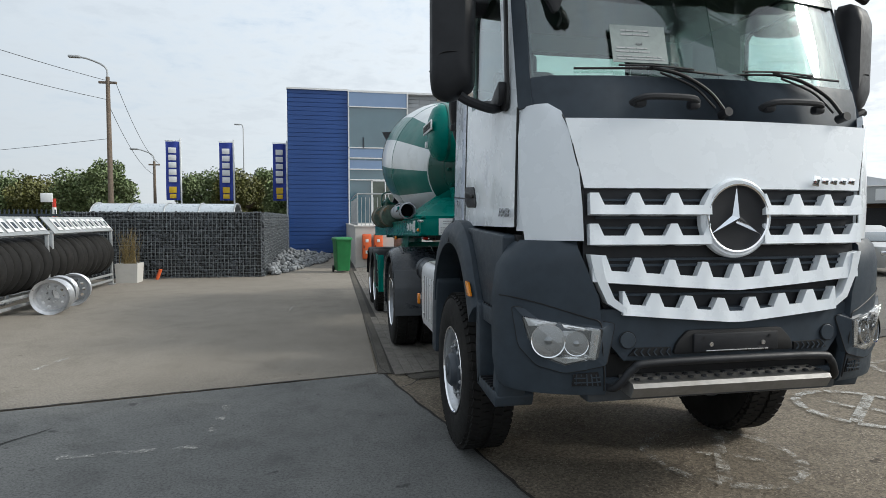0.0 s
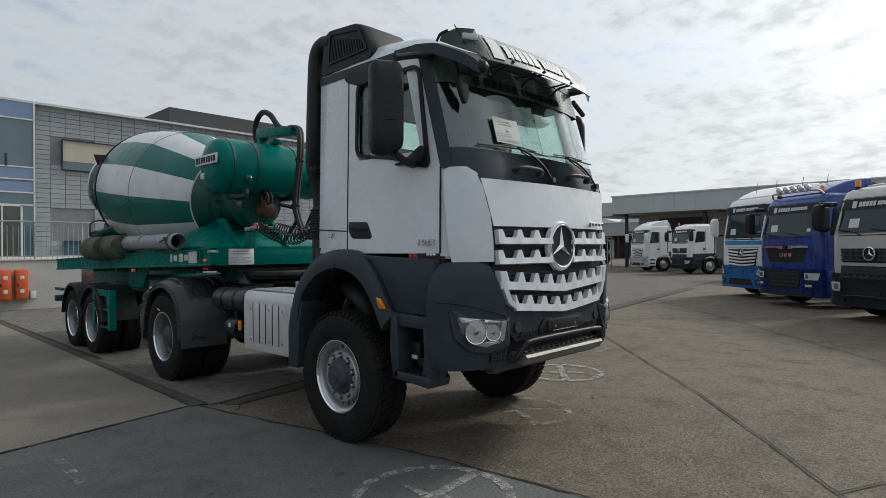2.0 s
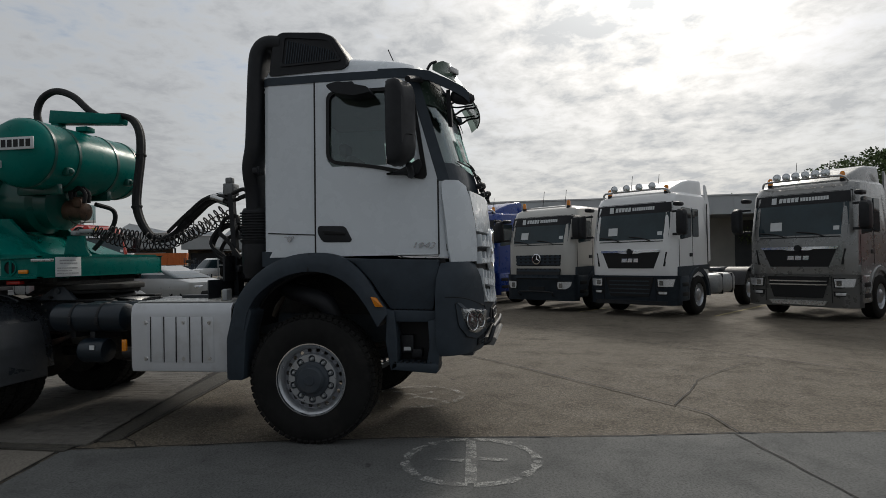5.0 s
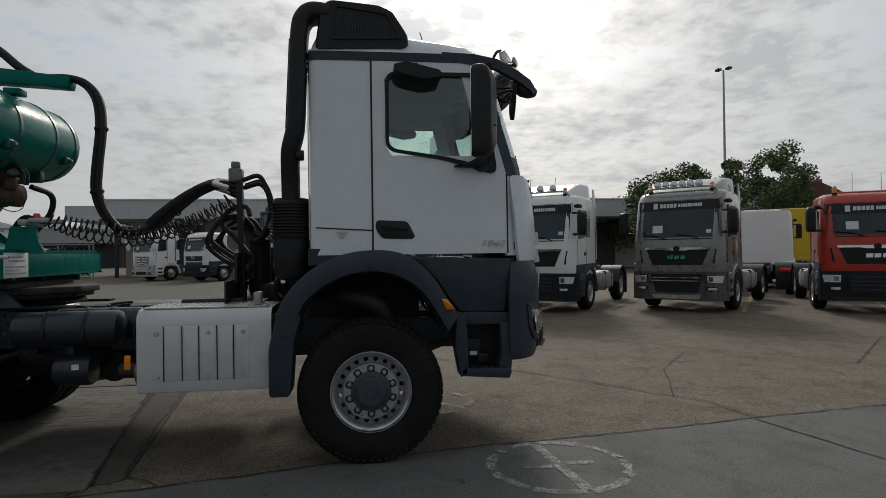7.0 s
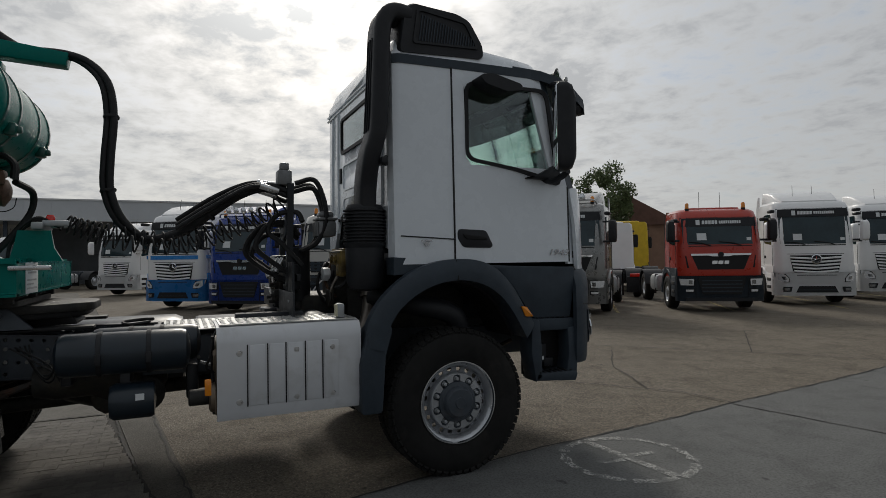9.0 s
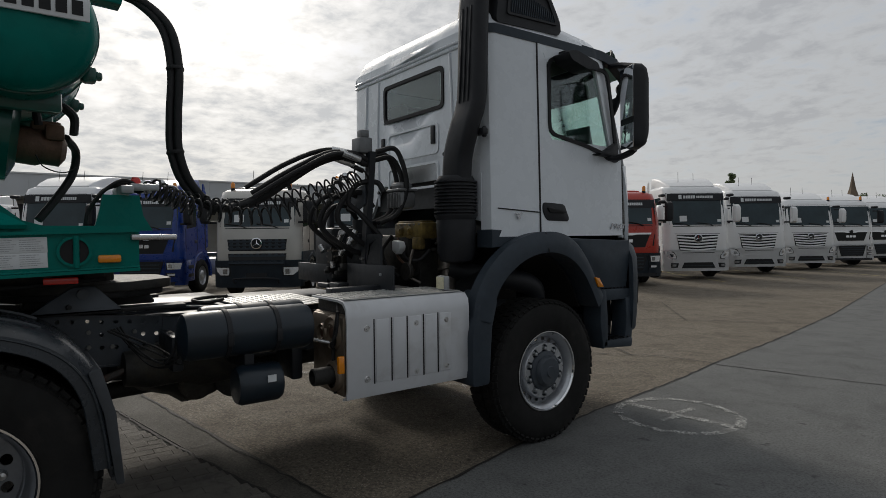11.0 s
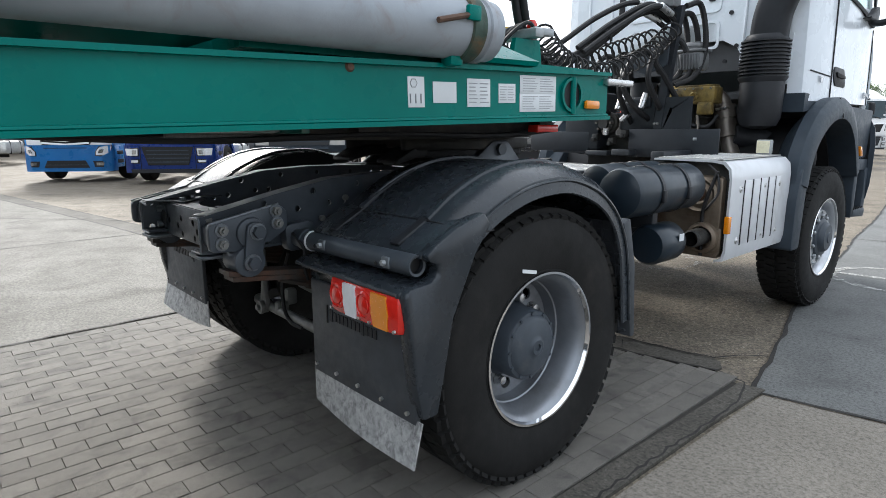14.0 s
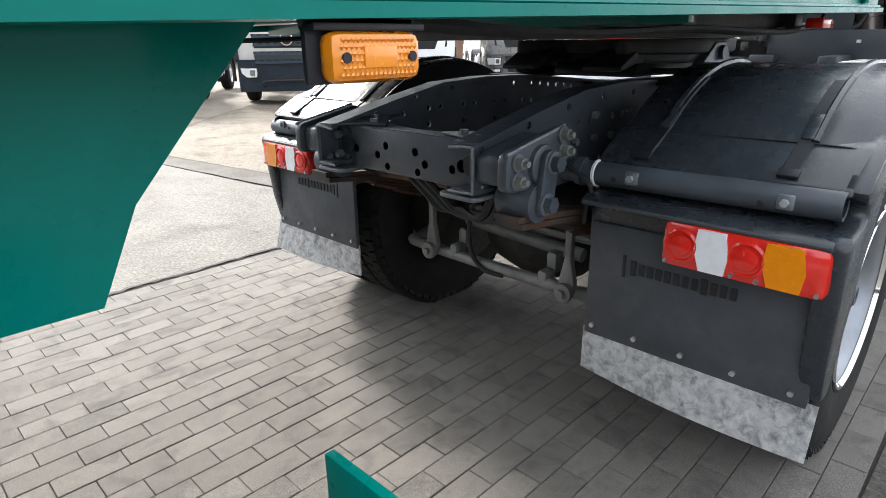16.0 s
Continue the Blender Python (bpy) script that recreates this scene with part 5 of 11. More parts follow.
for s in (1, -1):
    bm = bmesh.new()
    sec = lambda o, i: [Vector((s * 1.08, *o)), Vector((s * 1.16, *o)), Vector((s * 1.19, o[0] * .8 + i[0] * .2, o[1] * .8 + i[1] * .2)), Vector((s * 1.205, o[0] * .35 + i[0] * .65, o[1] * .35 + i[1] * .65)), Vector((s * 1.20, *i)), Vector((s * .98, *i)), Vector((s * .96, i[0] * .9 + o[0] * .1, i[1] * .9 + o[1] * .1))]
    part("wheel_arch", loft([sec(o, i) for o, i in zip(ARCH_O, ARCH_I)]), GREYP, tractor, "dark grey wheel arch flare")
    part("arch_seam", tube([(s * 1.17, .0, 1.63), (s * 1.208, .0, 1.48)], .005, 6), BLACKF, tractor)
    # inner arch shell
    bm = bmesh.new()
    V = [[bm.verts.new((s * x, *p)) for p in ARCH_I] for x in (1.0, .55)]
    fs = [bm.faces.new((V[0][i], V[0][i + 1], V[1][i + 1], V[1][i])) for i in range(len(ARCH_I) - 1)]
    thicken(bm, fs, .02)
    part("arch_liner", bm, BLACKF, tractor)
    part("mudguard", prism(rounded([(-.76, .54), (-.605, .54), (-.575, .95), (-.52, 1.14), (-.60, 1.22), (-.71, 1.10), (-.76, .90)], .03), "x", s * .92, s * 1.19, .012), GREYP, tractor, "dark grey mudguard behind the front wheel")
    lower = rounded([(.02, 1.60), (.20, 1.605), (.40, 1.53), (.53, 1.39), (.63, 1.24), (.70, 1.145), (1.065, 1.135), (1.09, 1.30), (1.12, 1.555), (.5, 1.575)], .02)
    part("lower_side_panel", prism(lower, "x", s * 1.02, s * 1.135, .012), GREYP, tractor, "dark grey lower side panel")
    part("side_band", prism([(-.47, 1.52), (.03, 1.56), (.03, 1.625), (-.47, 1.655)], "x", s * .9, s * 1.075), GREYP, tractor)
    part("bumper_gap", prism([(1.05, 1.10), (1.16, 1.10), (1.20, 1.40), (1.16, 1.56), (1.10, 1.56)], "x", s * .98, s * 1.07), BLACKF, tractor)
    part("side_marker", prism(rounded([(.545, 1.255), (.595, 1.248), (.655, 1.168), (.585, 1.170)], .008), "x", s * 1.19, s * 1.212, .003), ORANGE, tractor, "orange side marker lamp")
    # boarding steps
    sb = part("boarding_step", prism([(.70, .64), (1.09, .61), (1.11, .67), (1.09, .695), (.71, .70)], "x", s * .95, s * 1.17, .01), GREYP, tractor, "dark grey boarding steps")
    part("step_tread", prism([(.71, 1.04), (1.08, 1.035), (1.09, 1.13), (.71, 1.14)], "x", s * .98, s * 1.15, .01), GREYP, sb)
    part("step_side", prism([(.66, .86), (.70, .63), (.76, .66), (.76, .90), (.74, 1.13), (.67, 1.15)], "x", s * .98, s * 1.17, .01), GREYP, sb)
    part("step_post", prism([(1.0, .66), (1.10, .62), (1.12, .80), (1.09, 1.06), (1.02, 1.05), (1.03, .84)], "x", s * 1.0, s * 1.16, .01), GREYP, sb)
    part("step_back", box((s * .95, .88, .86), (.03, .36, .40)), BLACKF, sb)
    part("connector_box", boxes(((s * 1.0, .82, .84), (.10, .11, .15), .008), ((s * 1.0, .90, .76), (.10, .09, .07), .006)), BLACKP, sb)
    part("connector_label", box((s * 1.052, .82, .80), (.004, .06, .03)), SCREENS, sb)
    tr = bmesh.new()
    for i in range(7):
        add_box(tr, (s * 1.12, .74 + .05 * i, .703), (.10, .014, .012))
        add_box(tr, (s * 1.10, .74 + .05 * i, 1.143), (.08, .014, .012))
    part("step_grip", tr, BLACKP, sb)["kind"] = "stuff"

# ---- mirrors, visor, roof gear ----
for s in (1, -1):
    mo = rounded([(-.12, -.29), (.02, -.36), (.11, -.33), (.125, -.26), (.125, .30), (.10, .345), (-.09, .345), (-.125, .29)], .045)
    mm = Matrix.Translation((s * (1.36 if s > 0 else 1.28), .862, 2.665)) @ Matrix.Rotation(radians(s * -26), 4, "Z")
    m1 = bmesh.new()
    t = loft([[Vector((px_ * k, dy, pz * k)) for px_, pz in mo] for dy, k in ((-.06, .94), (-.045, 1.0), (.02, 1.0), (.06, .93), (.085, .75), (.09, .4))])
    merge(m1, t, mm)
    mir = part("mirror_housing", m1, BLACKP, tractor, "tall black door mirror housing")
    for zc, hh in ((.12, .42), (-.24, .20)):
        m2 = bmesh.new()
        merge(m2, box((0, -.063, zc), (.215, .006, hh), .002), mm)
        part("mirror_glass", m2, CHROME, mir)
    part("mirror_seam", tube([mm @ Vector(p) for p in ((-.125, .03, -.10), (-.05, .088, -.10), (.05, .088, -.11), (.125, .03, -.19))], .004, 6), BLACKF, mir)
    part("mirror_arm", tube([(s * 1.05, .86, 2.30), (s * 1.14, .90, 2.27), (s * 1.27, .92, 2.30), (s * 1.33, .92, 2.33)], .028, 8), BLACKP, mir)
    part("mirror_arm", tube([(s * 1.03, .98, 3.10), (s * 1.15, .95, 3.08), (s * 1.32, .92, 3.03)], .026, 8), BLACKP, mir)
    part("mirror_foot", prism(rounded([(.66, 2.29), (.96, 2.28), (.99, 2.36), (.97, 2.42), (.80, 2.33)], .03), "x", s * 1.06, s * 1.12, .01), BLACKP, mir)
    part("kerb_mirror", loft([[Vector((s * (1.07 + a), .38 + px_, 3.02 + pz)) for px_, pz in rounded([(-.19, .03), (-.08, .055), (.18, -.005), (.20, -.05), (.05, -.075), (-.14, -.03)], .03)] for a in (0, .10, .17)]), BLACKP, tractor, "black ramp mirror over the door")
    part("kerb_mirror_arm", box((s * 1.08, .34, 3.08), (.10, .12, .05), .015), BLACKP, tractor)
    # hanging front mirror
    if s > 0:
        fm = [(.99, 3.02), (.955, 2.93), (.93, 2.875), (.86, 2.865), (.845, 2.80), (.875, 2.72), (.90, 2.715), (.945, 2.79), (.975, 2.87), (1.01, 3.0)]
        part("front_mirror", prism(rounded(fm, .012), "y", 1.19, 1.225, .006), BLACKP, tractor, "black front mirror hanging over the windscreen")
    # visor arms and lamps
    if s < 0:
        part("visor_arm", box((-1.0, .85, 3.20), (.08, .5, .07), .02), GREYP, tractor)
        continue
    part("visor_arm", loft([[Vector((s * x, y, z)) for x, z in ((xa - .10, za), (xa, za - .015), (xa + .005, za - .10), (xa - .09, za - .085))] for y, xa, za in ((.60, 1.045, 3.235), (.86, 1.05, 3.225), (1.05, 1.05, 3.19), (1.22, 1.03, 3.11), (1.34, .99, 3.045), (1.385, .95, 3.005))]), GREYP, tractor, "dark visor bracket")
    vl_ = lathe([(0, -.02), (.045, .0), (.062, .05), (.060, .13), (.04, .19), (0, .215)], (s * .965, 1.24, 2.965), rot=Vector((-s * .45, .75, -.04)).normalized().to_track_quat("Z", "Y").to_matrix(), seg=18)
    part("visor_lamp", vl_, BLACKP, tractor)
# smoked acrylic sun visor with plain pale lettering blocks
def visor_pt(x, t, o=0.0):
    """t from 0 at the upper edge to 1 at the lower edge, o outwards."""
    k = (x / .95) ** 2
    y = 1.20 - .06 * k + (.18 - .06 * k) * t + .010 * math.sin(math.pi * t)
    z = 3.305 - .245 * t + .006 * math.sin(math.pi * t)
    return Vector((x, y + o * .8, z + o * .6))


bm = loft([[visor_pt(-.80 + 1.50 * i / 20, k / 6) for i in range(21)] for k in range(7)], False, False)
thicken(bm, bm.faces, .006, (0, .8, 3.0))
vis = part("sun_visor", bm, SMOKE, tractor, "smoked acrylic sun visor with pale lettering blocks")
part("visor_end", loft([[visor_pt(-.80 - .10 * k, t_) + Vector((0, -.05 * k, -.03 * k * t_)) for t_ in (0, .25, .5, .75, 1)] for k in (0, .5, 1)], False, False), VISORG, vis)
wb = bmesh.new()
c0 = wb.verts.new(Vector((.84, 1.235, 3.22)))
vs = [wb.verts.new(p) for p in (visor_pt(.70, 1), visor_pt(.70, .5), visor_pt(.70, 0), Vector((.76, 1.20, 3.315)), Vector((.90, 1.15, 3.30)), Vector((1.0, 1.08, 3.245)), Vector((1.02, 1.08, 3.19)), Vector((.97, 1.22, 3.12)), Vector((.88, 1.32, 3.075)))]
for k in range(len(vs)):
    wb.faces.new((c0, vs[k], vs[(k + 1) % len(vs)]))
thicken(wb, wb.faces, .005)
part("visor_wing", wb, VISORG, vis)
part("visor_clip", box((.865, 1.245, 3.215), (.13, .03, .055), .018, Matrix.Rotation(radians(-25), 3, "Z")), SILVER, vis)
part("visor_hook", tube([(1.0, 1.03, 3.20), (.99, 1.06, 3.25), (.95, 1.10, 3.28)], .012, 6), BLACKP, vis)
x = .66
for i, (w, h) in enumerate([(.15, .8), (.02, 0), (.085, .5), (.085, .5), (.085, .5), (.085, .5), (.10, .5), (.03, 0)] + [(.055, .42)] * 6 + [(.03, 0)] + [(.04, .42)] * 3):
    if h:
        vl = bmesh.new()
        a, b_ = .50 - h / 2, .50 + h / 2
        q = [visor_pt(x, a, .006), visor_pt(x - w * .8, a, .006), visor_pt(x - w * .8, (a + b_) / 2, .007), visor_pt(x - w * .8, b_, .006), visor_pt(x, b_, .006), visor_pt(x, (a + b_) / 2, .007)]
        v = [vl.verts.new(p) for p in q]
        f = [vl.faces.new((v[0], v[1], v[2], v[5])), vl.faces.new((v[5], v[2], v[3], v[4]))]
        thicken(vl, f, .003)
        part("visor_letter_block", vl, SCREENS, vis, smooth=False)
    x -= w
for x in (.45, .05, -.40):
    part("visor_strut", tube([(x, 1.06, 3.10), (x + .03, 1.14, 3.02), (x + .05, 1.24, 3.06), (x, visor_pt(x, .9).y, 3.085)], .010, 6), BLACKP, vis)
    part("visor_strut", tube([(x + .10, 1.06, 3.12), (x + .08, 1.16, 3.08), (x, visor_pt(x, .8).y - .02, 3.11)], .009, 6), BLACKP, vis)
    part("visor_bolt", cyl(visor_pt(x, .85), visor_pt(x, .85, .014), .013, 10), BLACKP, vis)
part("visor_edge", tube([visor_pt(-.80 + 1.6 * i / 10, 1.0, .002) for i in range(11)], .006, 6), SMOKE, vis)
part("windscreen_strip", cab_patch(10, 13, [2.90, 3.0, 3.12], .003, .006), STRIPF, tractor, "green translucent sun strip across the windscreen")
# pale sun strip with lettering blocks inside the glass top
x = .72
for w, h in [(.10, 1), (.03, 0)] + [(.085, .8)] * 5 + [(.04, 0)] + [(.06, .6)] * 10:
    if h:
        yb_ = cabpt(12, 2.955).y + (1 - (x / .75) ** 2) * (cabpt(13, 2.955).y - cabpt(12, 2.955).y) + .012
        part("windscreen_letter_block", box((x - w / 2, yb_, 2.955), (w * .72, .004, .085 * h), 0, Matrix.Rotation(radians(16), 3, "X")), MATTB, tractor, smooth=False)
    x -= w
# aerials and beacon
part("aerial", tube([(.1, .62, 3.38), (.22, .50, 3.68)], .005, 6, 2), BLACKF, tractor)

# air intake: roof box, tall pipe, bellows
ib = [(-.41, 3.215), (-.40, 3.30), (-.36, 3.56), (-.29, 3.615), (.10, 3.585), (.21, 3.54), (.33, 3.35), (.335, 3.27), (.30, 3.24)]
bm = loft([[Vector((x, y0 + k * (0.0 - y0) * 0.12, 3.22 + (z0 - 3.22) * (1 - k * .10))) for y0, z0 in rounded(ib, .04)] for x, k in ((.52, .9), (.55, .5), (.60, .1), (.95, 0), (1.03, .12), (1.05, .4))])
ai = part("air_intake_box", bm, BLACKP, tractor, "black louvred air intake box on the roof")
lv = bmesh.new()
for i in range(22):
    y = -.24 + i * .0225
    z0, z1 = 3.315 + .01 * i / 22, 3.52 - .006 * i - (.004 * max(0, i - 16) ** 1.3)
    add_box(lv, (1.05, y + .02, (z0 + z1) / 2), (.018, .007, z1 - z0), 0, Matrix.Rotation(radians(-8), 3, "X"))
part("louvre", lv, GREYP, ai)
part("louvre_frame", add_frame(bmesh.new(), rounded([(-.29, 3.29), (.28, 3.31), (.17, 3.52), (-.25, 3.57)], .03), rounded([(-.265, 3.31), (.25, 3.325), (.155, 3.50), (-.235, 3.55)], .03), "x", 1.03, 1.062), BLACKP, ai)
pipe_pts = [(.84, -.62, 1.95), (.86, -.62, 2.2), (.93, -.61, 2.42), (.96, -.565, 2.62), (.96, -.545, 3.0), (.955, -.525, 3.36), (.95, -.49, 3.475), (.94, -.42, 3.525), (.93, -.30, 3.52)]
bm = bmesh.new()
pp = smooth_path(pipe_pts, 6)
rings = []
for i, p in enumerate(pp):
    t = (pp[min(i + 1, len(pp) - 1)] - pp[max(i - 1, 0)]).normalized()
    side = Vector((1, 0, 0))
    side = (side - t * side.dot(t)).normalized()
    up = t.cross(side)
    rings.append([p + side * a + up * b for a, b in rounded([(-.125, -.065), (.125, -.065), (.125, .065), (-.125, .065)], .05, 3)])
ip = part("air_intake_pipe", loft(rings), BLACKP, tractor, "black flat air intake pipe up the cab's back corner")
for dx in (-.05, 0, .05):
    part("pipe_rib", tube([(.95 + dx, -.635, 2.6), (.96 + dx, -.598, 3.3)], .007, 6), BLACKP, ip)
bl = [(.14, 1.72)]
for i in range(11):
    z = 1.76 + .025 * i
    bl += [(.165, z), (.165, z + .010), (.145, z + .013), (.145, z + .022)]
part("bellows", lathe(bl + [(.13, 2.06)], (.83, -.62, 0), "z", 32), BLACKP, ip)
part("intake_can", lathe([(.05, 1.40), (.12, 1.42), (.145, 1.48), (.15, 1.72), (.14, 1.76)], (.83, -.62, 0), "z", 28), BLACKP, ip)
part("intake_elbow", cyl((.83, -.62, 1.55), (.62, -.30, 1.52), .11, 20), BLACKP, ip)
for z in (2.38, 3.17):
    part("pipe_clip", boxes(((1.0, -.53, z), (.16, .05, .05), .01), ((1.04, -.51, z), (.03, .03, .08), .01)), BLACKP, ip)

# ---- chassis of the tractor ----
BARG = mat("dirty_grey_steel", (.19, .19, .18), .55, .3, .2, 12, dirt=(.06, .055, .05), dirt_amount=.4)
LEAFS = mat("rust_edged_spring_steel", (.045, .04, .036), .55, .2, .3, 10, .2, 60, dirt=(.12, .05, .025), dirt_amount=.5, dirt_scale=6)
RAIL_TOP = [(1.15, 1.00), (-2.2, 1.10), (-3.4, 1.205), (-3.75, 1.212), (-4.02, 1.20), (-4.28, 1.152), (-4.59, 1.085)]
RAIL_BOT = [(1.15, .74), (-2.2, .82), (-3.55, .89), (-3.9, .92), (-4.2, .94), (-4.59, .945)]


def skew(bm):
    """The frame lies a hair out of line with the axles: shift it sideways towards its rear end."""
    for v in bm.verts:
        v.co.x += .045 * min(1, max(0, (-v.co.y - 1.0) / 3.4))
    return bm



def at_profile(prof, y):
    for (y1, z1), (y0, z0) in zip(prof, prof[1:]):
        if y0 <= y <= y1:
            return z0 + (z1 - z0) * (y - y0) / (y1 - y0)
    return prof[-1][1]


def drilled_web(o, y0, y1, n, rows):
    """Web of a rail between two stations, in cells, some with a round hole through."""
    bm = bmesh.new()
    for i in range(n):
        ya, yb = y0 + (y1 - y0) * i / n, y0 + (y1 - y0) * (i + 1) / n
        for j in range(rows):
            def at(u, v):
                y = ya + (yb - ya) * u
                a, b = at_profile(RAIL_BOT, y), at_profile(RAIL_TOP, y)
                return Vector((o, y, a + (b - a) * (j + v) / rows))
            ring_ = [at(u, v) for u, v in ((0, 0), (.5, 0), (1, 0), (1, .5), (1, 1), (.5, 1), (0, 1), (0, .5))]
            if (i + 2 * j) % 3 == 0 or (i % 3 and j == rows - 2) or (i > 16 and j % 2):
                c, r = at(.5, .5), .0135
                ed = [bm.verts.new(p) for p in ring_]
                mid = [bm.verts.new(c + Vector((0, r * math.cos(a), r * math.sin(a)))) for a in [radians(225 + 45 * k) for k in range(8)]]
                for k in range(8):
                    q = (k + 1) % 8
                    bm.faces.new((ed[k], ed[q], mid[q], mid[k]))
            else:
                bm.faces.new([bm.verts.new(p) for p in ring_])
    bmesh.ops.remove_doubles(bm, verts=bm.verts, dist=1e-5)
    thicken(bm, bm.faces, .010, (0, -3.6, 1.0))
    return bm


for s in (1, -1):
    bm = bmesh.new()
    o = s * .375
    web = [(1.15, 1.00), (-2.2, 1.10), (-2.6, 1.135), (-2.6, .841), (-2.2, .82), (1.15, .74)]
    add_prism(bm, web, "x", o - s * .012, o)
    for prof, dz in ((RAIL_TOP, -.012), (RAIL_BOT, .012)):
        add_prism(bm, prof + [(y, z + dz) for y, z in reversed(prof)], "x", o - s * .085, o)
    fr = part("frame_rail", skew(bm), FRAMEB, tractor, "black channel-section frame rail with rows of holes")
    part("drilled_web", skew(drilled_web(o - s * .006, -4.59, -2.6, 27, 4)), FRAMEB, fr, smooth=False)
    for i in range(20):
        y = -4.08 + i * .12
        zt, zb = at_profile(RAIL_TOP, y), at_profile(RAIL_BOT, y)
        for f in (.68, .40) if i % 2 else (.40,):
            part("rail_bolt", skew(cyl((o - s * .001, y, zb + (zt - zb) * f), (o + s * .016, y, zb + (zt - zb) * f), .013, 6)), BARG, fr)
    # rolled lip round the open end of the channel, with an inner end plate and its two bolts
    part("rail_lip", skew(tube([(o - s * .095, -4.592, 1.074), (o - s * .02, -4.592, 1.081), (o - s * .004, -4.592, 1.068), (o - s * .004, -4.592, .962), (o - s * .02, -4.592, .949), (o - s * .10, -4.592, .947)], .0045, 8, 4)), WORNE, fr)
    part("rail_end_web", skew(prism(rounded([(o - s * .006, .955), (o - s * .085, .955), (o - s * .085, 1.07), (o - s * .006, 1.075)], .02), "y", -4.512, -4.504)), FRAMEB, fr)
    part("notch", skew(lathe([(.036, -.004), (.034, -.006), (0, -.006)], (o - s * .075, -4.511, 1.01), "y", 18)), BLACKF, fr)
    for z in (1.045, .975):
        part("end_bolt", skew(cyl((o - s * .035, -4.508, z), (o - s * .035, -4.535, z), .015, 8)), WORNE, fr)
    # corner gusset on the top flange
    part("corner_gusset", skew(prism([(o - s * .004, -4.585), (o - s * .085, -4.585), (o - s * .13, -4.50), (o - s * .24, -4.47), (o - s * .13, -4.36), (o - s * .085, -4.24), (o - s * .03, -4.24)], "z", 1.084, 1.091, .002)), FRAMEB, fr)
    for x, y in ((.055, -4.50), (.16, -4.455), (.075, -4.38)):
        part("gusset_bolt", skew(cyl((o - s * x, y, 1.090), (o - s * x, y, 1.103), .014, 8)), WORNE, fr)
    part("frame_foot", skew(prism(rounded([(o - s * .14, -4.60), (o + s * .01, -4.60), (o + s * .01, -4.48), (o - s * .14, -4.48)], .03), "z", .925, .938, .003)), WORNE, fr)
cm_ = part("rear_crossmember", prism([(-.30, .938), (.39, .938), (.40, 1.0), (.39, 1.078), (-.30, 1.078), (-.31, 1.0)], "y", -4.505, -4.493, .003), FRAMEB, tractor, "black rear cross member with drilled holes")
curve = [(-.31 + .71 * i / 14, -4.30 - .135 * math.sin(math.pi * i / 14)) for i in range(15)]
part("crossmember_flange", prism([(-.31, -4.50)] + curve + [(.40, -4.50)], "z", 1.070, 1.082), FRAMEB, cm_)
part("crossmember_flange", box((.045, -4.45, .938), (.70, .11, .012), .003), FRAMEB, cm_)
for x, z, r in ((-.262, 1.018, .016), (-.215, 1.0, .011), (-.10, .99, .011), (-.055, 1.025, .011), (-.05, .955, .010), (.09, 1.02, .012), (.10, .955, .010), (.135, .985, .011), (.255, .985, .011), (.295, 1.0, .017)):
    part("bolt_hole", lathe([(r + .003, 0), (r, .004), (0, .004)], (x, -4.505, z), "y", 12, rot=None), BLACKF, cm_)
parts("crossmember", (((.02, -3.1, 1.02), (.74, .12, .14), .02), ((.01, -1.9, .98), (.74, .10, .12), .02), ((0, -.6, .92), (.74, .10, .12), .02)), FRAMEB, tractor)
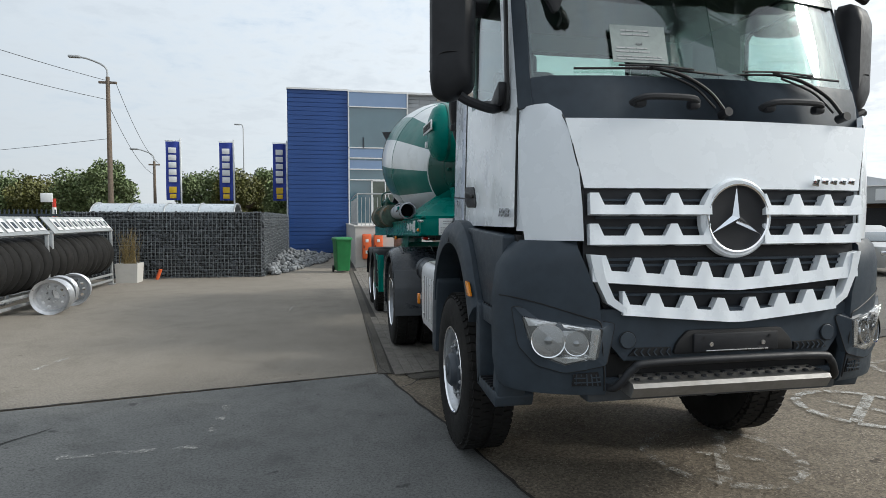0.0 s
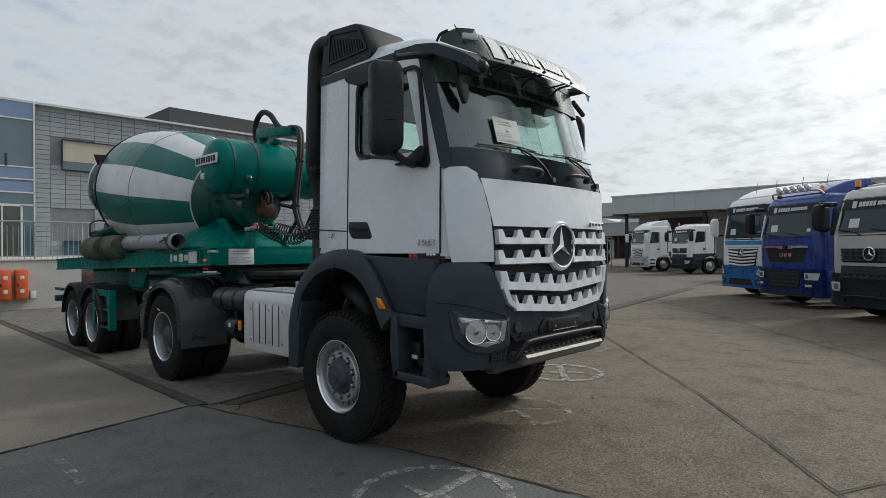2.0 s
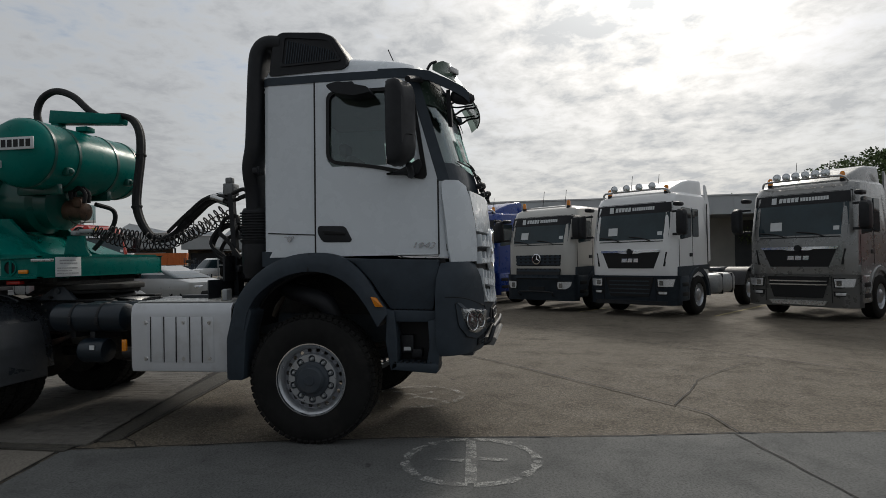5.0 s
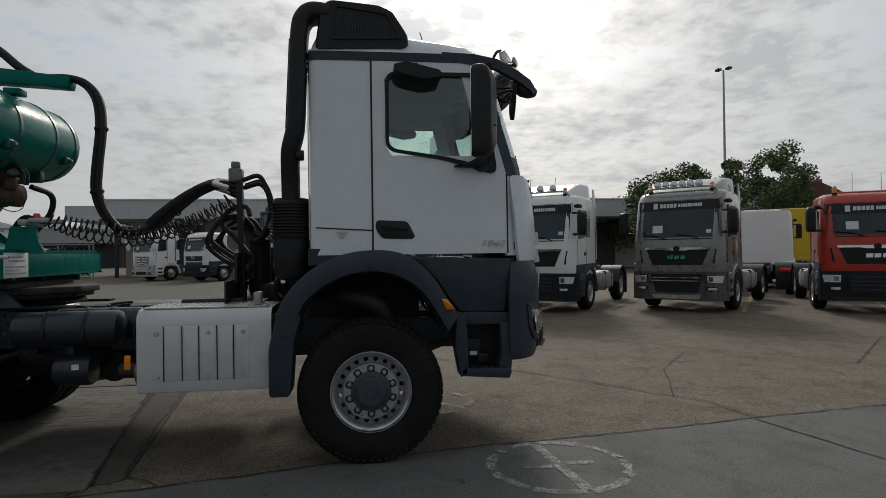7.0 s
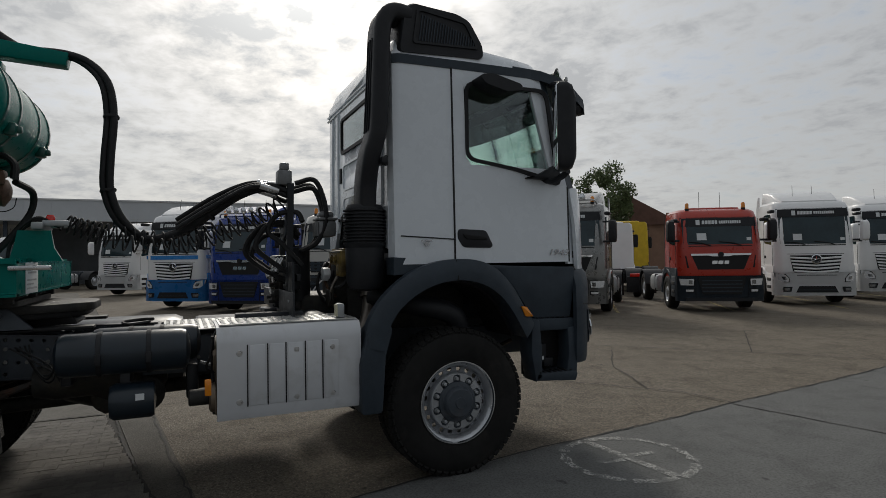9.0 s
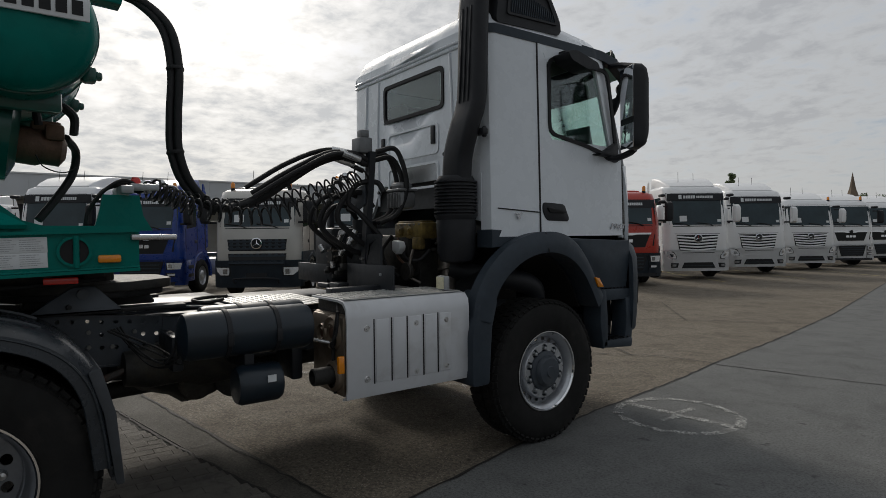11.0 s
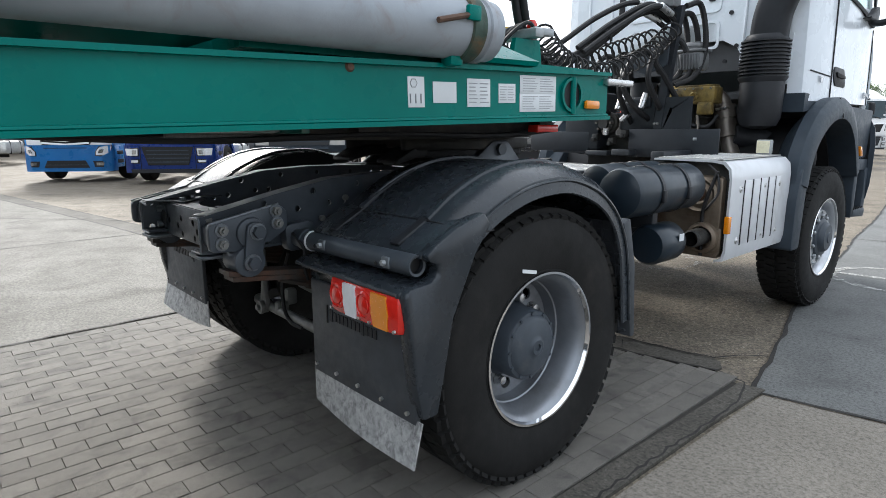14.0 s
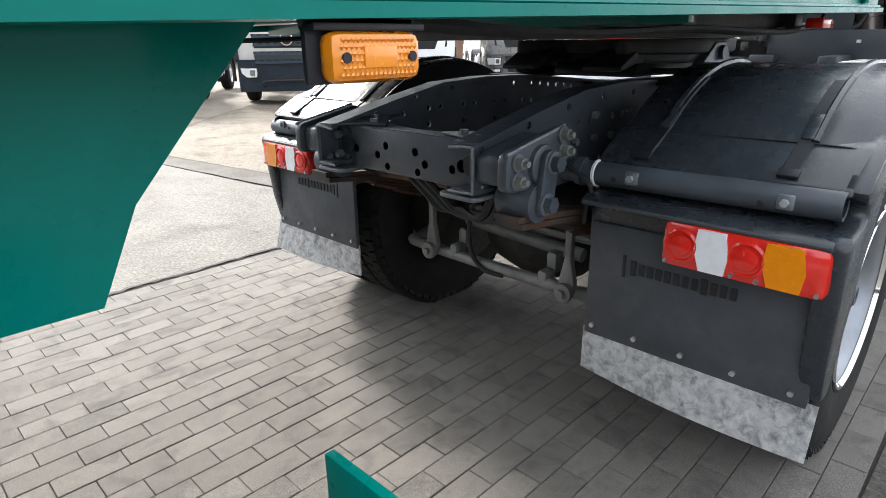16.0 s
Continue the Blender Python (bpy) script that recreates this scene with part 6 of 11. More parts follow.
# axles and springs
part("rear_axle", add_lathe(bmesh.new(), [(.09, -1.0), (.09, -.3), (.20, -.2), (.25, 0), (.20, .2), (.09, .3), (.09, 1.0)], (0, -WB, HUBZ), "x", 24), GRIME, tractor, "dirty rear axle casing")
part("front_axle", add_lathe(bmesh.new(), [(.08, -1.0), (.08, .1), (.18, .2), (.2, .35), (.08, .5), (.08, 1.0)], (0, 0, HUBZ), "x", 20), GRIME, tractor)
for s in (1, -1):
    for y0, zc, n in ((-WB, .72, 4), (0, .72, 3)):
        lf = bmesh.new()
        for k in range(n):
            L_ = .86 - .12 * k
            add_tube(lf, [Vector((s * .50, y0 + L_ * t, zc + .16 * t * t * (L_ / .86) - .026 * k)) for t in [i / 8 - 1 for i in range(17)]], .018, 6)
        part("leaf_spring", lf, LEAFS, tractor, "stacked leaf spring")
    # spring hanger and shackle at the rear
    hg = part("spring_hanger", skew(prism(rounded([(-4.605, 1.075), (-4.335, 1.128), (-4.30, 1.10), (-4.30, 1.03), (-4.38, .985), (-4.50, .965), (-4.605, .972)], .025), "x", s * .468, s * .50, .006)), FRAMEB, tractor, "cast spring hanger with shackle")
    part("hanger_block", skew(prism(rounded([(-4.585, 1.062), (-4.36, 1.105), (-4.34, 1.02), (-4.50, .98), (-4.585, .98)], .02), "x", s * .376, s * .468, .006)), FRAMEB, hg)
    part("hanger_boss", skew(lathe([(.060, -.008), (.056, .012), (.046, .016), (0, .016)], (s * .50, -4.45, 1.03), rot=Matrix.Rotation(radians(90 * s), 3, "Y"), seg=24)), FRAMEB, hg)
    part("hanger_edge", skew(tube([(s * .497, -4.60, 1.076), (s * .497, -4.47, 1.102), (s * .497, -4.335, 1.128)], .005, 6)), WORNE, hg)
    sk_ = part("shackle", skew(prism(rounded([(-4.475, 1.075), (-4.405, 1.07), (-4.43, .895), (-4.50, .89)], .03), "x", s * .515, s * .535, .005)), FRAMEB, hg)
    for y, z in ((-4.440, 1.037), (-4.466, .925)):
        part("shackle_bolt", skew(cyl((s * .53, y, z), (s * .562, y, z), .024, 6)), FRAMEB, sk_)
        part("washer", skew(cyl((s * .53, y, z), (s * .540, y, z), .032, 16)), WORNE, sk_)
    part("spring_bush", skew(lathe([(.030, -.07), (.058, -.06), (.062, 0), (.058, .06), (.030, .065)], (s * .455, -4.466, .925), "x", 22)), FRAMEB, hg)
    for y, z in ((-4.56, 1.051), (-4.562, 1.001), (-4.350, 1.103), (-4.346, 1.057)):
        part("hanger_bolt", skew(cyl((s * .50, y, z), (s * .526, y, z), .017, 6)), BARG, hg)
        part("washer", skew(cyl((s * .50, y, z), (s * .507, y, z), .025, 14)), WORNE, hg)
        part("bolt_end", skew(cyl((s * .526, y, z), (s * .540, y, z), .009, 8)), BARG, hg)
    for k, (za, zb, y0) in enumerate(((.895, .858, -4.545), (.872, .838, -4.53))):
        part("leaf_end", skew(loft([[Vector((s * (.455 + dx), y, z + dz)) for dx, dz in ((-.045, 0), (.045, 0), (.045, -.018), (-.045, -.018))] for y, z in ((y0, za), (-4.24, zb), (-3.95, zb - .065))])), LEAFS, hg)
    # drop link with an eye at its foot
    lx = s * .357 + .033
    lk = part("anti_roll_link", prism([(lx - .015, .78), (lx + .015, .78), (lx + .013, .60), (lx + .034, .50), (lx + .030, .46), (lx, .425), (lx - .030, .46), (lx - .034, .50), (lx - .013, .60)], "y", -4.035, -4.005, .006), BARG, tractor, "grey forged drop link")
    part("link_eye", lathe([(.022, .010), (.036, .012), (.040, 0), (.036, -.012), (0, -.012)], (lx, -4.047, .466), "y", 18), BARG, lk)
    part("eye_bolt", cyl((lx, -4.04, .466), (lx, -4.075, .466), .016, 6), BARG, lk)
    part("bar_clamp", boxes(((lx - s * .12, -3.985, .475), (.045, .07, .075), .014), ((lx - s * .12, -3.93, .53), (.05, .06, .09), .016)), BARG, tractor)
    part("brake_drum", lathe([(0, .46), (.20, .46), (.285, .475), (.285, .49), (.225, .50), (.225, .72), (0, .72)], (0, -WB, HUBZ), rot=Matrix.Rotation(radians(90 * s), 3, "Y"), seg=28), GRIME, tractor)
part("anti_roll_bar", tube([(-.52, -3.6, .50), (-.50, -3.93, .47), (-.40, -3.99, .46), (.46, -3.99, .46), (.56, -3.93, .47), (.58, -3.6, .50)], .026, 10), BARG, tractor, "dull grey anti-roll bar")
part("axle_strut", tube([(-.28, -3.82, .57), (.0, -3.82, .555), (.32, -3.80, .53)], .030, 10), BARG, tractor)
part("axle_strut", tube([(-.30, -3.78, .62), (.10, -3.80, .60), (.40, -3.80, .60)], .018, 8), BARG, tractor)
part("prop_shaft", cyl((0, -.4, .72), (0, -3.4, .60), .055, 14), GRIME, tractor)
for k, (x, z, r) in enumerate(((.02, .885, .013), (.045, .875, .012), (.075, .88, .012), (.0, .87, .011))):
    part("air_line", tube([(x - .05, -4.40, z + .03), (x, -4.38, z - .02), (x + .06, -4.36, z - .075), (x + .16, -4.36, z - .095 + .012 * k), (x + .26, -4.38, z - .07), (x + .32, -4.40, z + .01)], r, 6), HOSE, tractor)
for k, (y, z, x1) in enumerate(((-4.30, .905, .05), (-4.27, .882, .10), (-4.25, .862, .02))):
    part("spring_leaf", loft([[Vector((x, y + dy, z + dz - .03 * (abs(x + .1) / .5) ** 2)) for dy, dz in ((-.035, 0), (.035, 0), (.035, -.014), (-.035, -.014))] for x in (-.52 + .03 * k, -.35, -.2, -.05, x1)]), RUSTM, tractor)
part("brake_hose", tube([(-.06, -4.0, .80), (-.10, -4.02, .66), (-.09, -4.03, .52), (-.02, -4.03, .45), (.08, -4.02, .44)], .010, 6), HOSE, tractor)
# rear mudguards
FO = [(-2.96, .55), (-2.985, .75), (-3.03, .95), (-3.12, 1.10), (-3.26, 1.205), (-3.46, 1.27), (-3.66, 1.272), (-3.82, 1.238), (-3.96, 1.178), (-4.08, 1.10)]
FO = [(p.x, p.y) for p in smooth_path([Vector((y, z, 0)) for y, z in FO], 4)]
for s in (1, -1):
    rings = []
    for (y, z) in FO:
        c = Vector((y + WB, z - HUBZ))
        n = c.normalized()
        q = lambda d: (y - n.x * d, z - n.y * d)
        rings.append([Vector((s * .60, *q(.012))), Vector((s * .62, *q(0))), Vector((s * 1.14, *q(-.004))), Vector((s * 1.215, *q(.012))), Vector((s * 1.262, *q(.05))), Vector((s * 1.272, *q(.11))), Vector((s * 1.265, *q(.115))), Vector((s * 1.25, *q(.06))), Vector((s * 1.2, *q(.025))), Vector((s * .62, *q(.02)))])
    fd = part("rear_mudguard", loft(rings), MUDG, tractor, "dark grey plastic rear mudguard")
    for k in (0.72, 1.12):
        part("mudguard_rib", tube([(s * k, y, z + .004) for y, z in FO[16:]], .011, 6), MUDG, fd)
    for k in (.72, 1.10):
        sp2 = [(y, z) for y, z in FO[-9:]] + [(-4.12, 1.078), (-4.17, 1.052), (-4.20, 1.035)]
        part("mudguard_strap", loft([[Vector((s * (k + dx), y - dz * .45, z + dz)) for dx, dz in ((-.021, .001), (-.018, .006), (.018, .006), (.021, .001))] for y, z in sp2]), BLACKP, fd)
        part("strap_buckle", box((s * k, -4.035, 1.137), (.032, .10, .010), .004, Matrix.Rotation(radians(33), 3, "X")), MUDG, fd)
        part("strap_end", box((s * k, -4.195, 1.042), (.05, .03, .012), .004, Matrix.Rotation(radians(30), 3, "X")), BLACKP, fd)
    sk2 = []
    for (y, z) in FO:
        n_ = Vector((y + WB, z - HUBZ)).normalized()
        sk2.append([Vector((s * x, y - n_.x * d, z - n_.y * d)) for x, d in ((.600, .006), (.608, .006), (.608, .17), (.600, .17))])
    part("mudguard_inner", loft(sk2), BLACKP, fd)
    part("mudguard_seam", tube([(s * .60, -4.084, 1.098), (s * 1.14, -4.085, 1.102), (s * 1.222, -4.078, 1.09), (s * 1.266, -4.03, 1.07), (s * 1.277, -3.92, 1.07)], .0025, 6), BLACKF, fd)
    part("mudguard_bead", tube([(s * 1.268, y, z) for y, z in [(p[0] + (-WB - p[0]) * .085, p[1] + (HUBZ - p[1]) * .085) for p in FO]], .006, 6), MUDG, fd)
    # front flap with ribs
    part("front_spray_flap", prism(rounded([(-2.95, .46), (-2.985, .46), (-3.03, .80), (-3.09, 1.0), (-3.04, 1.02), (-2.98, .80)], .01), "x", s * .70, s * 1.262, .004), FLAPG, fd)
    rb = bmesh.new()
    for i in range(10):
        zz = .49 + .052 * i
        add_box(rb, (s * .99, -2.99 - .052 * (zz - .46) / .34 - .06 * max(0, zz - .8), zz), (.50, .014, .010))
    for i in range(9):
        add_prism(rb, [(-2.985, .47), (-3.0, .47), (-3.05, .80), (-3.105, .99), (-3.09, 1.0), (-3.03, .80)], "x", s * (.76 + .055 * i), s * (.768 + .055 * i))
    part("spray_rib", rb, FLAPG, fd, smooth=False)["kind"] = "stuff"
    # rear quarter panel: steps down to the lamp carrier
    q = [(-4.03, 1.115), (-4.085, 1.10), (-4.17, 1.052), (-4.212, 1.022), (-4.218, 1.006), (-4.17, 1.0), (-4.15, .945), (-4.20, .932), (-4.275, .925), (-4.302, .912), (-4.305, .895), (-4.24, .885), (-4.235, .76), (-4.16, .76), (-4.06, 1.0)]
    lc = part("lamp_carrier", prism(q, "x", s * .59, s * 1.245, .006), MUDG, tractor, "moulded dark rear quarter panel")
    part("carrier_lip", tube([(s * .60, -4.214, 1.016), (s * 1.235, -4.214, 1.016)], .007, 6), MUDG, lc)
    part("step_edge", tube([(s * .60, -4.303, .905), (s * 1.235, -4.303, .905)], .006, 6), FLAPG, lc)
    sk = [(-4.30, .905), (-4.262, .60), (-4.235, .48), (-4.17, .48), (-4.10, .80), (-4.0, 1.0), (-3.93, 1.09), (-3.96, 1.135), (-4.085, 1.098), (-4.17, 1.052), (-4.215, 1.02), (-4.20, .998), (-4.165, .985), (-4.165, .955), (-4.20, .935), (-4.28, .928)]
    part("mudguard_side", prism(sk, "x", s * 1.215, s * 1.277, .012), MUDG, tractor)
    ct = part("carrier_tube", lathe([(.026, .775), (.034, .777), (.036, .765), (.036, 0), (0, 0)], (s * .46, -4.222, .975), rot=Matrix.Rotation(radians(90 * s), 3, "Y") @ Matrix.Rotation(radians(-.8), 3, "Y"), seg=20, caps=False), FRAMEB, tractor, "black lamp carrier tube")
    part("tube_end", cyl((s * 1.212, -4.222, .986), (s * 1.214, -4.222, .986), .027, 16), BLACKF, ct)
    part("tube_foot", prism(rounded([(-4.28, 1.03), (-4.15, 1.04), (-4.13, .93), (-4.27, .92)], .03), "x", s * .42, s * .475, .006), FRAMEB, ct)
    part("tube_collar", cyl((s * .53, -4.222, .976), (s * .555, -4.222, .976), .043, 18), FRAMEB, ct)
    for x in (.722, 1.12):
        cl_ = part("tube_clamp", box((s * x, -4.256, .984), (.040, .014, .038), .005), WORNE, ct)
        part("clamp_bolt", cyl((s * x, -4.262, .984), (s * x, -4.276, .984), .010, 6), GALV, cl_)
        part("drill_hole", lathe([(.008, 0), (.006, .002), (0, .002)], (s * (x - .055), -4.2585, .972), rot=Matrix.Rotation(radians(90), 3, "X"), seg=10), BLACKF, ct)
    part("cable_tie", lathe([(.0375, -.006), (.041, -.004), (.041, .004), (.0375, .006)], (s * .596, -4.222, .977), "x", 18, caps=False), SCREENS, ct)
    part("lamp_cable", tube([(s * .50, -4.26, 1.0), (s * .58, -4.262, .96), (s * .60, -4.265, .93), (s * .585, -4.26, .87), (s * .57, -4.24, .82)], .007, 6), HOSE, ct)
    # tail lamp in four fields
    tl = part("tail_lamp", box((s * 1.05, -4.283, .838), (.40, .06, .132), .024), REDL, tractor, "red tail lamp with white and orange fields")
    for x, w, m_ in ((.985, .075, WHITEL), (1.155, .085, ORANGE)):
        part("lens_field", prism([(s * (x - w / 2 + .012), .783), (s * (x + w / 2), .783), (s * (x + w / 2 + .006), .835), (s * (x + w / 2 - .006), .894), (s * (x - w / 2), .894), (s * (x - w / 2 - .006), .84)], "y", -4.3165, -4.295), m_, tl)
    for x in (.905, 1.07):
        part("lens_bulge", lathe([(.048, -.006), (.047, .006), (.040, .009), (.038, .004), (.030, .003), (.028, .008), (.014, .011), (0, .012)], (s * x, -4.309, .84), rot=Matrix.Rotation(radians(90), 3, "X"), seg=22), REDL, tl)
    for x in (.868, 1.04, 1.10, 1.232):
        part("lens_screw", cyl((s * x, -4.310, .79), (s * x, -4.318, .79), .006, 8), STEEL, tl)
    # mud flap: black upper, pale lower edge
    part("mud_flap", box((s * .925, -4.235, .645), (.65, .022, .38), .006), FLAPG, tractor, "black mud flap with a pale scuffed lower edge")
    bm = bmesh.new()
    n = 16
    V = [[bm.verts.new((s * (.595 + .68 * i / n), -4.235 - (.035 * (i / n) ** 2 + .02 * math.sin(i / n * 3)) * k, .472 - .15 * k - .012 * math.sin(3.1 * i / n) * k)) for i in range(n + 1)] for k in (0, .5, 1)]
    fs = [bm.faces.new((a[i], a[i + 1], b[i + 1], b[i])) for a, b in zip(V, V[1:]) for i in range(n)]
    thicken(bm, fs, .006)
    part("mud_flap_edge", bm, mat("scuffed_pale_flap", (.40, .40, .395), .55, .15, .25, 40, .25, 90, dirt=(.045, .045, .045), dirt_amount=.52, dirt_scale=26), tractor)
    lg = bmesh.new()
    add_box(lg, (s * .72, -4.248, .715), (.008, .004, .07))
    for i in range(12):
        add_box(lg, (s * (.75 + .026 * i), -4.248, .715), (.017, .004, .034 if i not in (0, 8) else .046))
    part("flap_lettering", lg, BLACKP, tractor)["kind"] = "stuff"
    for i in range(5):
        part("flap_bolt", cyl((s * (.63 + .145 * i), -4.24, .49), (s * (.63 + .145 * i), -4.256, .49), .008, 8), STEEL, tractor)
# fifth wheel and deck
part("fifth_wheel", prism(rounded([(-.46, -2.80), (-.46, -3.22), (-.25, -3.54), (-.10, -3.30), (.10, -3.30), (.25, -3.54), (.46, -3.22), (.46, -2.80), (.2, -2.50), (-.2, -2.50)], .06), "z", 1.30, 1.36, .01), GRIME, tractor, "greasy fifth-wheel plate")
part("fifth_wheel_skirt", prism(rounded([(-.43, -2.83), (-.43, -3.20), (-.24, -3.48), (-.11, -3.26), (.11, -3.26), (.24, -3.48), (.43, -3.20), (.43, -2.83), (.2, -2.55), (-.2, -2.55)], .05), "z", 1.262, 1.302, .006), BLACKG, tractor)
for s in (1, -1):
    part("fifth_wheel_ramp", prism([(-3.28, 1.33), (-3.46, 1.315), (-3.58, 1.255), (-3.58, 1.235), (-3.44, 1.265), (-3.28, 1.27)], "x", s * .12, s * .30, .008), BLACKG, tractor)
    part("fifth_wheel_pedestal", prism(rounded([(-3.30, 1.19), (-2.82, 1.19), (-2.97, 1.345), (-3.08, 1.345)], .02), "x", s * .42, s * .47, .008), FRAMEB, tractor, "grey cast fifth-wheel pedestal")
    part("pedestal_pin", cyl((s * .40, -3.03, 1.30), (s * .49, -3.03, 1.30), .03, 14), FRAMEB, tractor)
    part("slide_rail", box((s * .40, -2.98, 1.195), (.14, 1.0, .024), .005), BLACKG, tractor)
    part("lock_arm", tube([(s * .10, -3.2, 1.23), (s * .30, -3.12, 1.22), (s * .52, -3.10, 1.235)], .014, 6), BLACKG, tractor)
part("fifth_wheel_body", prism(rounded([(-3.32, 1.20), (-2.60, 1.20), (-2.65, 1.28), (-3.27, 1.28)], .03), "x", -.20, .22, .01), BLACKG, tractor)
CHK = mat("bare_chequer_plate", (.62, .62, .61), .35, .8, .1, 12, .15, 80, dirt=(.25, .23, .2), dirt_amount=.25)


def chequer(x0, x1, y0, y1, z):
    bm = box(((x0 + x1) / 2, (y0 + y1) / 2, z - .004), (x1 - x0, y1 - y0, .008))
    nx, ny = int((x1 - x0) / .055), int((y1 - y0) / .055)
    for i in range(nx):
        for j in range(ny):
            add_box(bm, (x0 + .03 + .055 * i, y0 + .03 + .055 * j, z + .001), (.034, .011, .004), 0, Matrix.Rotation(radians(45 if (i + j) % 2 else -45), 3, "Z"))
    return bm


part("deck_plate", chequer(-.45, .40, -2.05, -1.42, 1.135), CHK, tractor, "bright chequer-plate deck behind the cab", smooth=False)
parts("deck_frame", (((-.02, -2.1, 1.10), (.9, .05, .05), .006), ((-.02, -1.4, 1.10), (.9, .05, .05), .006)), STANDB, tractor)
parts("deck_rail", (((.33, -2.45, 1.13), (.10, .7, .02), .005), ((-.33, -2.45, 1.13), (.10, .7, .02), .005)), STANDB, tractor)
part("reel", tube([(0.0, -2.2, 1.16), (.1, -2.15, 1.18), (.15, -2.28, 1.17), (.02, -2.33, 1.18), (-.03, -2.2, 1.19), (.1, -2.12, 1.2)], .013, 6), HOSE, tractor)
# silver exhaust cover box
bm = bmesh.new()
prof = [(1.06, .585), (1.115, .60), (1.128, .66), (1.13, 1.10), (1.12, 1.165), (1.085, 1.205), (1.0, 1.215), (.62, 1.215), (.62, 1.205), (1.0, 1.20), (1.07, 1.19), (1.105, 1.155), (1.115, 1.10), (1.112, .66), (1.10, .615), (1.06, .60)]
eb = part("exhaust_cover", loft([[Vector((x, y, z)) for x, z in prof] for y in (-1.71, -.745)]), ALUBOX, tractor, "silver-white ribbed exhaust cover box")
part("cover_end", prism([(1.09, .66), (1.095, 1.14), (1.06, 1.185), (.62, 1.19), (.62, .66)], "y", -1.66, -1.645), GRIME, eb)
for y in (-1.52, -1.39, -1.27, -1.14, -1.02):
    part("cover_slot", box((1.131, y, .885), (.006, .008, .41), .002), BLACKF, eb)
    part("cover_rib", box((1.129, y + .062, .885), (.010, .10, .40), .012), ALUBOX, eb)
for y in (-1.57, -1.20, -.95):
    for z in (1.035, .715):
        part("cover_bolt", lathe([(.022, 0), (.018, .006), (.010, .006), (.009, .012), (0, .012)], (1.129, y, z), "x", 14), STEEL, eb)
part("cover_top", chequer(.64, 1.06, -1.69, -.77, 1.222), CHK, eb, smooth=False)
for y, z0 in ((-1.765, .835), (-.715, .67)):
    part("side_reflector", box((1.15, y, z0), (.03, .04, .105 if y < -1 else .07), .006), ORANGE, tractor, "orange side reflector lamp")
ex = part("silencer", box((.83, -1.22, .86), (.50, .94, .52), .035), SILENCER, tractor, "heat-browned box silencer behind the cover")
part("silencer_face", box((.855, -1.695, .86), (.45, .03, .50), .014), SILENCER, ex)
for x_, z_, r_ in ((.94, 1.0, .115), (.80, .98, .07)):
    part("stamped_ring", lathe([(r_ * .35, -.006), (r_ * .5, -.018), (r_ * .72, -.004), (r_ * .88, -.020), (r_, 0)], (x_, -1.71, z_), "y", 28, caps=False), SILENCER, ex)
    part("ring_centre", lathe([(0, -.012), (r_ * .3, -.012), (r_ * .38, 0)], (x_, -1.71, z_), "y", 20), RUSTM, ex)
part("heat_shield", box((1.05, -1.715, .72), (.09, .012, .16), .006), SILENCER, ex)
part("sensor", cyl((.90, -1.71, .93), (.84, -1.80, .955), .011, 8), STEEL, ex)
part("sensor_lead", tube([(.98, -1.72, .90), (1.03, -1.77, .94), (1.07, -1.75, 1.02), (1.05, -1.73, 1.13), (.98, -1.70, 1.185)], .008, 6), HOSE, ex)
part("outlet_collar", lathe([(.075, -.02), (.095, -.01), (.10, .02), (.075, .02)], (.985, -1.735, .735), "y", 24, caps=False), SILENCER, ex)
part("tail_pipe", lathe([(.045, 0), (.054, .008), (.054, .15), (.042, .15), (.042, .02)], (.985, -1.88, .745), "y", 20, caps=False), GRIME, ex)
part("silencer_stay", tube([(.98, -1.72, .62), (.98, -1.73, .9), (1.05, -1.73, 1.15)], .012, 6), HOSE, ex)
# air tanks behind the box
for x, z, ya, yb, r in ((.93, 1.068, -2.61, -1.89, .135), (.68, 1.08, -2.45, -1.82, .125)):
    at_ = part("air_tank", lathe([(0, ya - .03), (r * .6, ya - .022), (r * .93, ya), (r, ya + .03), (r, yb - .03), (r * .93, yb), (r * .6, yb + .022), (0, yb + .03)], (x, 0, z), "y", 32), TANKB, tractor, "dark cylindrical air tank")
    for y in (ya + .22, yb - .22):
        part("tank_strap", lathe([(r + .004, -.014), (r + .006, -.012), (r + .006, .012), (r + .004, .014)], (x, y, z), "y", 32, caps=False), BLACKP, at_)
        part("tank_clamp", box((x + r + .004, y, z - .02), (.02, .035, .07), .006), BLACKP, at_)
ad = part("air_dryer", lathe([(0, -2.34), (.10, -2.335), (.115, -2.31), (.115, -2.10), (.105, -2.08), (0, -2.07)], (.95, 0, .76), "y", 28), TANKB, tractor, "dark cylinder slung under the air tanks")
part("dryer_label", box((1.067, -2.16, .80), (.004, .05, .04)), SCREENS, ad)
parts("bracket", (((.70, -2.25, .90), (.5, .06, .12), .01), ((.6, -2.6, .95), (.35, .06, .2), .01), ((.55, -1.85, .80), (.3, .08, .25), .02)), STANDB, tractor)
for i in range(5):
    part("air_line", tube([(.50 + .03 * i, -2.85 - .02 * i, 1.10), (.66 + .02 * i, -2.80 + .03 * i, 1.0 - .05 * (i % 3)), (.84 + .02 * i, -2.69 + .02 * i, .92 + .03 * (i % 2)), (.9, -2.63, 1.04)], .006, 6), HOSE, tractor)
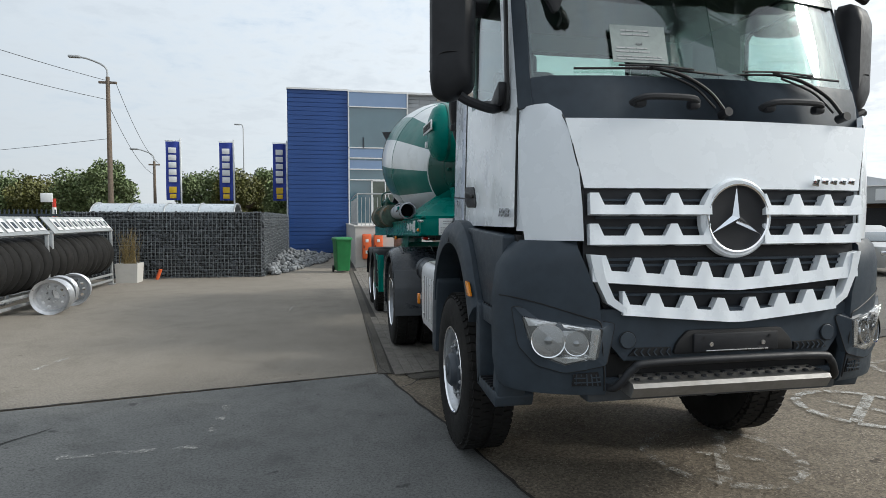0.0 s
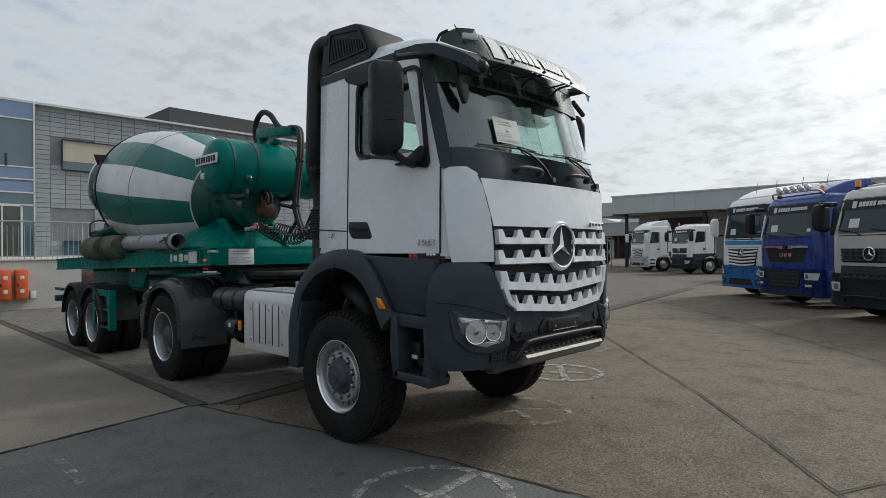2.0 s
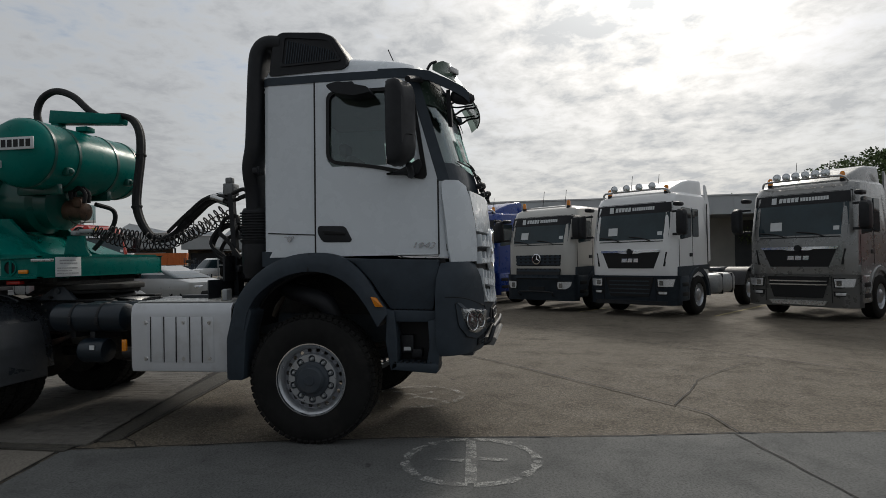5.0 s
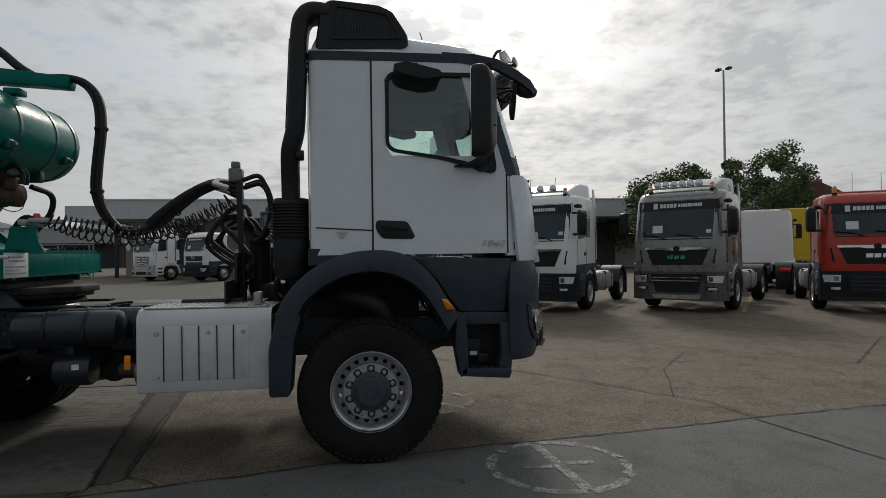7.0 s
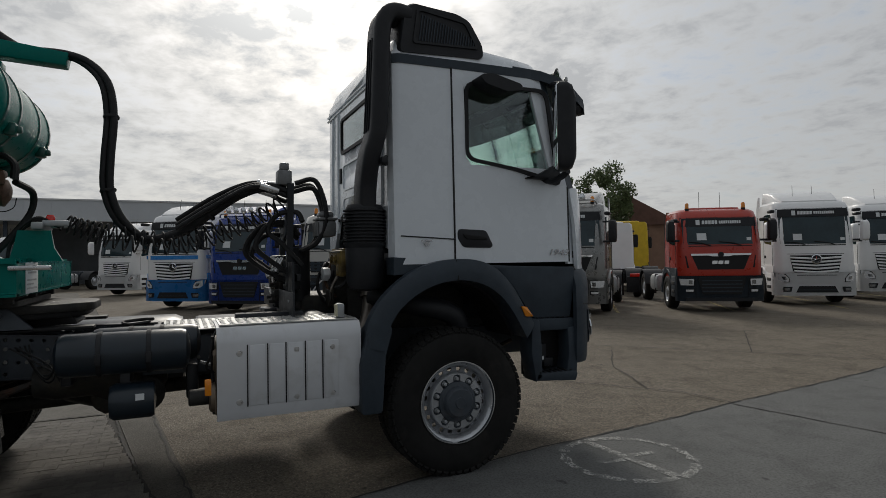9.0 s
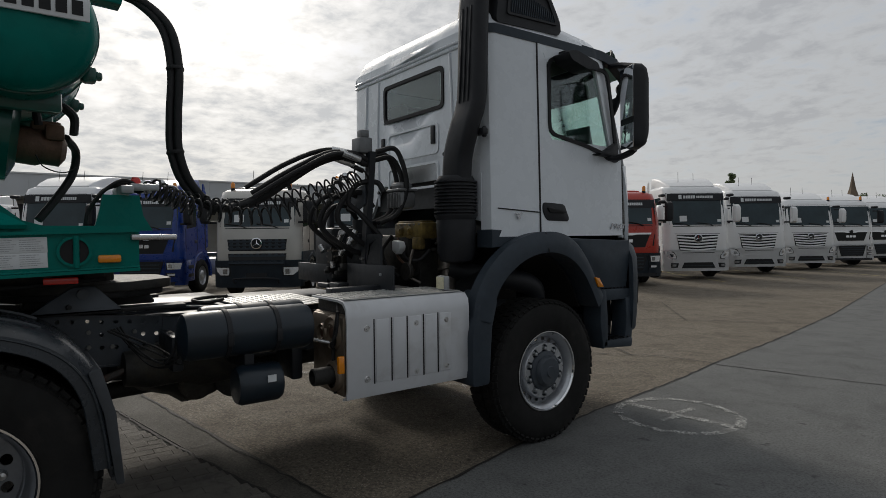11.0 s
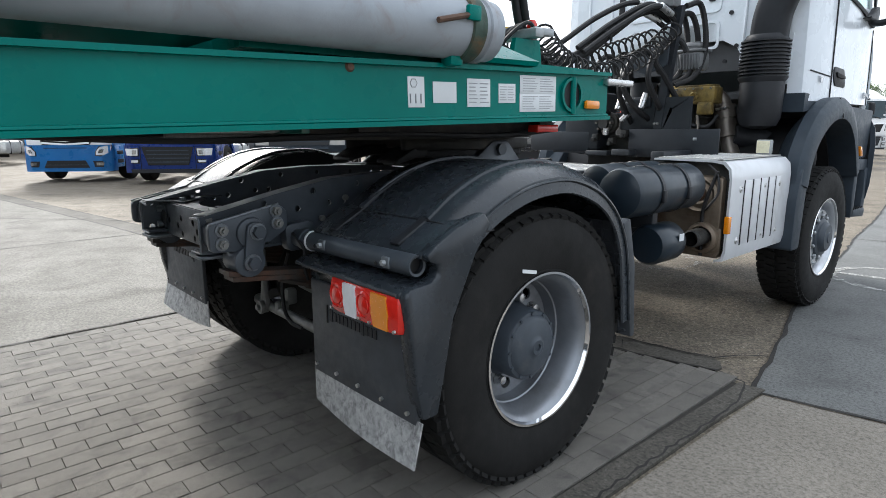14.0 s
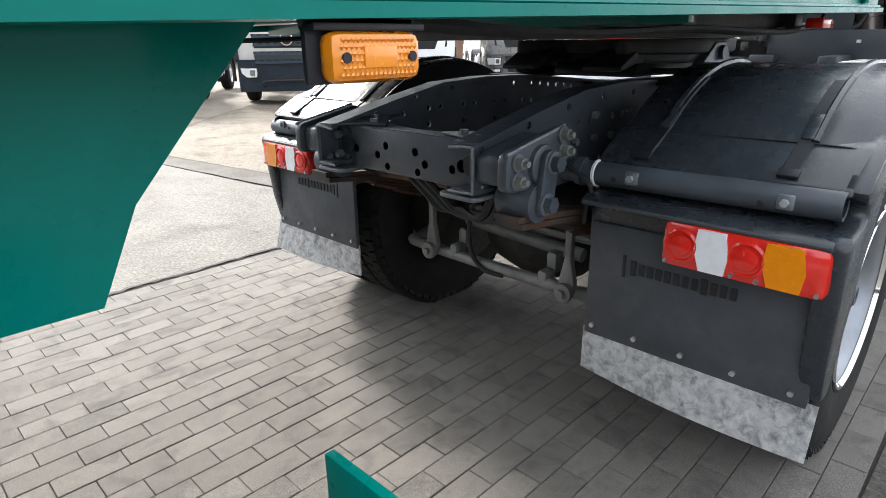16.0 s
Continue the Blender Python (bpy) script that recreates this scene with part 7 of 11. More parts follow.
part("gear_casing", lathe([(0, -2.85), (.10, -2.83), (.13, -2.7), (.12, -2.5), (.16, -2.4), (.15, -2.2), (0, -2.18)], (.45, 0, .84), "y", 18), GRIME, tractor)
tcs = part("transfer_case", loft([[Vector((x, y, z)) for x, z in rounded([(-.30 * k, .98), (.36 * k, .98), (.40 * k, .80 - .1 * k), (.34 * k, zb_ + .06), (.10, zb_), (-.22 * k, zb_ + .04), (-.32 * k, .72)], .05, 3)] for y, k, zb_ in ((-2.02, .6, .70), (-2.10, .9, .58), (-2.22, 1.0, .56), (-2.28, .92, .52), (-2.44, .98, .50), (-2.52, .85, .56), (-2.70, .8, .62), (-2.78, .5, .70))]), GRIME, tractor, "oily transfer case under the chassis")
for y_, r_ in ((-2.16, .13), (-2.40, .11)):
    part("case_cover", lathe([(r_, -.02), (r_, .02), (r_ * .7, .035), (0, .035)], (.36, y_, .68), "x", 20), GRIME, tcs)
    for k in range(6):
        part("cover_bolt", cyl((.375, y_ + r_ * .85 * math.cos(k), .68 + r_ * .85 * math.sin(k)), (.392, y_ + r_ * .85 * math.cos(k), .68 + r_ * .85 * math.sin(k)), .009, 6), GRIME, tcs)
# assumed masses on the hidden side, added to block light under the chassis
part("battery_box", box((-.78, -1.35, .86), (.62, .9, .50), .03), STANDB, tractor, "black box added on the far side to darken the space under the chassis")
part("fuel_tank", box((-.82, -2.35, .84), (.62, .95, .60), .10), TANKB, tractor, "dark assumed tank added on the far side to darken the space under the chassis")
# engine and gear behind the cab
eng = part("engine_block", boxes(((0, -.1, 1.15), (.75, 1.1, .7), .04), ((.1, -.62, 1.45), (.5, .25, .35), .04), ((-.1, -.8, 1.2), (.6, .4, .3), .03)), GRIME, tractor, "oily engine under the cab")
vc_ = part("valve_cover", boxes(((.34, -.66, 1.655), (.40, .16, .13), .018), ((.34, -.66, 1.725), (.36, .12, .02), .006), ((.47, -.72, 1.555), (.12, .06, .10), .016)), YELLOWM, eng, "yellow-brown engine casting")
for x in (.25, .38):
    part("casting_boss", lathe([(.034, -.012), (.034, .010), (.022, .014), (.018, .0), (0, .0)], (x, -.742, 1.65), rot=Matrix.Rotation(radians(90), 3, "X"), seg=16), YELLOWM, vc_)
for i in range(6):
    part("cover_bolt", cyl((.17 + .068 * i, -.735, 1.705), (.17 + .068 * i, -.750, 1.705), .008, 6), BARG, vc_)
for k, pts in enumerate((((.20, -.74, 1.60), (.26, -.80, 1.48), (.36, -.80, 1.40), (.46, -.76, 1.34)), ((.30, -.74, 1.55), (.38, -.79, 1.44), (.50, -.74, 1.42), (.54, -.66, 1.50)), ((.42, -.74, 1.50), (.46, -.80, 1.40), (.44, -.80, 1.30), (.52, -.74, 1.24)), ((.10, -.74, 1.62), (.08, -.82, 1.50), (.16, -.84, 1.38), (.30, -.80, 1.28)))):
    part("engine_pipe", tube(pts, .012 + .003 * (k % 2), 8), (RUSTM, HOSE, GRIMEM, HOSE)[k], eng)
part("pulley", lathe([(.07, -.02), (.075, -.01), (.06, .0), (.075, .01), (.07, .02), (0, .02)], (.42, -.80, 1.33), rot=Matrix.Rotation(radians(90), 3, "X"), seg=20), GRIME, eng)
part("expansion_tank", prism(rounded([(.26, 1.49), (.33, 1.46), (.38, 1.52), (.36, 1.57), (.26, 1.58)], .02), "y", -.84, -.78, .006), SCREENS, eng, "pale plastic expansion tank")
part("exhaust_bend", tube([(.32, -.40, 1.68), (.42, -.44, 1.66), (.50, -.465, 1.58), (.545, -.485, 1.42), (.585, -.51, 1.28), (.63, -.54, 1.18), (.67, -.6, 1.06)], .062, 18), GRIMEM, tractor, "heat-stained exhaust pipe")
es_ = part("exhaust_sleeve", tube([(.505, -.468, 1.56), (.53, -.478, 1.47), (.56, -.495, 1.34)], .078, 20, 6), GRIMEM, tractor)
for a, b in (((.500, -.466, 1.575), (.508, -.469, 1.545)), ((.524, -.476, 1.495), (.529, -.478, 1.475)), ((.558, -.493, 1.352), (.567, -.498, 1.325))):
    part("pipe_clamp", cyl(a, b, .086, 22), GRIMEM, es_)
part("clamp_screw", cyl((.48, -.56, 1.55), (.56, -.56, 1.56), .010, 8), STEEL, es_)
part("exhaust_front", tube([(.60, -.5, 1.35), (.85, -.25, 1.28), (.95, .05, 1.20), (.9, .15, 1.0)], .085, 14), BLACKP, tractor)
part("work_lamp", boxes(((.98, -.86, 1.275), (.10, .05, .10), .012), ((.98, -.84, 1.2), (.03, .03, .07), .004)), GALV, tractor, "small square work lamp")
part("work_lamp_lens", box((.98, -.888, 1.275), (.085, .006, .085), .004), mat("pale_yellow_lens", (.70, .66, .48), .3, 0, .1, 40), tractor)
DULLA = mat("dull_cast_aluminium", (.20, .205, .21), .5, .5, .2, 12, dirt=(.08, .075, .07), dirt_amount=.4)
rk = part("hose_stand", loft([[Vector((x + dx, -1.11 + dy, z)) for dx, dy in ((-.032, -.025), (.032, -.025), (.032, .025), (-.032, .025))] for x, z in ((.29, 1.20), (.31, 1.45), (.355, 1.85), (.41, 2.26))]), STANDB, tractor, "black upright hose stand behind the cab")
part("stand_post", boxes(((-.42, -1.05, 1.62), (.05, .05, .85), .006), ((0, -1.05, 1.5), (.85, .04, .06), .006)), STANDB, rk)
part("stand_plate", prism([(.06, 1.84), (.10, 1.96), (.37, 2.02), (.36, 1.86), (.20, 1.80)], "y", -1.145, -1.133, .002), FRAMEB, rk, "grey steel bracket plate")
for x, z in ((.13, 1.92), (.21, 1.86), (.30, 1.96), (.29, 1.44), (.315, 1.44), (.285, 1.38), (.31, 1.38)):
    part("stand_bolt", cyl((x, -1.13, z), (x, -1.155, z), .009, 8), BARG, rk)
part("stand_box_plate", add_frame(bmesh.new(), [(.34, 1.38), (.56, 1.38), (.56, 1.63), (.34, 1.63)], rounded([(.40, 1.53), (.48, 1.53), (.48, 1.60), (.40, 1.60)], .03), "y", -1.13, -1.11), STANDB, rk)
part("pump_housing", boxes(((.12, -1.06, 1.50), (.30, .10, .22), .02), ((.16, -1.12, 1.60), (.16, .05, .08), .015)), STANDB, rk)
vb_ = part("valve_block", lathe([(.05, -.06), (.085, -.05), (.085, -.02), (.07, -.01), (.07, .02), (.045, .03), (.045, .06), (0, .06)], (-.12, -1.15, 1.45), rot=Matrix.Rotation(radians(90), 3, "X"), seg=14), GRIME, rk)
for k in range(8):
    a = radians(45 * k)
    part("valve_bolt", cyl((-.12 + .066 * math.cos(a), -1.17, 1.45 + .066 * math.sin(a)), (-.12 + .066 * math.cos(a), -1.205, 1.45 + .066 * math.sin(a)), .011, 6), GRIMEM, vb_)
for x, z, d in ((-.28, 1.49, -1), (.04, 1.47, 1), (-.10, 1.36, 0), (.02, 1.60, 1)):
    part("hose_ferrule", cyl((x, -1.19, z), (x + .05 * d + .01, -1.20, z + .05), .024, 12), STEEL, vb_)
for x, z in ((-.20, 1.34), (-.05, 1.31), (.06, 1.37)):
    part("fitting", boxes(((x, -1.17, z), (.05, .06, .05), .008), ((x, -1.20, z - .02), (.03, .05, .03), .006)), GRIME, vb_)
part("stand_box", boxes(((.34, -1.15, 2.31), (.14, .11, .12), .012), ((.36, -1.15, 2.40), (.07, .07, .06), .01)), DULLA, rk)
part("stand_base", box((.44, -1.155, 1.295), (.70, .014, .21), .004), STANDB, rk)
part("stand_base", box((-.585, -1.155, 1.30), (.61, .014, .16), .004), STANDB, rk)
part("base_tray", boxes(((0, -1.02, 1.215), (1.3, .26, .02), .004), ((.10, -1.24, 1.225), (.16, .10, .05), .01), ((-.12, -1.25, 1.215), (.20, .07, .04), .01)), STANDB, rk)
part("base_latch", box((.62, -1.166, 1.33), (.025, .012, .02), .003), GALV, rk)
part("catwalk_side", box((.55, -1.30, 1.20), (.10, .5, .10), .01), STANDB, rk)
part("air_filter_box", boxes(((.40, -.83, 1.90), (.19, .15, .14), .03), ((.40, -.83, 1.975), (.21, .165, .022), .008), ((.40, -.83, 2.01), (.15, .12, .06), .028)), DULLA, tractor, "ribbed grey filter box behind the cab")
for i in range(8):
    part("filter_fin", box((.32 + .023 * i, -.909, 1.895), (.007, .012, .115)), DULLA, tractor)
part("hydraulic_tank", box((-.36, -1.02, 1.46), (.34, .28, .46), .03), STANDB, tractor, "black hydraulic tank behind the cab")
part("hydraulic_filter", cyl((.10, -1.0, 1.3), (.10, -1.0, 1.75), .10, 20), BLACKP, tractor)
for x0, y0, r0, z0, tw in ((.30, -1.22, .17, 1.78, .3), (.22, -1.26, .20, 1.74, -.2), (.05, -1.24, .16, 1.70, .5), (-.12, -1.22, .19, 1.76, .1), (.40, -1.16, .13, 1.90, -.4)):
    part("hydraulic_hose", tube([(x0, -1.02, z0 - .30), (x0 + tw * .1, y0 - .02, z0 - r0 * .9), (x0 + tw * .15, y0 - r0 * .9, z0 - .02), (x0 + tw * .1, y0 - r0 * .35, z0 + r0 * .85), (x0, y0 + .10, z0 + r0), (x0 - tw * .1, -1.02, z0 + r0 * .4)], .021, 8), HOSE, tractor, "black hydraulic hose loop")
for x0, dz in ((.38, 0), (.44, .06), (.30, .03)):
    part("hydraulic_hose", tube([(x0, -1.08, 2.20 + dz), (x0 + .03, -.92, 2.22 + dz), (x0 + .05, -.84, 2.02), (x0 + .02, -.90, 1.80), (x0 - .08, -1.0, 1.72)], .020, 8), HOSE, tractor, "black hydraulic hose loop")
for s in (1, -1):
    part("hose_end", cyl((s * .1 + .1, -1.2, 1.55), (s * .1 + .1, -1.14, 1.66), .022, 10), STEEL, tractor)

# ---- concrete mixer trailer ----
trailer = thing("mixer_trailer", (0, -6, 0), 0, "green concrete mixer semi-trailer with a white and green striped drum", "trailer")


def tpart(name, bm, material, parent=None, label="", smooth=True):
    """A part of the trailer given in yard coordinates."""
    bmesh.ops.translate(bm, vec=(0, 6, 0), verts=bm.verts)
    return part(name, bm, material, parent or trailer, label, smooth)


def bz(y, z):
    return z + 0.026 * (y + 2.82)


for s in (1, -1):
    ya, yb = -2.82, -9.6
    bmw = tpart("beam", prism([(ya, bz(ya, 1.45)), (ya, bz(ya, 1.66)), (yb, bz(yb, 1.66)), (yb, bz(yb, 1.45))], "x", s * .955, s * .967), GREEN, None, "green painted steel chassis beam")
    for zz in (1.655, 1.455):
        tpart("beam_flange", prism([(ya, bz(ya, zz - .008)), (ya, bz(ya, zz + .008)), (yb, bz(yb, zz + .008)), (yb, bz(yb, zz - .008))], "x", s * .90, s * .99), GREEN, bmw)
    tpart("weld_bead", tube([(s * .972, ya, bz(ya, 1.468)), (s * .972, yb, bz(yb, 1.468))], .007, 6, 2), GREEN, bmw)
tpart("front_beam", boxes(((0, -2.83, 1.555), (1.93, .014, .21), .003), ((0, -2.86, 1.655), (1.93, .08, .014)), ((0, -2.86, 1.455), (1.93, .08, .014))), GREEN, None, "green front cross beam")
tpart("coupler_plate", prism(rounded([(-.60, -2.9), (.60, -2.9), (.60, -4.4), (-.60, -4.4)], .08), "z", 1.362, 1.40), GRIME, None, "greasy black coupler plate")
for x_ in (.66, -.66, .0):
    tpart("coupler_skid", box((x_, -3.65, 1.42), (.05, 1.5, .07), .008), GRIME)
for y_ in (-3.0, -4.05):
    tpart("kingpin_frame", box((0, y_, 1.42), (1.5, .10, .07), .01), GRIME)
for k, x_ in enumerate((.78, .70, -.74)):
    tpart("brake_line", tube([(x_, -2.95, 1.40), (x_ + .02, -3.4, 1.375), (x_ - .03, -4.0, 1.385), (x_, -4.7, 1.37), (x_ - .05, -5.3, 1.40)], .010, 6), HOSE)
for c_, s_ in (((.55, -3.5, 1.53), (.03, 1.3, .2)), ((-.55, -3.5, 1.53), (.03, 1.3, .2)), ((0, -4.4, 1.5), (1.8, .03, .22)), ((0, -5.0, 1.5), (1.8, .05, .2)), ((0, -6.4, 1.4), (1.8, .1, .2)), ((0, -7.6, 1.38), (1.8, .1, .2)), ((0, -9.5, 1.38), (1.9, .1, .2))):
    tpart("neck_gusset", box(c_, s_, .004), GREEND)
# round lifting eye in the beam
ey = tpart("lifting_eye", lathe([(.062, -.01), (.075, -.01), (.075, .012), (.062, .012)], (.968, -3.108, 1.552), "x", 28, caps=False), GREEN)
tpart("eye_hole", lathe([(.062, 0), (.062, .003), (0, .003)], (.967, -3.108, 1.552), "x", 24), BLACKF, ey)
tpart("eye_pin", cyl((.975, -3.10, 1.47), (.975, -3.10, 1.63), .014, 10), GREEN, ey)
tpart("front_reflector", box((.978, -2.957, 1.512), (.024, .105, .04), .014), ORANGE, None, "small orange reflector lamp")
tpart("red_plate", box((.86, -3.16, 1.405), (.06, .15, .035), .006), REDL)
# data plates
rp = random.Random(5)
for y0, w, h, kind in ((-4.0, .075, .105, "db"), (-3.865, .115, .075, "blank"), (-3.69, .125, .105, "print"), (-3.53, .10, .075, "print"), (-3.335, .235, .075, "print"), (-3.335, .235, .075, "print2")):
    zc = bz(y0, 1.562) + (.036 if kind == "print" and w > .2 else -.036 if kind == "print2" else 0)
    m = basis((.9685, y0, zc), (0, 1, .026), (0, -.026, 1))
    b_ = bmesh.new()
    merge(b_, box((0, 0, 0), (w, h, .003), .001), m)
    bmesh.ops.translate(b_, vec=(0, 6, 0), verts=b_.verts)
    pl = part("data_plate", b_, SCREENS, trailer, "small pale data plate on the green beam")
    if kind == "db":
        text_obj("plate_text", "111", .048, Matrix.Translation((0, 6, 0)) @ m @ Matrix.Translation((-.004, -.024, .002)), STICKD, pl, .0008)
        o = bmesh.new()
        merge(o, lathe([(.014, 0), (.017, 0), (.017, .002), (.014, .002)], (-.012, .03, .001), "z", 6, caps=False), m)
        tpart("plate_mark", o, STICKD, pl)
    elif kind != "blank":
        o = bmesh.new()
        bar_sign(o, m @ Matrix.Translation((-w * .22, 0, .001)), w * .42, h * .8, 6, rp, .5)
        bar_sign(o, m @ Matrix.Translation((w * .24, 0, .001)), w * .42, h * .8, 6, rp, .5)
        tpart("plate_print", o, PRINTG, pl, smooth=False)["kind"] = "stuff"
tpart("spot_of_rust", lathe([(.018, 0), (.012, .006), (0, .007)], (.968, -4.27, 1.60), "x", 10), RUSTM)
# large white data plate on the front beam
m = basis((.575, -2.8185, 1.553), (-1, 0, 0), (0, 0, 1))
b_ = bmesh.new()
merge(b_, box((0, 0, 0), (.34, .20, .004), .001), m)
bp = tpart("data_plate", b_, SCREENS, None, "large white data plate on the nose beam")
o = bmesh.new()
bar_sign(o, m @ Matrix.Translation((0, .05, .002)), .24, .06, 2, rp)
bar_sign(o, m @ Matrix.Translation((0, -.04, .002)), .30, .08, 3, rp)
tpart("plate_print", o, PRINTG, bp, smooth=False)["kind"] = "stuff"
# side marker lamp on its bracket
sm = tpart("side_marker_lamp", box((.972, -5.385, 1.342), (.028, .125, .052), .014), ORANGE, None, "large orange side marker lamp under the beam")
pz = bmesh.new()
for i in range(17):
    for j in range(6):
        y_, z_ = -5.385 + (i - 8) * .0062 + (.0031 if j % 2 else 0), 1.342 + (j - 2.5) * .0070
        if abs(y_ + 5.385) < .05:
            q = [pz.verts.new((.9862, y_ + dy, z_ + dz)) for dy, dz in ((-.0031, 0), (0, -.0035), (.0031, 0), (0, .0035))]
            tip_ = pz.verts.new((.9885, y_, z_))
            for k in range(4):
                pz.faces.new((q[k], q[(k + 1) % 4], tip_))
tpart("lens_prism", pz, ORANGE, sm, smooth=False)["kind"] = "stuff"
tpart("lens_bar", box((.987, -5.385, 1.342), (.004, .045, .022), .002), ORANGE, sm)
tpart("marker_bracket", boxes(((.955, -5.385, 1.392), (.01, .15, .055), .004), ((.955, -5.385, 1.35), (.01, .15, .07), .01), ((.963, -5.385, 1.372), (.028, .15, .008), .002)), BLACKP, sm)
for dy in (-.045, .045):
    tpart("marker_screw", cyl((.98, -5.385 + dy, 1.342), (.989, -5.385 + dy, 1.342), .0055, 12), BLACKP, sm)
    tpart("bracket_bolt", cyl((.955, -5.385 + dy, 1.40), (.968, -5.385 + dy, 1.40), .008, 8), GALV, sm)
tpart("marker_cable", tube([(.955, -5.47, 1.40), (.955, -5.455, 1.37), (.955, -5.43, 1.345), (.95, -5.40, 1.325)], .004, 6), HOSE, sm)
# transverse leg plate and side ladder
for s in (1, -1):
    tpart("leg_plate", prism([(-5.36, 1.42), (-5.577, 1.176), (-5.633, 1.06), (-6.25, 1.06), (-6.25, 1.42)], "x", s * .738, s * .75), GREEN, None, "green side plate under the beam")
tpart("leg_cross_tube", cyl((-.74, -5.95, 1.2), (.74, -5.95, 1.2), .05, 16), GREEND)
ld = tpart("side_ladder", boxes(((1.235, -5.645, .745), (.010, .10, .61), .003), ((1.195, -5.595, .745), (.09, .010, .61), .003)), GREEN, None, "green welded side ladder frame")
tpart("ladder_rail", boxes(((1.229, -6.02, .995), (.010, .66, .10), .003), ((1.205, -6.02, .95), (.05, .66, .010), .003)), GREEN, ld)
tpart("ladder_post", boxes(((1.235, -6.36, .745), (.010, .10, .61), .003), ((1.195, -6.41, .745), (.09, .010, .61), .003)), GREEN, ld)
for z in (.74, .47):
    tpart("ladder_rung", box((1.19, -6.0, z), (.09, .72, .025), .006), GREEN, ld)
for y in (-5.66, -6.36):
    tpart("ladder_stay", box((1.10, y, .80), (.26, .06, .05), .006), GREEND, ld)
tpart("ladder_bolt", cyl((1.24, -5.67, .985), (1.25, -5.67, .985), .014, 10), GREEN, ld)
rch = random.Random(8)
chp = bmesh.new()
for i in range(70):
    y_ = -5.60 - abs(rch.gauss(0, .16))
    edge = rch.random() < .7
    c_ = Vector((1.2440 if y_ > -5.72 else 1.2348, y_, (1.045 if y_ > -5.695 else 1.040) - (abs(rch.gauss(0, .006)) if edge else rch.uniform(.02, .4))))
    r_ = rch.uniform(.0004, .0017)
    vs_ = [chp.verts.new(c_ + Vector((0, math.cos(a_) * r_ * rch.uniform(.7, 1.8), math.sin(a_) * r_ * rch.uniform(.5, 1.1)))) for a_ in [2 * math.pi * k / 7 for k in range(7)]]
    chp.faces.new(vs_)
tpart("paint_chips", chp, GALV, ld, smooth=False)["kind"] = "stuff"
tpart("end_plate", prism(rounded([(-5.60, 1.05), (-5.70, 1.046), (-5.725, 1.02), (-5.725, .80), (-5.60, .80)], .018, 5), "x", 1.2395, 1.2435), GREEN, ld)
tpart("weld_bead", tube([(1.2405, -5.727, .93), (1.2405, -5.726, 1.015), (1.2405, -5.712, 1.042), (1.2405, -5.68, 1.049), (1.2405, -5.61, 1.051)], .0014, 5), GREEN, ld)
# wheels
for s in (1, -1):
    for y in (-6.49, -7.53):
        w = rear_wheel(trailer, s * 1.24, y + 6, s, .50, "trailer_wheel")
        arc = [(y + .60 * math.sin(a), .50 + .60 * math.cos(a)) for a in [radians(-85 + 17 * k) for k in range(11)]]
        rings = [[Vector((s * .72, *p)), Vector((s * 1.255, *p)), Vector((s * 1.265, p[0] + (y - p[0]) * .08, p[1] + (.5 - p[1]) * .08)), Vector((s * .72, p[0] + (y - p[0]) * .03, p[1] + (.5 - p[1]) * .03))] for p in arc]
        tpart("trailer_mudguard", loft(rings), BLACKP, None, "black trailer mudguard")
tpart("trailer_axle", boxes(((0, -6.49, .5), (1.9, .14, .14), .03), ((0, -7.53, .5), (1.9, .14, .14), .03), ((.5, -7, .85), (.1, 1.9, .3), .02), ((-.5, -7, .85), (.1, 1.9, .3), .02)), FRAMEB)
tpart("rear_bumper", boxes(((0, -9.0, .75), (2.3, .1, .12), .02), ((1.2, -8.45, .95), (.06, .4, .05), .01)), GREEND)
# drum
A0, A1 = Vector((0, -3.95, 2.34)), Vector((0, -9.45, 3.02))
ax = (A1 - A0).normalized()
R = ax.to_track_quat("Z", "Y").to_matrix()
SEG = 56
UX = Vector((1, 0, 0))
UZ = UX.cross(ax).normalized() * (1 if UX.cross(ax).z > 0 else -1)
stations = [(-.06, .30), (.05, .50), (.13, .645), (.15, .67), (.8, .845), (1.44, 1.005), (1.50, 1.02), (1.56, 1.028), (2.2, 1.065), (2.9, 1.05), (3.0, 1.03), (3.6, .86), (4.4, .60), (4.6, .58)]
bm = bmesh.new()
rings = [[bm.verts.new(A0 + ax * h + r * (UX * math.cos(a) + UZ * math.sin(a))) for a in [radians(48) + 2 * math.pi * i / SEG for i in range(SEG)]] for h, r in stations]
for k, (a, b) in enumerate(zip(rings, rings[1:])):
    for i in range(SEG):
        f = bm.faces.new((a[i], a[(i + 1) % SEG], b[(i + 1) % SEG], b[i]))
        f.material_index = 2 if k < 3 or k > 9 else 1 if (i // 4) % 2 == 0 else 0
bm.faces.new(rings[-1])
bm.faces.new(rings[0])
drum = tpart("drum", bm, [DRUMG, DRUMW, GREEND], None, "large mixing drum with white and green stripes")
for h, r in ((.14, .668), (1.50, 1.02)):
    o = lathe([(r - .01, 0), (r + .005, .004), (r + .005, .012), (r - .01, .016)], A0 + ax * h, rot=R, seg=SEG, caps=False)
    tpart("drum_seam", o, DRUMW if h < 1 else DRUMG, drum)
tpart("drum_band", lathe([(1.0, 0), (1.045, 0), (1.045, .06), (1.0, .06)], A0 + ax * 3.0, rot=R, seg=SEG, caps=False), BLACKP, drum, "dark running ring round the drum")
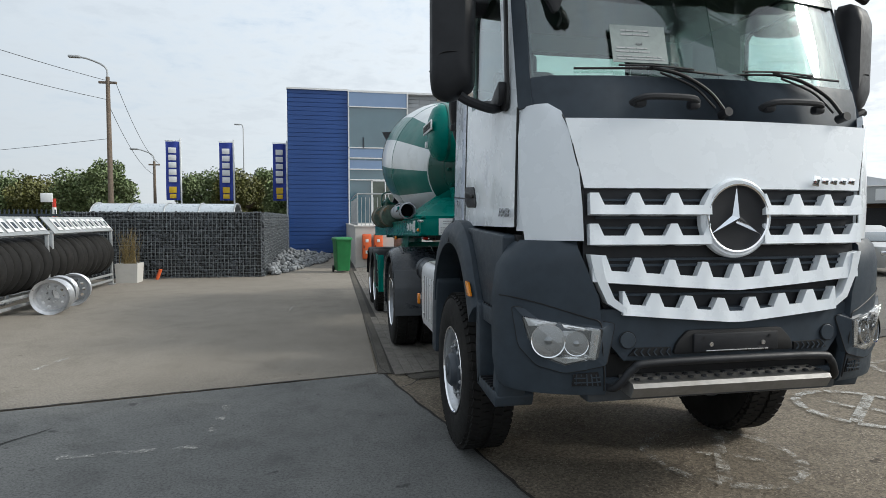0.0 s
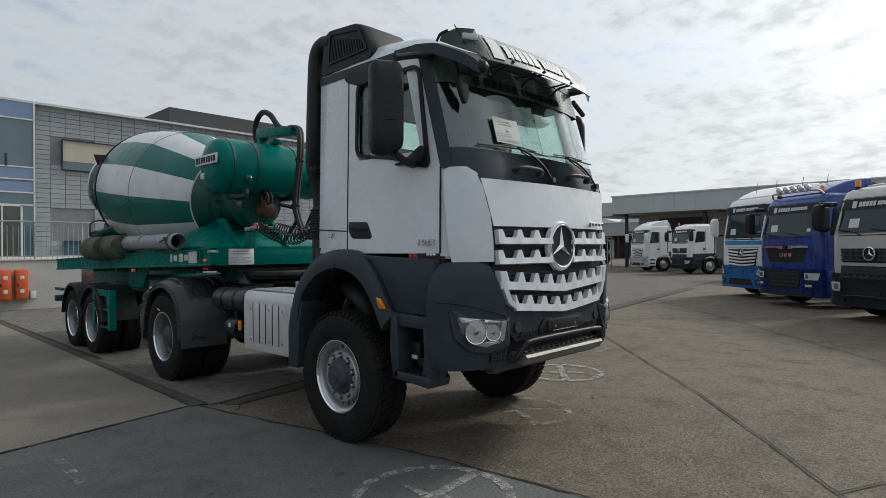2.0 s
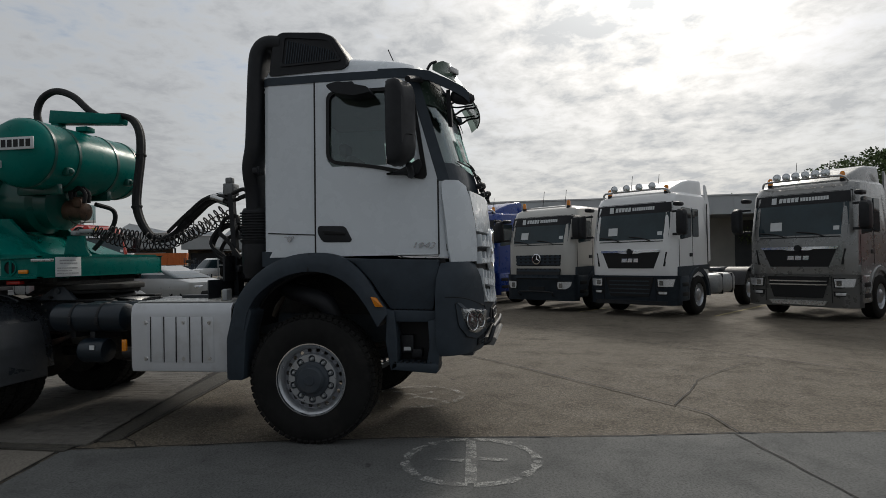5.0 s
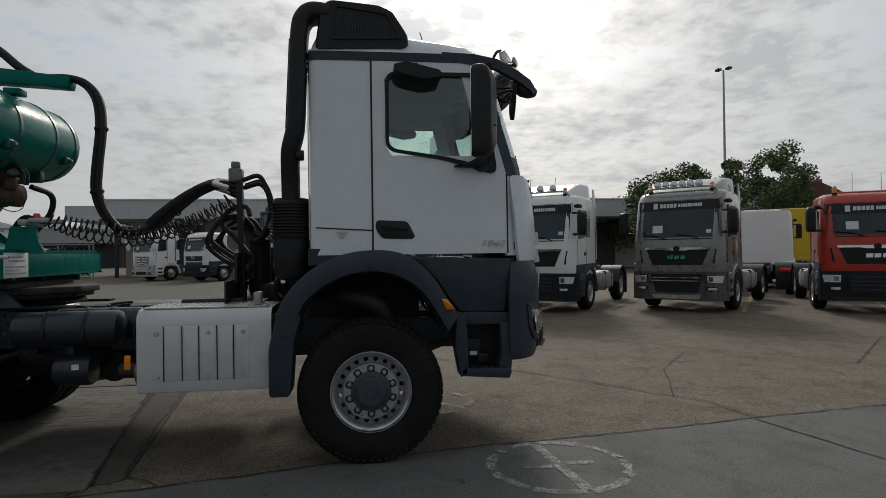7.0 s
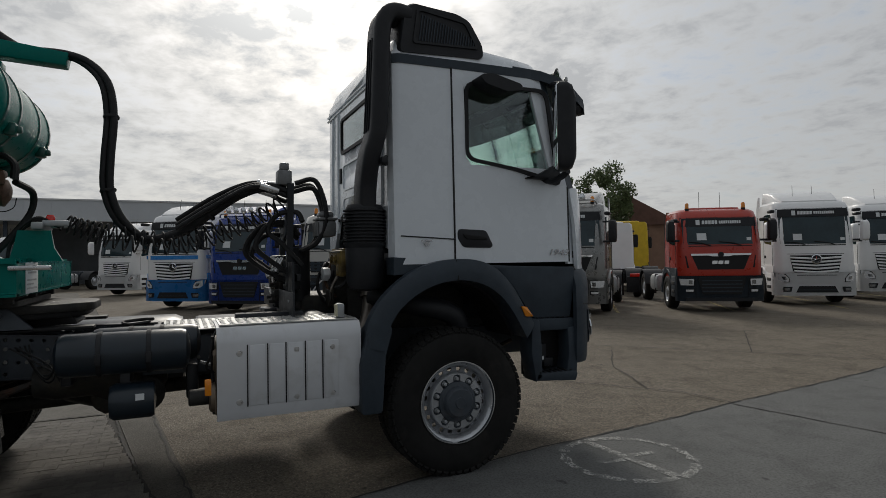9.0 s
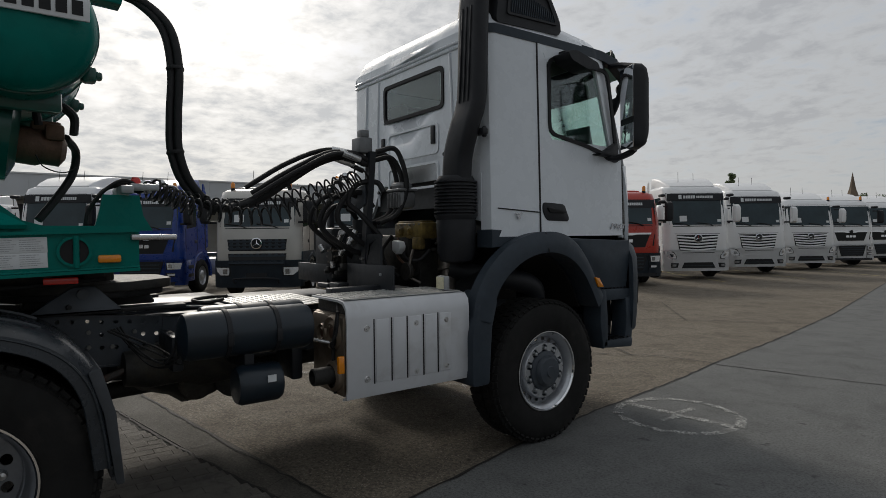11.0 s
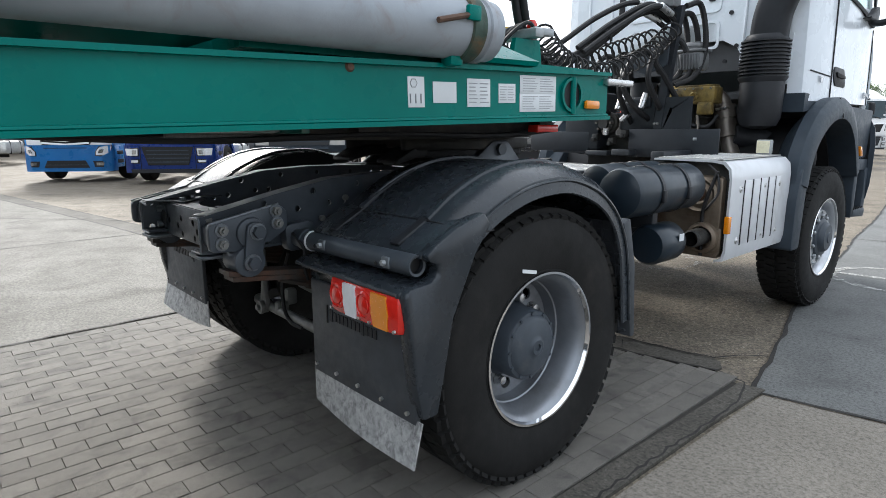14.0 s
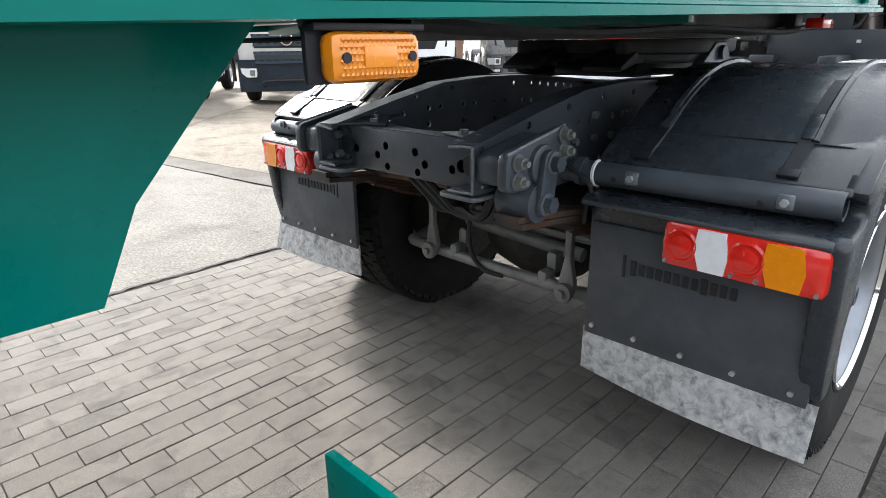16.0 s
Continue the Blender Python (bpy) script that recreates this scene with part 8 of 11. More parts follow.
for a in (100, 172, 244, 316, 28):
    d = UX * math.cos(radians(a)) + UZ * math.sin(radians(a))
    side = ax.cross(d)
    c = A0 + ax * 3.02 + d * 1.0
    fb = bmesh.new()
    tip = fb.verts.new(c + d * .17 + ax * .16)
    q = [fb.verts.new(c + side * sx * .10 + ax * sy) for sx, sy in ((-1, -.03), (1, -.03), (1, .30), (-1, .30))]
    for k in range(4):
        fb.faces.new((q[k], q[(k + 1) % 4], tip))
    fb.faces.new(q)
    tpart("drum_lug", fb, BLACKP, drum, smooth=False)
tpart("drum_ring", lathe([(.66, 0), (.74, 0), (.74, .09), (.66, .09)], A0 + ax * 4.45, rot=R, seg=40, caps=False), STEEL, drum)
# gearbox and motor at the front of the drum
gb = tpart("gearbox", lathe([(.46, .10), (.46, -.05), (.36, -.10), (.36, -.42), (.31, -.47), (.30, -.62), (.20, -.66), (0, -.66)], A0, rot=R, seg=32), GREEND, None, "green drum gearbox")
gr_ = bmesh.new()
for i in range(12):
    a = 2 * math.pi * i / 12
    add_cyl(gr_, A0 + R @ Vector((.41 * math.cos(a), .41 * math.sin(a), -.13)), A0 + R @ Vector((.41 * math.cos(a), .41 * math.sin(a), -.03)), .022, 8)
tpart("gearbox_bolts", gr_, GREEND, gb)["kind"] = "stuff"
M0 = A0 - ax * .62
mt = tpart("hydraulic_motor", lathe([(.09, 0), (.115, -.02), (.115, -.13), (.10, -.16), (.10, -.25), (.05, -.28), (0, -.28)], M0 - Vector((0, 0, .07)), rot=R, seg=20), RUSTM, None, "rusty brown hydraulic motor")
tpart("motor_port", boxes(((.02, -3.16, 2.30), (.12, .16, .06), .02), ((.09, -3.12, 2.26), (.05, .10, .10), .02)), RUSTM, mt)
for dx_ in (.02, .08):
    tpart("motor_hose", tube([(dx_, -3.20, 2.30), (dx_ + .01, -3.20, 2.40), (dx_ + .02, -3.10, 2.43), (dx_ + .02, -3.02, 2.37), (dx_ + .02, -3.02, 2.26)], .022, 8), HOSE, mt)
tpart("motor_hose", tube([(-.10, -3.05, 2.26), (-.30, -2.98, 2.20), (-.34, -3.0, 2.05), (-.30, -3.1, 1.88), (-.25, -3.2, 1.74)], .026, 8), HOSE, mt)
tpart("motor_wire", tube([(.10, -3.22, 2.12), (.10, -3.18, 2.05), (.1, -3.09, 2.02), (.1, -3.02, 2.05), (.1, -3.0, 2.12)], .004, 6), BLACKF, mt)
# pedestal
ped = bmesh.new()
for s in (1, -1):
    add_prism(ped, [(-3.10, 1.66), (-3.30, 1.72), (-3.60, 1.98), (-3.70, 2.08), (-3.90, 2.08), (-4.0, 1.9), (-4.5, 1.66)], "x", s * .34, s * .38)
add_prism(ped, [(-.93, 1.66), (.93, 1.66), (.66, 1.90), (.40, 2.05), (-.40, 2.05), (-.66, 1.90)], "y", -3.90, -3.86)
add_prism(ped, [(-.9, 1.64), (.9, 1.64), (.9, 1.68), (-.9, 1.68)], "y", -2.84, -4.6)
tpart("pedestal", ped, GREEN, None, "green welded drum pedestal")
pl2 = bmesh.new()
V = [pl2.verts.new(p) for p in ((.93, -3.30, 1.665), (.93, -4.5, 1.65), (.55, -4.0, 1.95), (.55, -3.62, 1.87), (-.93, -3.30, 1.665), (-.93, -4.5, 1.65), (-.55, -4.0, 1.95), (-.55, -3.62, 1.87))]
for f in ((0, 1, 2, 3), (5, 4, 7, 6), (0, 3, 7, 4), (3, 2, 6, 7)):
    pl2.faces.new([V[i] for i in f])
thicken(pl2, pl2.faces, .02)
tpart("pedestal_skirt", pl2, GREEN)
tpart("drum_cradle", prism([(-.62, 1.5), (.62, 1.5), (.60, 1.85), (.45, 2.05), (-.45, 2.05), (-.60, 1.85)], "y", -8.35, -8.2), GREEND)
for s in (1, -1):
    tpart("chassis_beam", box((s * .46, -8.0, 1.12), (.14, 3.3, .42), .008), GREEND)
# water tank
wt = tpart("water_tank", lathe([(0, -.93), (.20, -.915), (.31, -.87), (.355, -.80), (.36, -.74), (.36, .60), (.355, .66), (.31, .73), (.20, .775), (0, .79)], (0, -3.30, 2.74), "x", 40), GREEN, None, "horizontal green water tank with a name plate")
for x in (-.35, .25, -.72, .58):
    tpart("tank_band", lathe([(.361, -.02), (.368, -.018), (.368, .018), (.361, .02)], (x, -3.30, 2.74), "x", 40, caps=False), GREEND, wt)
for x in (.40, -.55):
    tpart("tank_boss", boxes(((x, -2.97, 2.56), (.09, .08, .09), .02), ((x, -2.93, 2.56), (.05, .06, .05), .015)), GREEND, wt)
sg = tpart("name_plate", box((.80, -3.30, 2.80), (.016, .60, .125), .004), SCREENS, wt, "white name plate with black lettering blocks")
lt = bmesh.new()
for i in range(8):
    add_box(lt, (.809, -3.545 + .07 * i, 2.80), (.004, .050, .075))
tpart("plate_lettering", lt, BLACKF, sg)
tpart("tank_valve", box((.79, -3.42, 2.60), (.04, .07, .08), .01), SCREENS, wt)
for x in (.35, -.4):
    tpart("tank_saddle", box((x, -3.35, 2.40), (.08, .5, .14), .02), GREEND, wt)
# hose arm and big hose loop
arm = tpart("hose_arm", prism([(-3.62, 3.22), (-2.72, 3.17), (-2.70, 3.27), (-3.60, 3.37)], "x", -.22, -.07, .008), GREEN, None, "green hose bracket arm over the tank")
tpart("arm_post", box((-.14, -3.55, 3.15), (.12, .10, .24), .01), GREEN, arm)
tpart("arm_foot", box((-.14, -3.2, 3.13), (.14, .14, .06), .01), GREEN, arm)
HA = [(-.15, -2.98, 3.27), (-.15, -2.74, 3.27), (-.13, -2.57, 3.21), (-.07, -2.44, 3.05), (-.03, -2.40, 2.78), (.0, -2.42, 2.45), (.02, -2.42, 2.20), (.02, -2.34, 1.98), (.04, -2.17, 1.83), (.10, -1.92, 1.87), (.18, -1.70, 2.02), (.25, -1.48, 2.17), (.31, -1.28, 2.23), (.34, -1.12, 2.18)]
big = thing("hose_bundle", (0, -2.4, 1.9), 0, "thick black bundled hydraulic hoses looping from trailer to cab", "hose")


def hpart(name, bm, material, parent=None, label=""):
    bmesh.ops.translate(bm, vec=(0, 2.4, -1.9), verts=bm.verts)
    return part(name, bm, material, parent or big, label)


for dx, dy, r in ((0, 0, .032), (.040, .012, .028), (.018, -.036, .026)):
    hpart("hose", tube([(x + dx, y + dy, z + .3 * dx * (y > -2)) for x, y, z in HA], r, 10), HOSE, None, "black hydraulic hose")
for k in (4, 6, 8, 10):
    hpart("hose_tie", add_lathe(bmesh.new(), [(.056, -.012), (.060, 0), (.056, .012)], Vector(HA[k]) + Vector((.018, -.008, 0)), rot=(Vector(HA[k + 1]) - Vector(HA[k - 1])).to_track_quat("Z", "Y").to_matrix(), seg=14, caps=False), HOSE, big)
for dz, dx in ((.05, .05), (-.02, -.03), (.1, -.08), (.02, .1)):
    hpart("hose", tube([(.10 + dx, -1.95, 1.88 + dz), (.19 + dx, -1.66, 2.07 + dz), (.28 + dx, -1.38, 2.22 + dz * .6), (.34 + dx * .5, -1.13, 2.14 + dz)], .019, 8), HOSE, big)
    hpart("hose_fitting", cyl((.29 + dx, -1.34, 2.225 + dz * .6), (.325 + dx * .7, -1.20, 2.18 + dz * .8), .025, 10), STEEL, big)
hpart("hose", tube([(-.15, -3.0, 3.26), (-.15, -3.16, 3.36), (-.17, -3.38, 3.54), (-.19, -3.62, 3.62), (-.21, -3.82, 3.55), (-.22, -3.90, 3.38), (-.22, -3.84, 3.20), (-.2, -3.7, 3.06)], .040, 10), HOSE, big)


def coil(path, r, turns, wire, n=12):
    P = smooth_path(path, 12)
    L_ = len(P) - 1
    out = []
    for k in range(turns * n + 1):
        u = k / (turns * n) * L_
        i = min(int(u), L_ - 1)
        p = P[i].lerp(P[i + 1], u - i)
        t = (P[i + 1] - P[i]).normalized()
        a = t.cross(Vector((1, 0, 0))).normalized()
        b = t.cross(a)
        th = 2 * math.pi * k / n
        out.append(p + r * (math.cos(th) * a + math.sin(th) * b))
    return add_tube(bmesh.new(), out, wire, 6)


for j, (dx, sag) in enumerate(((-.08, 1.82), (.16, 1.76))):
    c = thing("spiral_hose", (0, -2.4, 1.9), 0, "black spiral air hose sagging between trailer and cab", "hose", "spiral hoses")
    b_ = coil([(.26 + dx, -2.66, 1.93), (.20 + dx, -2.38, sag + .05), (.18 + dx, -1.95, sag), (.24 + dx, -1.55, sag + .12), (.32 + dx * .6, -1.18, 2.06 + .04 * j)], .058, 26, .0072)
    bmesh.ops.translate(b_, vec=(0, 2.4, -1.9), verts=b_.verts)
    part("coil", b_, HOSE, c)
# gladhand post on the trailer nose
gp = tpart("connector_post", prism([(-2.97, 1.66), (-2.66, 1.66), (-2.71, 1.75), (-2.73, 1.87), (-2.92, 1.87), (-2.94, 1.77)], "x", .44, .47), GREEN, None, "green connector post on the trailer nose")
tpart("connector", boxes(((.36, -2.80, 1.90), (.34, .07, .05), .012), ((.24, -2.70, 1.92), (.05, .16, .04), .01), ((.46, -2.70, 1.92), (.05, .16, .04), .01)), GALV, gp)
tpart("red_coupling", lathe([(.026, 0), (.03, .03), (.02, .05), (0, .05)], (.42, -2.74, 1.93), "z", 14), REDL, gp)
tpart("yellow_coupling", lathe([(.024, 0), (.024, .03), (0, .035)], (.26, -2.78, 1.93), "z", 14), YELLOWP, gp)
for i in range(4):
    tpart("cable", tube([(.28 + .05 * i, -2.70, 1.90), (.30 + .05 * i, -2.80, 1.935 + .008 * i), (.33 + .03 * i, -2.90, 1.90), (.36, -2.98, 1.78), (.36, -3.0, 1.68)], .011, 6), HOSE, gp)
# chute pipes along the side
CHUTE = Vector((-.045, -1, .0))
cp = tpart("chute_pipe", lathe([(.095, 0), (.107, .01), (.107, .05), (.115, .055), (.115, .075), (.107, .08), (.107, 2.6), (.095, 2.6), (.095, .02)], (1.0, -3.68, 1.757), rot=CHUTE.to_track_quat("Z", "Y").to_matrix(), seg=32, caps=False), PIPEG, None, "grey steel chute pipe with a rusty clamp")
tpart("chute_inside", lathe([(.096, .3), (0, .3)], (1.0, -3.68, 1.757), rot=CHUTE.to_track_quat("Z", "Y").to_matrix(), seg=24), BLACKF, cp)
tpart("chute_clamp", lathe([(.108, .10), (.117, .105), (.117, .16), (.108, .165)], (1.0, -3.68, 1.757), rot=CHUTE.to_track_quat("Z", "Y").to_matrix(), seg=32, caps=False), RUST, cp)
tpart("chute_bracket", box((1.0, -3.86, 1.655), (.06, .06, .06), .008), GREEN, cp)
tpart("chute_bracket", box((1.112, -3.86, 1.79), (.02, .06, .05), .006), GREEN, cp)
tpart("clamp_bolt", cyl((1.112, -4.02, 1.75), (1.112, -3.84, 1.79), .010, 8), RUSTM, cp)
for y in (-5.0,):
    tpart("chute_band", lathe([(.108, 0), (.116, .01), (.116, .04), (.108, .05)], (.942, y, 1.775), "y", 28, caps=False), PIPEG, cp)
for x, y, z, m_ in ((.97, -6.5, 1.70, RUST), (1.05, -7.1, 1.68, RUST)):
    tpart("folded_chute", lathe([(0, .03), (.12, .03), (.16, 0), (.19, .02), (.19, .22), (.20, .23), (.20, .27), (.19, .28), (.19, .7), (.16, .72), (0, .72)], (x, y, z), "y", 24), m_, None, "rust-stained folded discharge chute")
gc_ = tpart("green_chute", loft([[Vector((.86 + .16 * math.cos(a), y, z + .16 * math.sin(a))) for a in [math.pi * (1.05 + .9 * k / 10) for k in range(11)]] for y, z in ((-6.2, 2.06), (-7.4, 1.98))], False, False), GREEND, None, "green discharge chute trough")
gc_.modifiers.new("shell", "SOLIDIFY").thickness = .012
tpart("chute_hoop", tube([(.70, -7.3, 2.0), (.72, -7.3, 1.88), (.86, -7.3, 1.82), (1.0, -7.3, 1.88), (1.02, -7.3, 2.0), (1.0, -7.3, 2.12), (.86, -7.3, 2.17), (.72, -7.3, 2.12), (.70, -7.3, 2.0)], .014, 6), GREEND, gc_)
tpart("wrench_tool", boxes(((.98, -2.75, 1.62), (.04, .22, .03), .008),), STEEL)

# ---- parked lorries ----
FAR_TYRE = None


def far_wheel(parent, x, y, rim=RIM, r=.50):
    global FAR_TYRE
    w = new("wheel")
    w.parent = parent
    w.matrix_basis = pose(x, y, r, 0, 0, 0 if x > 0 else 180)
    if FAR_TYRE is None:
        FAR_TYRE = {}
    if "t" not in FAR_TYRE:
        o = part("tyre", lathe([(.29, -.02), (.32, 0), (.42, 0), (.47, -.02), (.50, -.05), (.50, -.27), (.47, -.3), (.3, -.3)], seg=36, caps=False), RUBBER, w)
        q = part("rim", lathe([(.30, -.02), (.285, -.04), (.27, -.12), (.17, -.10), (.16, -.03), (.09, 0), (0, .0)], seg=36, caps=False), rim, w)
        n = lathe([(.02, 0), (.015, .03), (0, .03)], seg=8)
        nb = bmesh.new()
        for i in range(10):
            a = 2 * math.pi * i / 10
            add_lathe(nb, [(.016, 0), (.014, .03), (0, .03)], (-.09, .14 * math.sin(a), .14 * math.cos(a)), "x", 8)
        n.free()
        k = part("wheel_nuts", nb, STEEL, w)
        FAR_TYRE["t"] = (o.data, q.data, k.data)
    else:
        for nm, me in zip(("tyre", "rim", "wheel_nuts"), FAR_TYRE["t"]):
            o = new(nm, me)
            o.parent = w
    return w


def lorry(paint, lower, style="star", label="", roof=True, lamps=0, beacons=2, stripe=None, visor=True, high=0.0, sheet_=True, sleeper=.0):
    """A parked tractor unit: front at y = 0, looking to -y. Styles: star (slatted), tooth (toothed dark grille), m (trapezoid grille)."""
    t = thing("parked_lorry", (0, 0, 0), 0, label, "truck", "parked lorries")
    W, HW0, HW1, HR = 1.16, 1.92, 2.72 + high, 3.0 + high
    D = 1.75 + sleeper
    MIRR = WHITE2 if style == "star" and lower is not GREYP else BLACKP

    def ring(z, inset_f, w=W):
        p = rounded([(-w, inset_f + .16), (-w + .18, inset_f), (w - .18, inset_f), (w, inset_f + .16), (w, D), (-w, D)], .10, 4)
        return [Vector((x, y, z)) for x, y in p]

    def face(x, z):
        """The cab's front surface at x, z; below 1.02 the bumper's."""
        if z < 1.02:
            return -.05 + .62 * max(0, abs(x) - .90)
        y = .03 + .01 * min(1, (z - 1.02) / .88) if z < 1.9 else .04 + .18 * (z - 1.9) / (HW1 - 1.9) if z < HW1 else .22 + .12 * (z - HW1) / .2
        return y + .75 * max(0, abs(x) - (W - .22))

    def panel(name, rows, out, material, parent=None, depth=.03, lab="", n=12):
        """A solid skin over the front: rows of z, left x, right x from the bottom up."""
        bm = bmesh.new()
        g = [[[bm.verts.new((xl + (xr - xl) * i / n, face(xl + (xr - xl) * i / n, z) - o, z)) for i in range(n + 1)] for z, xl, xr in rows] for o in (out, out - depth)]
        m_ = len(rows)
        for j in range(m_ - 1):
            for i in range(n):
                bm.faces.new((g[0][j][i], g[0][j][i + 1], g[0][j + 1][i + 1], g[0][j + 1][i]))
                bm.faces.new((g[1][j][i], g[1][j + 1][i], g[1][j + 1][i + 1], g[1][j][i + 1]))
            for i in (0, n):
                bm.faces.new((g[0][j][i], g[0][j + 1][i], g[1][j + 1][i], g[1][j][i]))
        for j in (0, m_ - 1):
            for i in range(n):
                bm.faces.new((g[0][j][i], g[0][j][i + 1], g[1][j][i + 1], g[1][j][i]))
        return part(name, bm, material, parent or t, lab)

    def both(name, rows, out, material, parent=None, depth=.03, lab=""):
        return [panel(name, [(z, *sorted((s * a, s * b))) for z, a, b in rows], out, material, parent, depth, lab, 5) for s in (1, -1)]

    part("cab", loft([ring(.95, .05), ring(1.2, .03), ring(1.9, .04), ring(HW1, .22, W - .04), ring(HR - .08, .34, W - .07), ring(HR, .50, W - .16)]), paint, t)
    zb = HW1 - (.24 if visor else .02)
    panel("windscreen_rim", [(HW0 - .06, -1.03, 1.03), (2.3, -1.05, 1.05), (HW1 + .03, -1.03, 1.03)], .004, BLACKF)
    wsc = panel("windscreen", [(HW0, -.985, .985), (2.2, -1.0, 1.0), (2.45, -1.0, 1.0), (zb, -.99, .99)], .012, DARKGLASS, None, .03, "tinted reflecting windscreen")
    part("steering_wheel", lathe([(.17, -.012), (.185, 0), (.17, .012)], (.5, .30, 2.02), rot=Matrix.Rotation(radians(50), 3, "X"), seg=20, caps=False), BLACKP, wsc)
    if visor:
        v = panel("sun_visor", [(zb, -1.02, 1.02), (HW1 + .01, -1.0, 1.0)], .04 if style == "star" and high > .2 else .016, BLACKP, None, .03, "dark band over the windscreen with pale lettering blocks")
        x = -.62
        for w_, h_, skew in [(.14, .15, 0), (.025, 0, 0)] + [(.088, .105, .2)] * 5 + [(.03, 0, 0)] + [(.060, .085, 0)] * 10:
            if h_:
                panel("visor_letter_block", [(HW1 - .115 - h_ / 2, x, x + w_ * .78), (HW1 - .115 + h_ / 2, x + skew * .05, x + w_ * .78 + skew * .05)], (.046 if style == "star" and high > .2 else .022), SCREENS, v, .006, "", 1)
            x += w_
    for s in (1, -1):
        sw = prism(rounded([(.34, HW0 - .02), (1.0, HW0 + .05), (1.0, HW1 - .14), (.50, HW1 - .12)], .06), "x", s * (W - .05), s * (W + .004))
        part("side_window", sw, DARKGLASS, t)
        if style == "m" and sleeper:
            part("side_window", prism(rounded([(1.10, HW0 + .05), (1.45, HW0 + .05), (1.45, HW1 - .14), (1.10, HW1 - .14)], .05), "x", s * (W - .05), s * (W + .004)), DARKGLASS, t)
        part("door_seam", boxes(((s * (W + .001), 1.06, 1.9), (.008, .014, 1.6)), ((s * (W + .001), .28, 1.5), (.008, .012, .8)), ((s * (W + .001), .67, 1.12), (.008, .78, .012))), BLACKF, t)
        part("rear_gap", box((s * (W + .002), D - .10, 2.0), (.008, .05, 1.7)), BLACKF, t)
        part("door_handle", box((s * (W + .006), .95, 1.52), (.02, .17, .09), .015), BLACKP, t)
        part("lower_door", prism(rounded([(.20, .98), (1.0, .98), (1.55, 1.16), (D - .02, 1.12), (D - .02, 1.26), (.20, 1.24)], .03), "x", s * (W - .03), s * (W + .016)), lower, t)
        m = part("mirror", loft([[Vector((s * (1.37 + a * k), -.04 + dy, 2.30 + b * k)) for a, b in rounded([(-.11, -.30), (.09, -.30), (.11, -.2), (.11, .24), (.07, .32), (-.09, .32), (-.11, .25)], .04, 3)] for dy, k in ((.10, .9), (.08, 1), (-.02, 1), (-.09, .85), (-.12, .5))]), MIRR, t)
        parts("mirror_arm", (((s * 1.22, .1, 2.58), (.26, .05, .05), .01), ((s * 1.22, .1, 2.03), (.26, .06, .06), .01)), BLACKP, m)
        part("ramp_mirror", box((s * 1.22, .16, HW1 - .06), (.16, .30, .10), .04), BLACKP, t)
        part("wheel_arch", loft([[Vector((s * x, 1.32 + r * math.sin(a), .5 + r * math.cos(a))) for x, r in ((.8, .60), (1.2, .60), (1.21, .70), (1.10, .74), (.8, .72))] for a in [radians(-95 + 19 * k) for k in range(11)]]), lower, t)
        part("arch_liner", prism([(.82, .45), (.86, 1.02), (1.30, 1.16), (1.78, 1.02), (1.86, .45)], "x", s * .55, s * .80), BLACKF, t)
        part("step_unit", box((s * 1.08, .50, .70), (.24, .56, .62), .04), lower, t)
        parts("step_slot", (((s * 1.195, .50, .56), (.03, .36, .10), .01), ((s * 1.195, .50, .80), (.03, .36, .10), .01)), BLACKF, t)
        far_wheel(t, s * 1.20, 1.34)
        far_wheel(t, s * 1.20, 5.0)
    # bumper
        part("bumper", loft([[Vector((x, y, z)) for x, y in rounded([(-1.20, .35), (-1.17, .10), (-.92, -.045), (.92, -.045), (1.17, .10), (1.20, .35)], .06)] for z in (.30, .36, .95, 1.02)]), lower, t, "bumper and lower front panel")
    part("underside", box((0, .45, .42), (1.6, .8, .16), .02), BLACKF, t)
    if style == "star":
        panel("grille_gap", [(.93, -.56, .56), (1.10, -.66, .66), (1.56, -.74, .74)], .004, BLACKF, None, .03)
        for i in range(6):
            z, k = .965 + .105 * i, .60 + .028 * i
            g_ = bmesh.new()
            q = [Vector((k * (u / 8 - 1), 0, 0)) for u in range(17)]
            R_ = [[Vector((p.x, face(p.x, 1.2) - .012 - dy - .02 * (1 - (p.x / k) ** 2), z + dz - .05 * (1 - abs(p.x) / k))) for p in q] for dy, dz in ((.0, .036), (.032, .012), (.030, -.016), (.0, -.022))]
            add_loft(g_, R_, False, False)
            part("grille_slat", g_, paint, t)
        ez, er = 1.44, .15
        both("headlight", [(.74, .80, .98), (.84, .80, 1.13), (.95, .90, 1.16), (1.0, 1.06, 1.16)], .014, LAMPW, None, .04, "clear swept headlight")
        both("headlight_bezel", [(.72, .775, 1.0), (.83, .775, 1.15), (.98, .885, 1.17), (1.015, 1.05, 1.17)], .006, BLACKF)
        both("lamp_reflector", [(.80, .86, .96), (.90, .90, 1.0)], .020, LAMPD, None, .01)
        panel("low_intake", [(.40, -.60, .60), (.60, -.50, .50)], .008, BLACKF)
        panel("low_grille", [(.47, -.56, .56), (.49, -.56, .56)], .014, GREYP)
        both("fog_recess", [(.42, .74, 1.02), (.58, .70, 1.06)], .008, BLACKF)
        both("fog_lamp", [(.46, .80, .96), (.54, .78, .98)], .016, LAMPD)
        panel("front_seam", [(1.60, -.80, .80), (1.612, -.80, .80)], .006, BLACKF)
    elif style == "tooth":
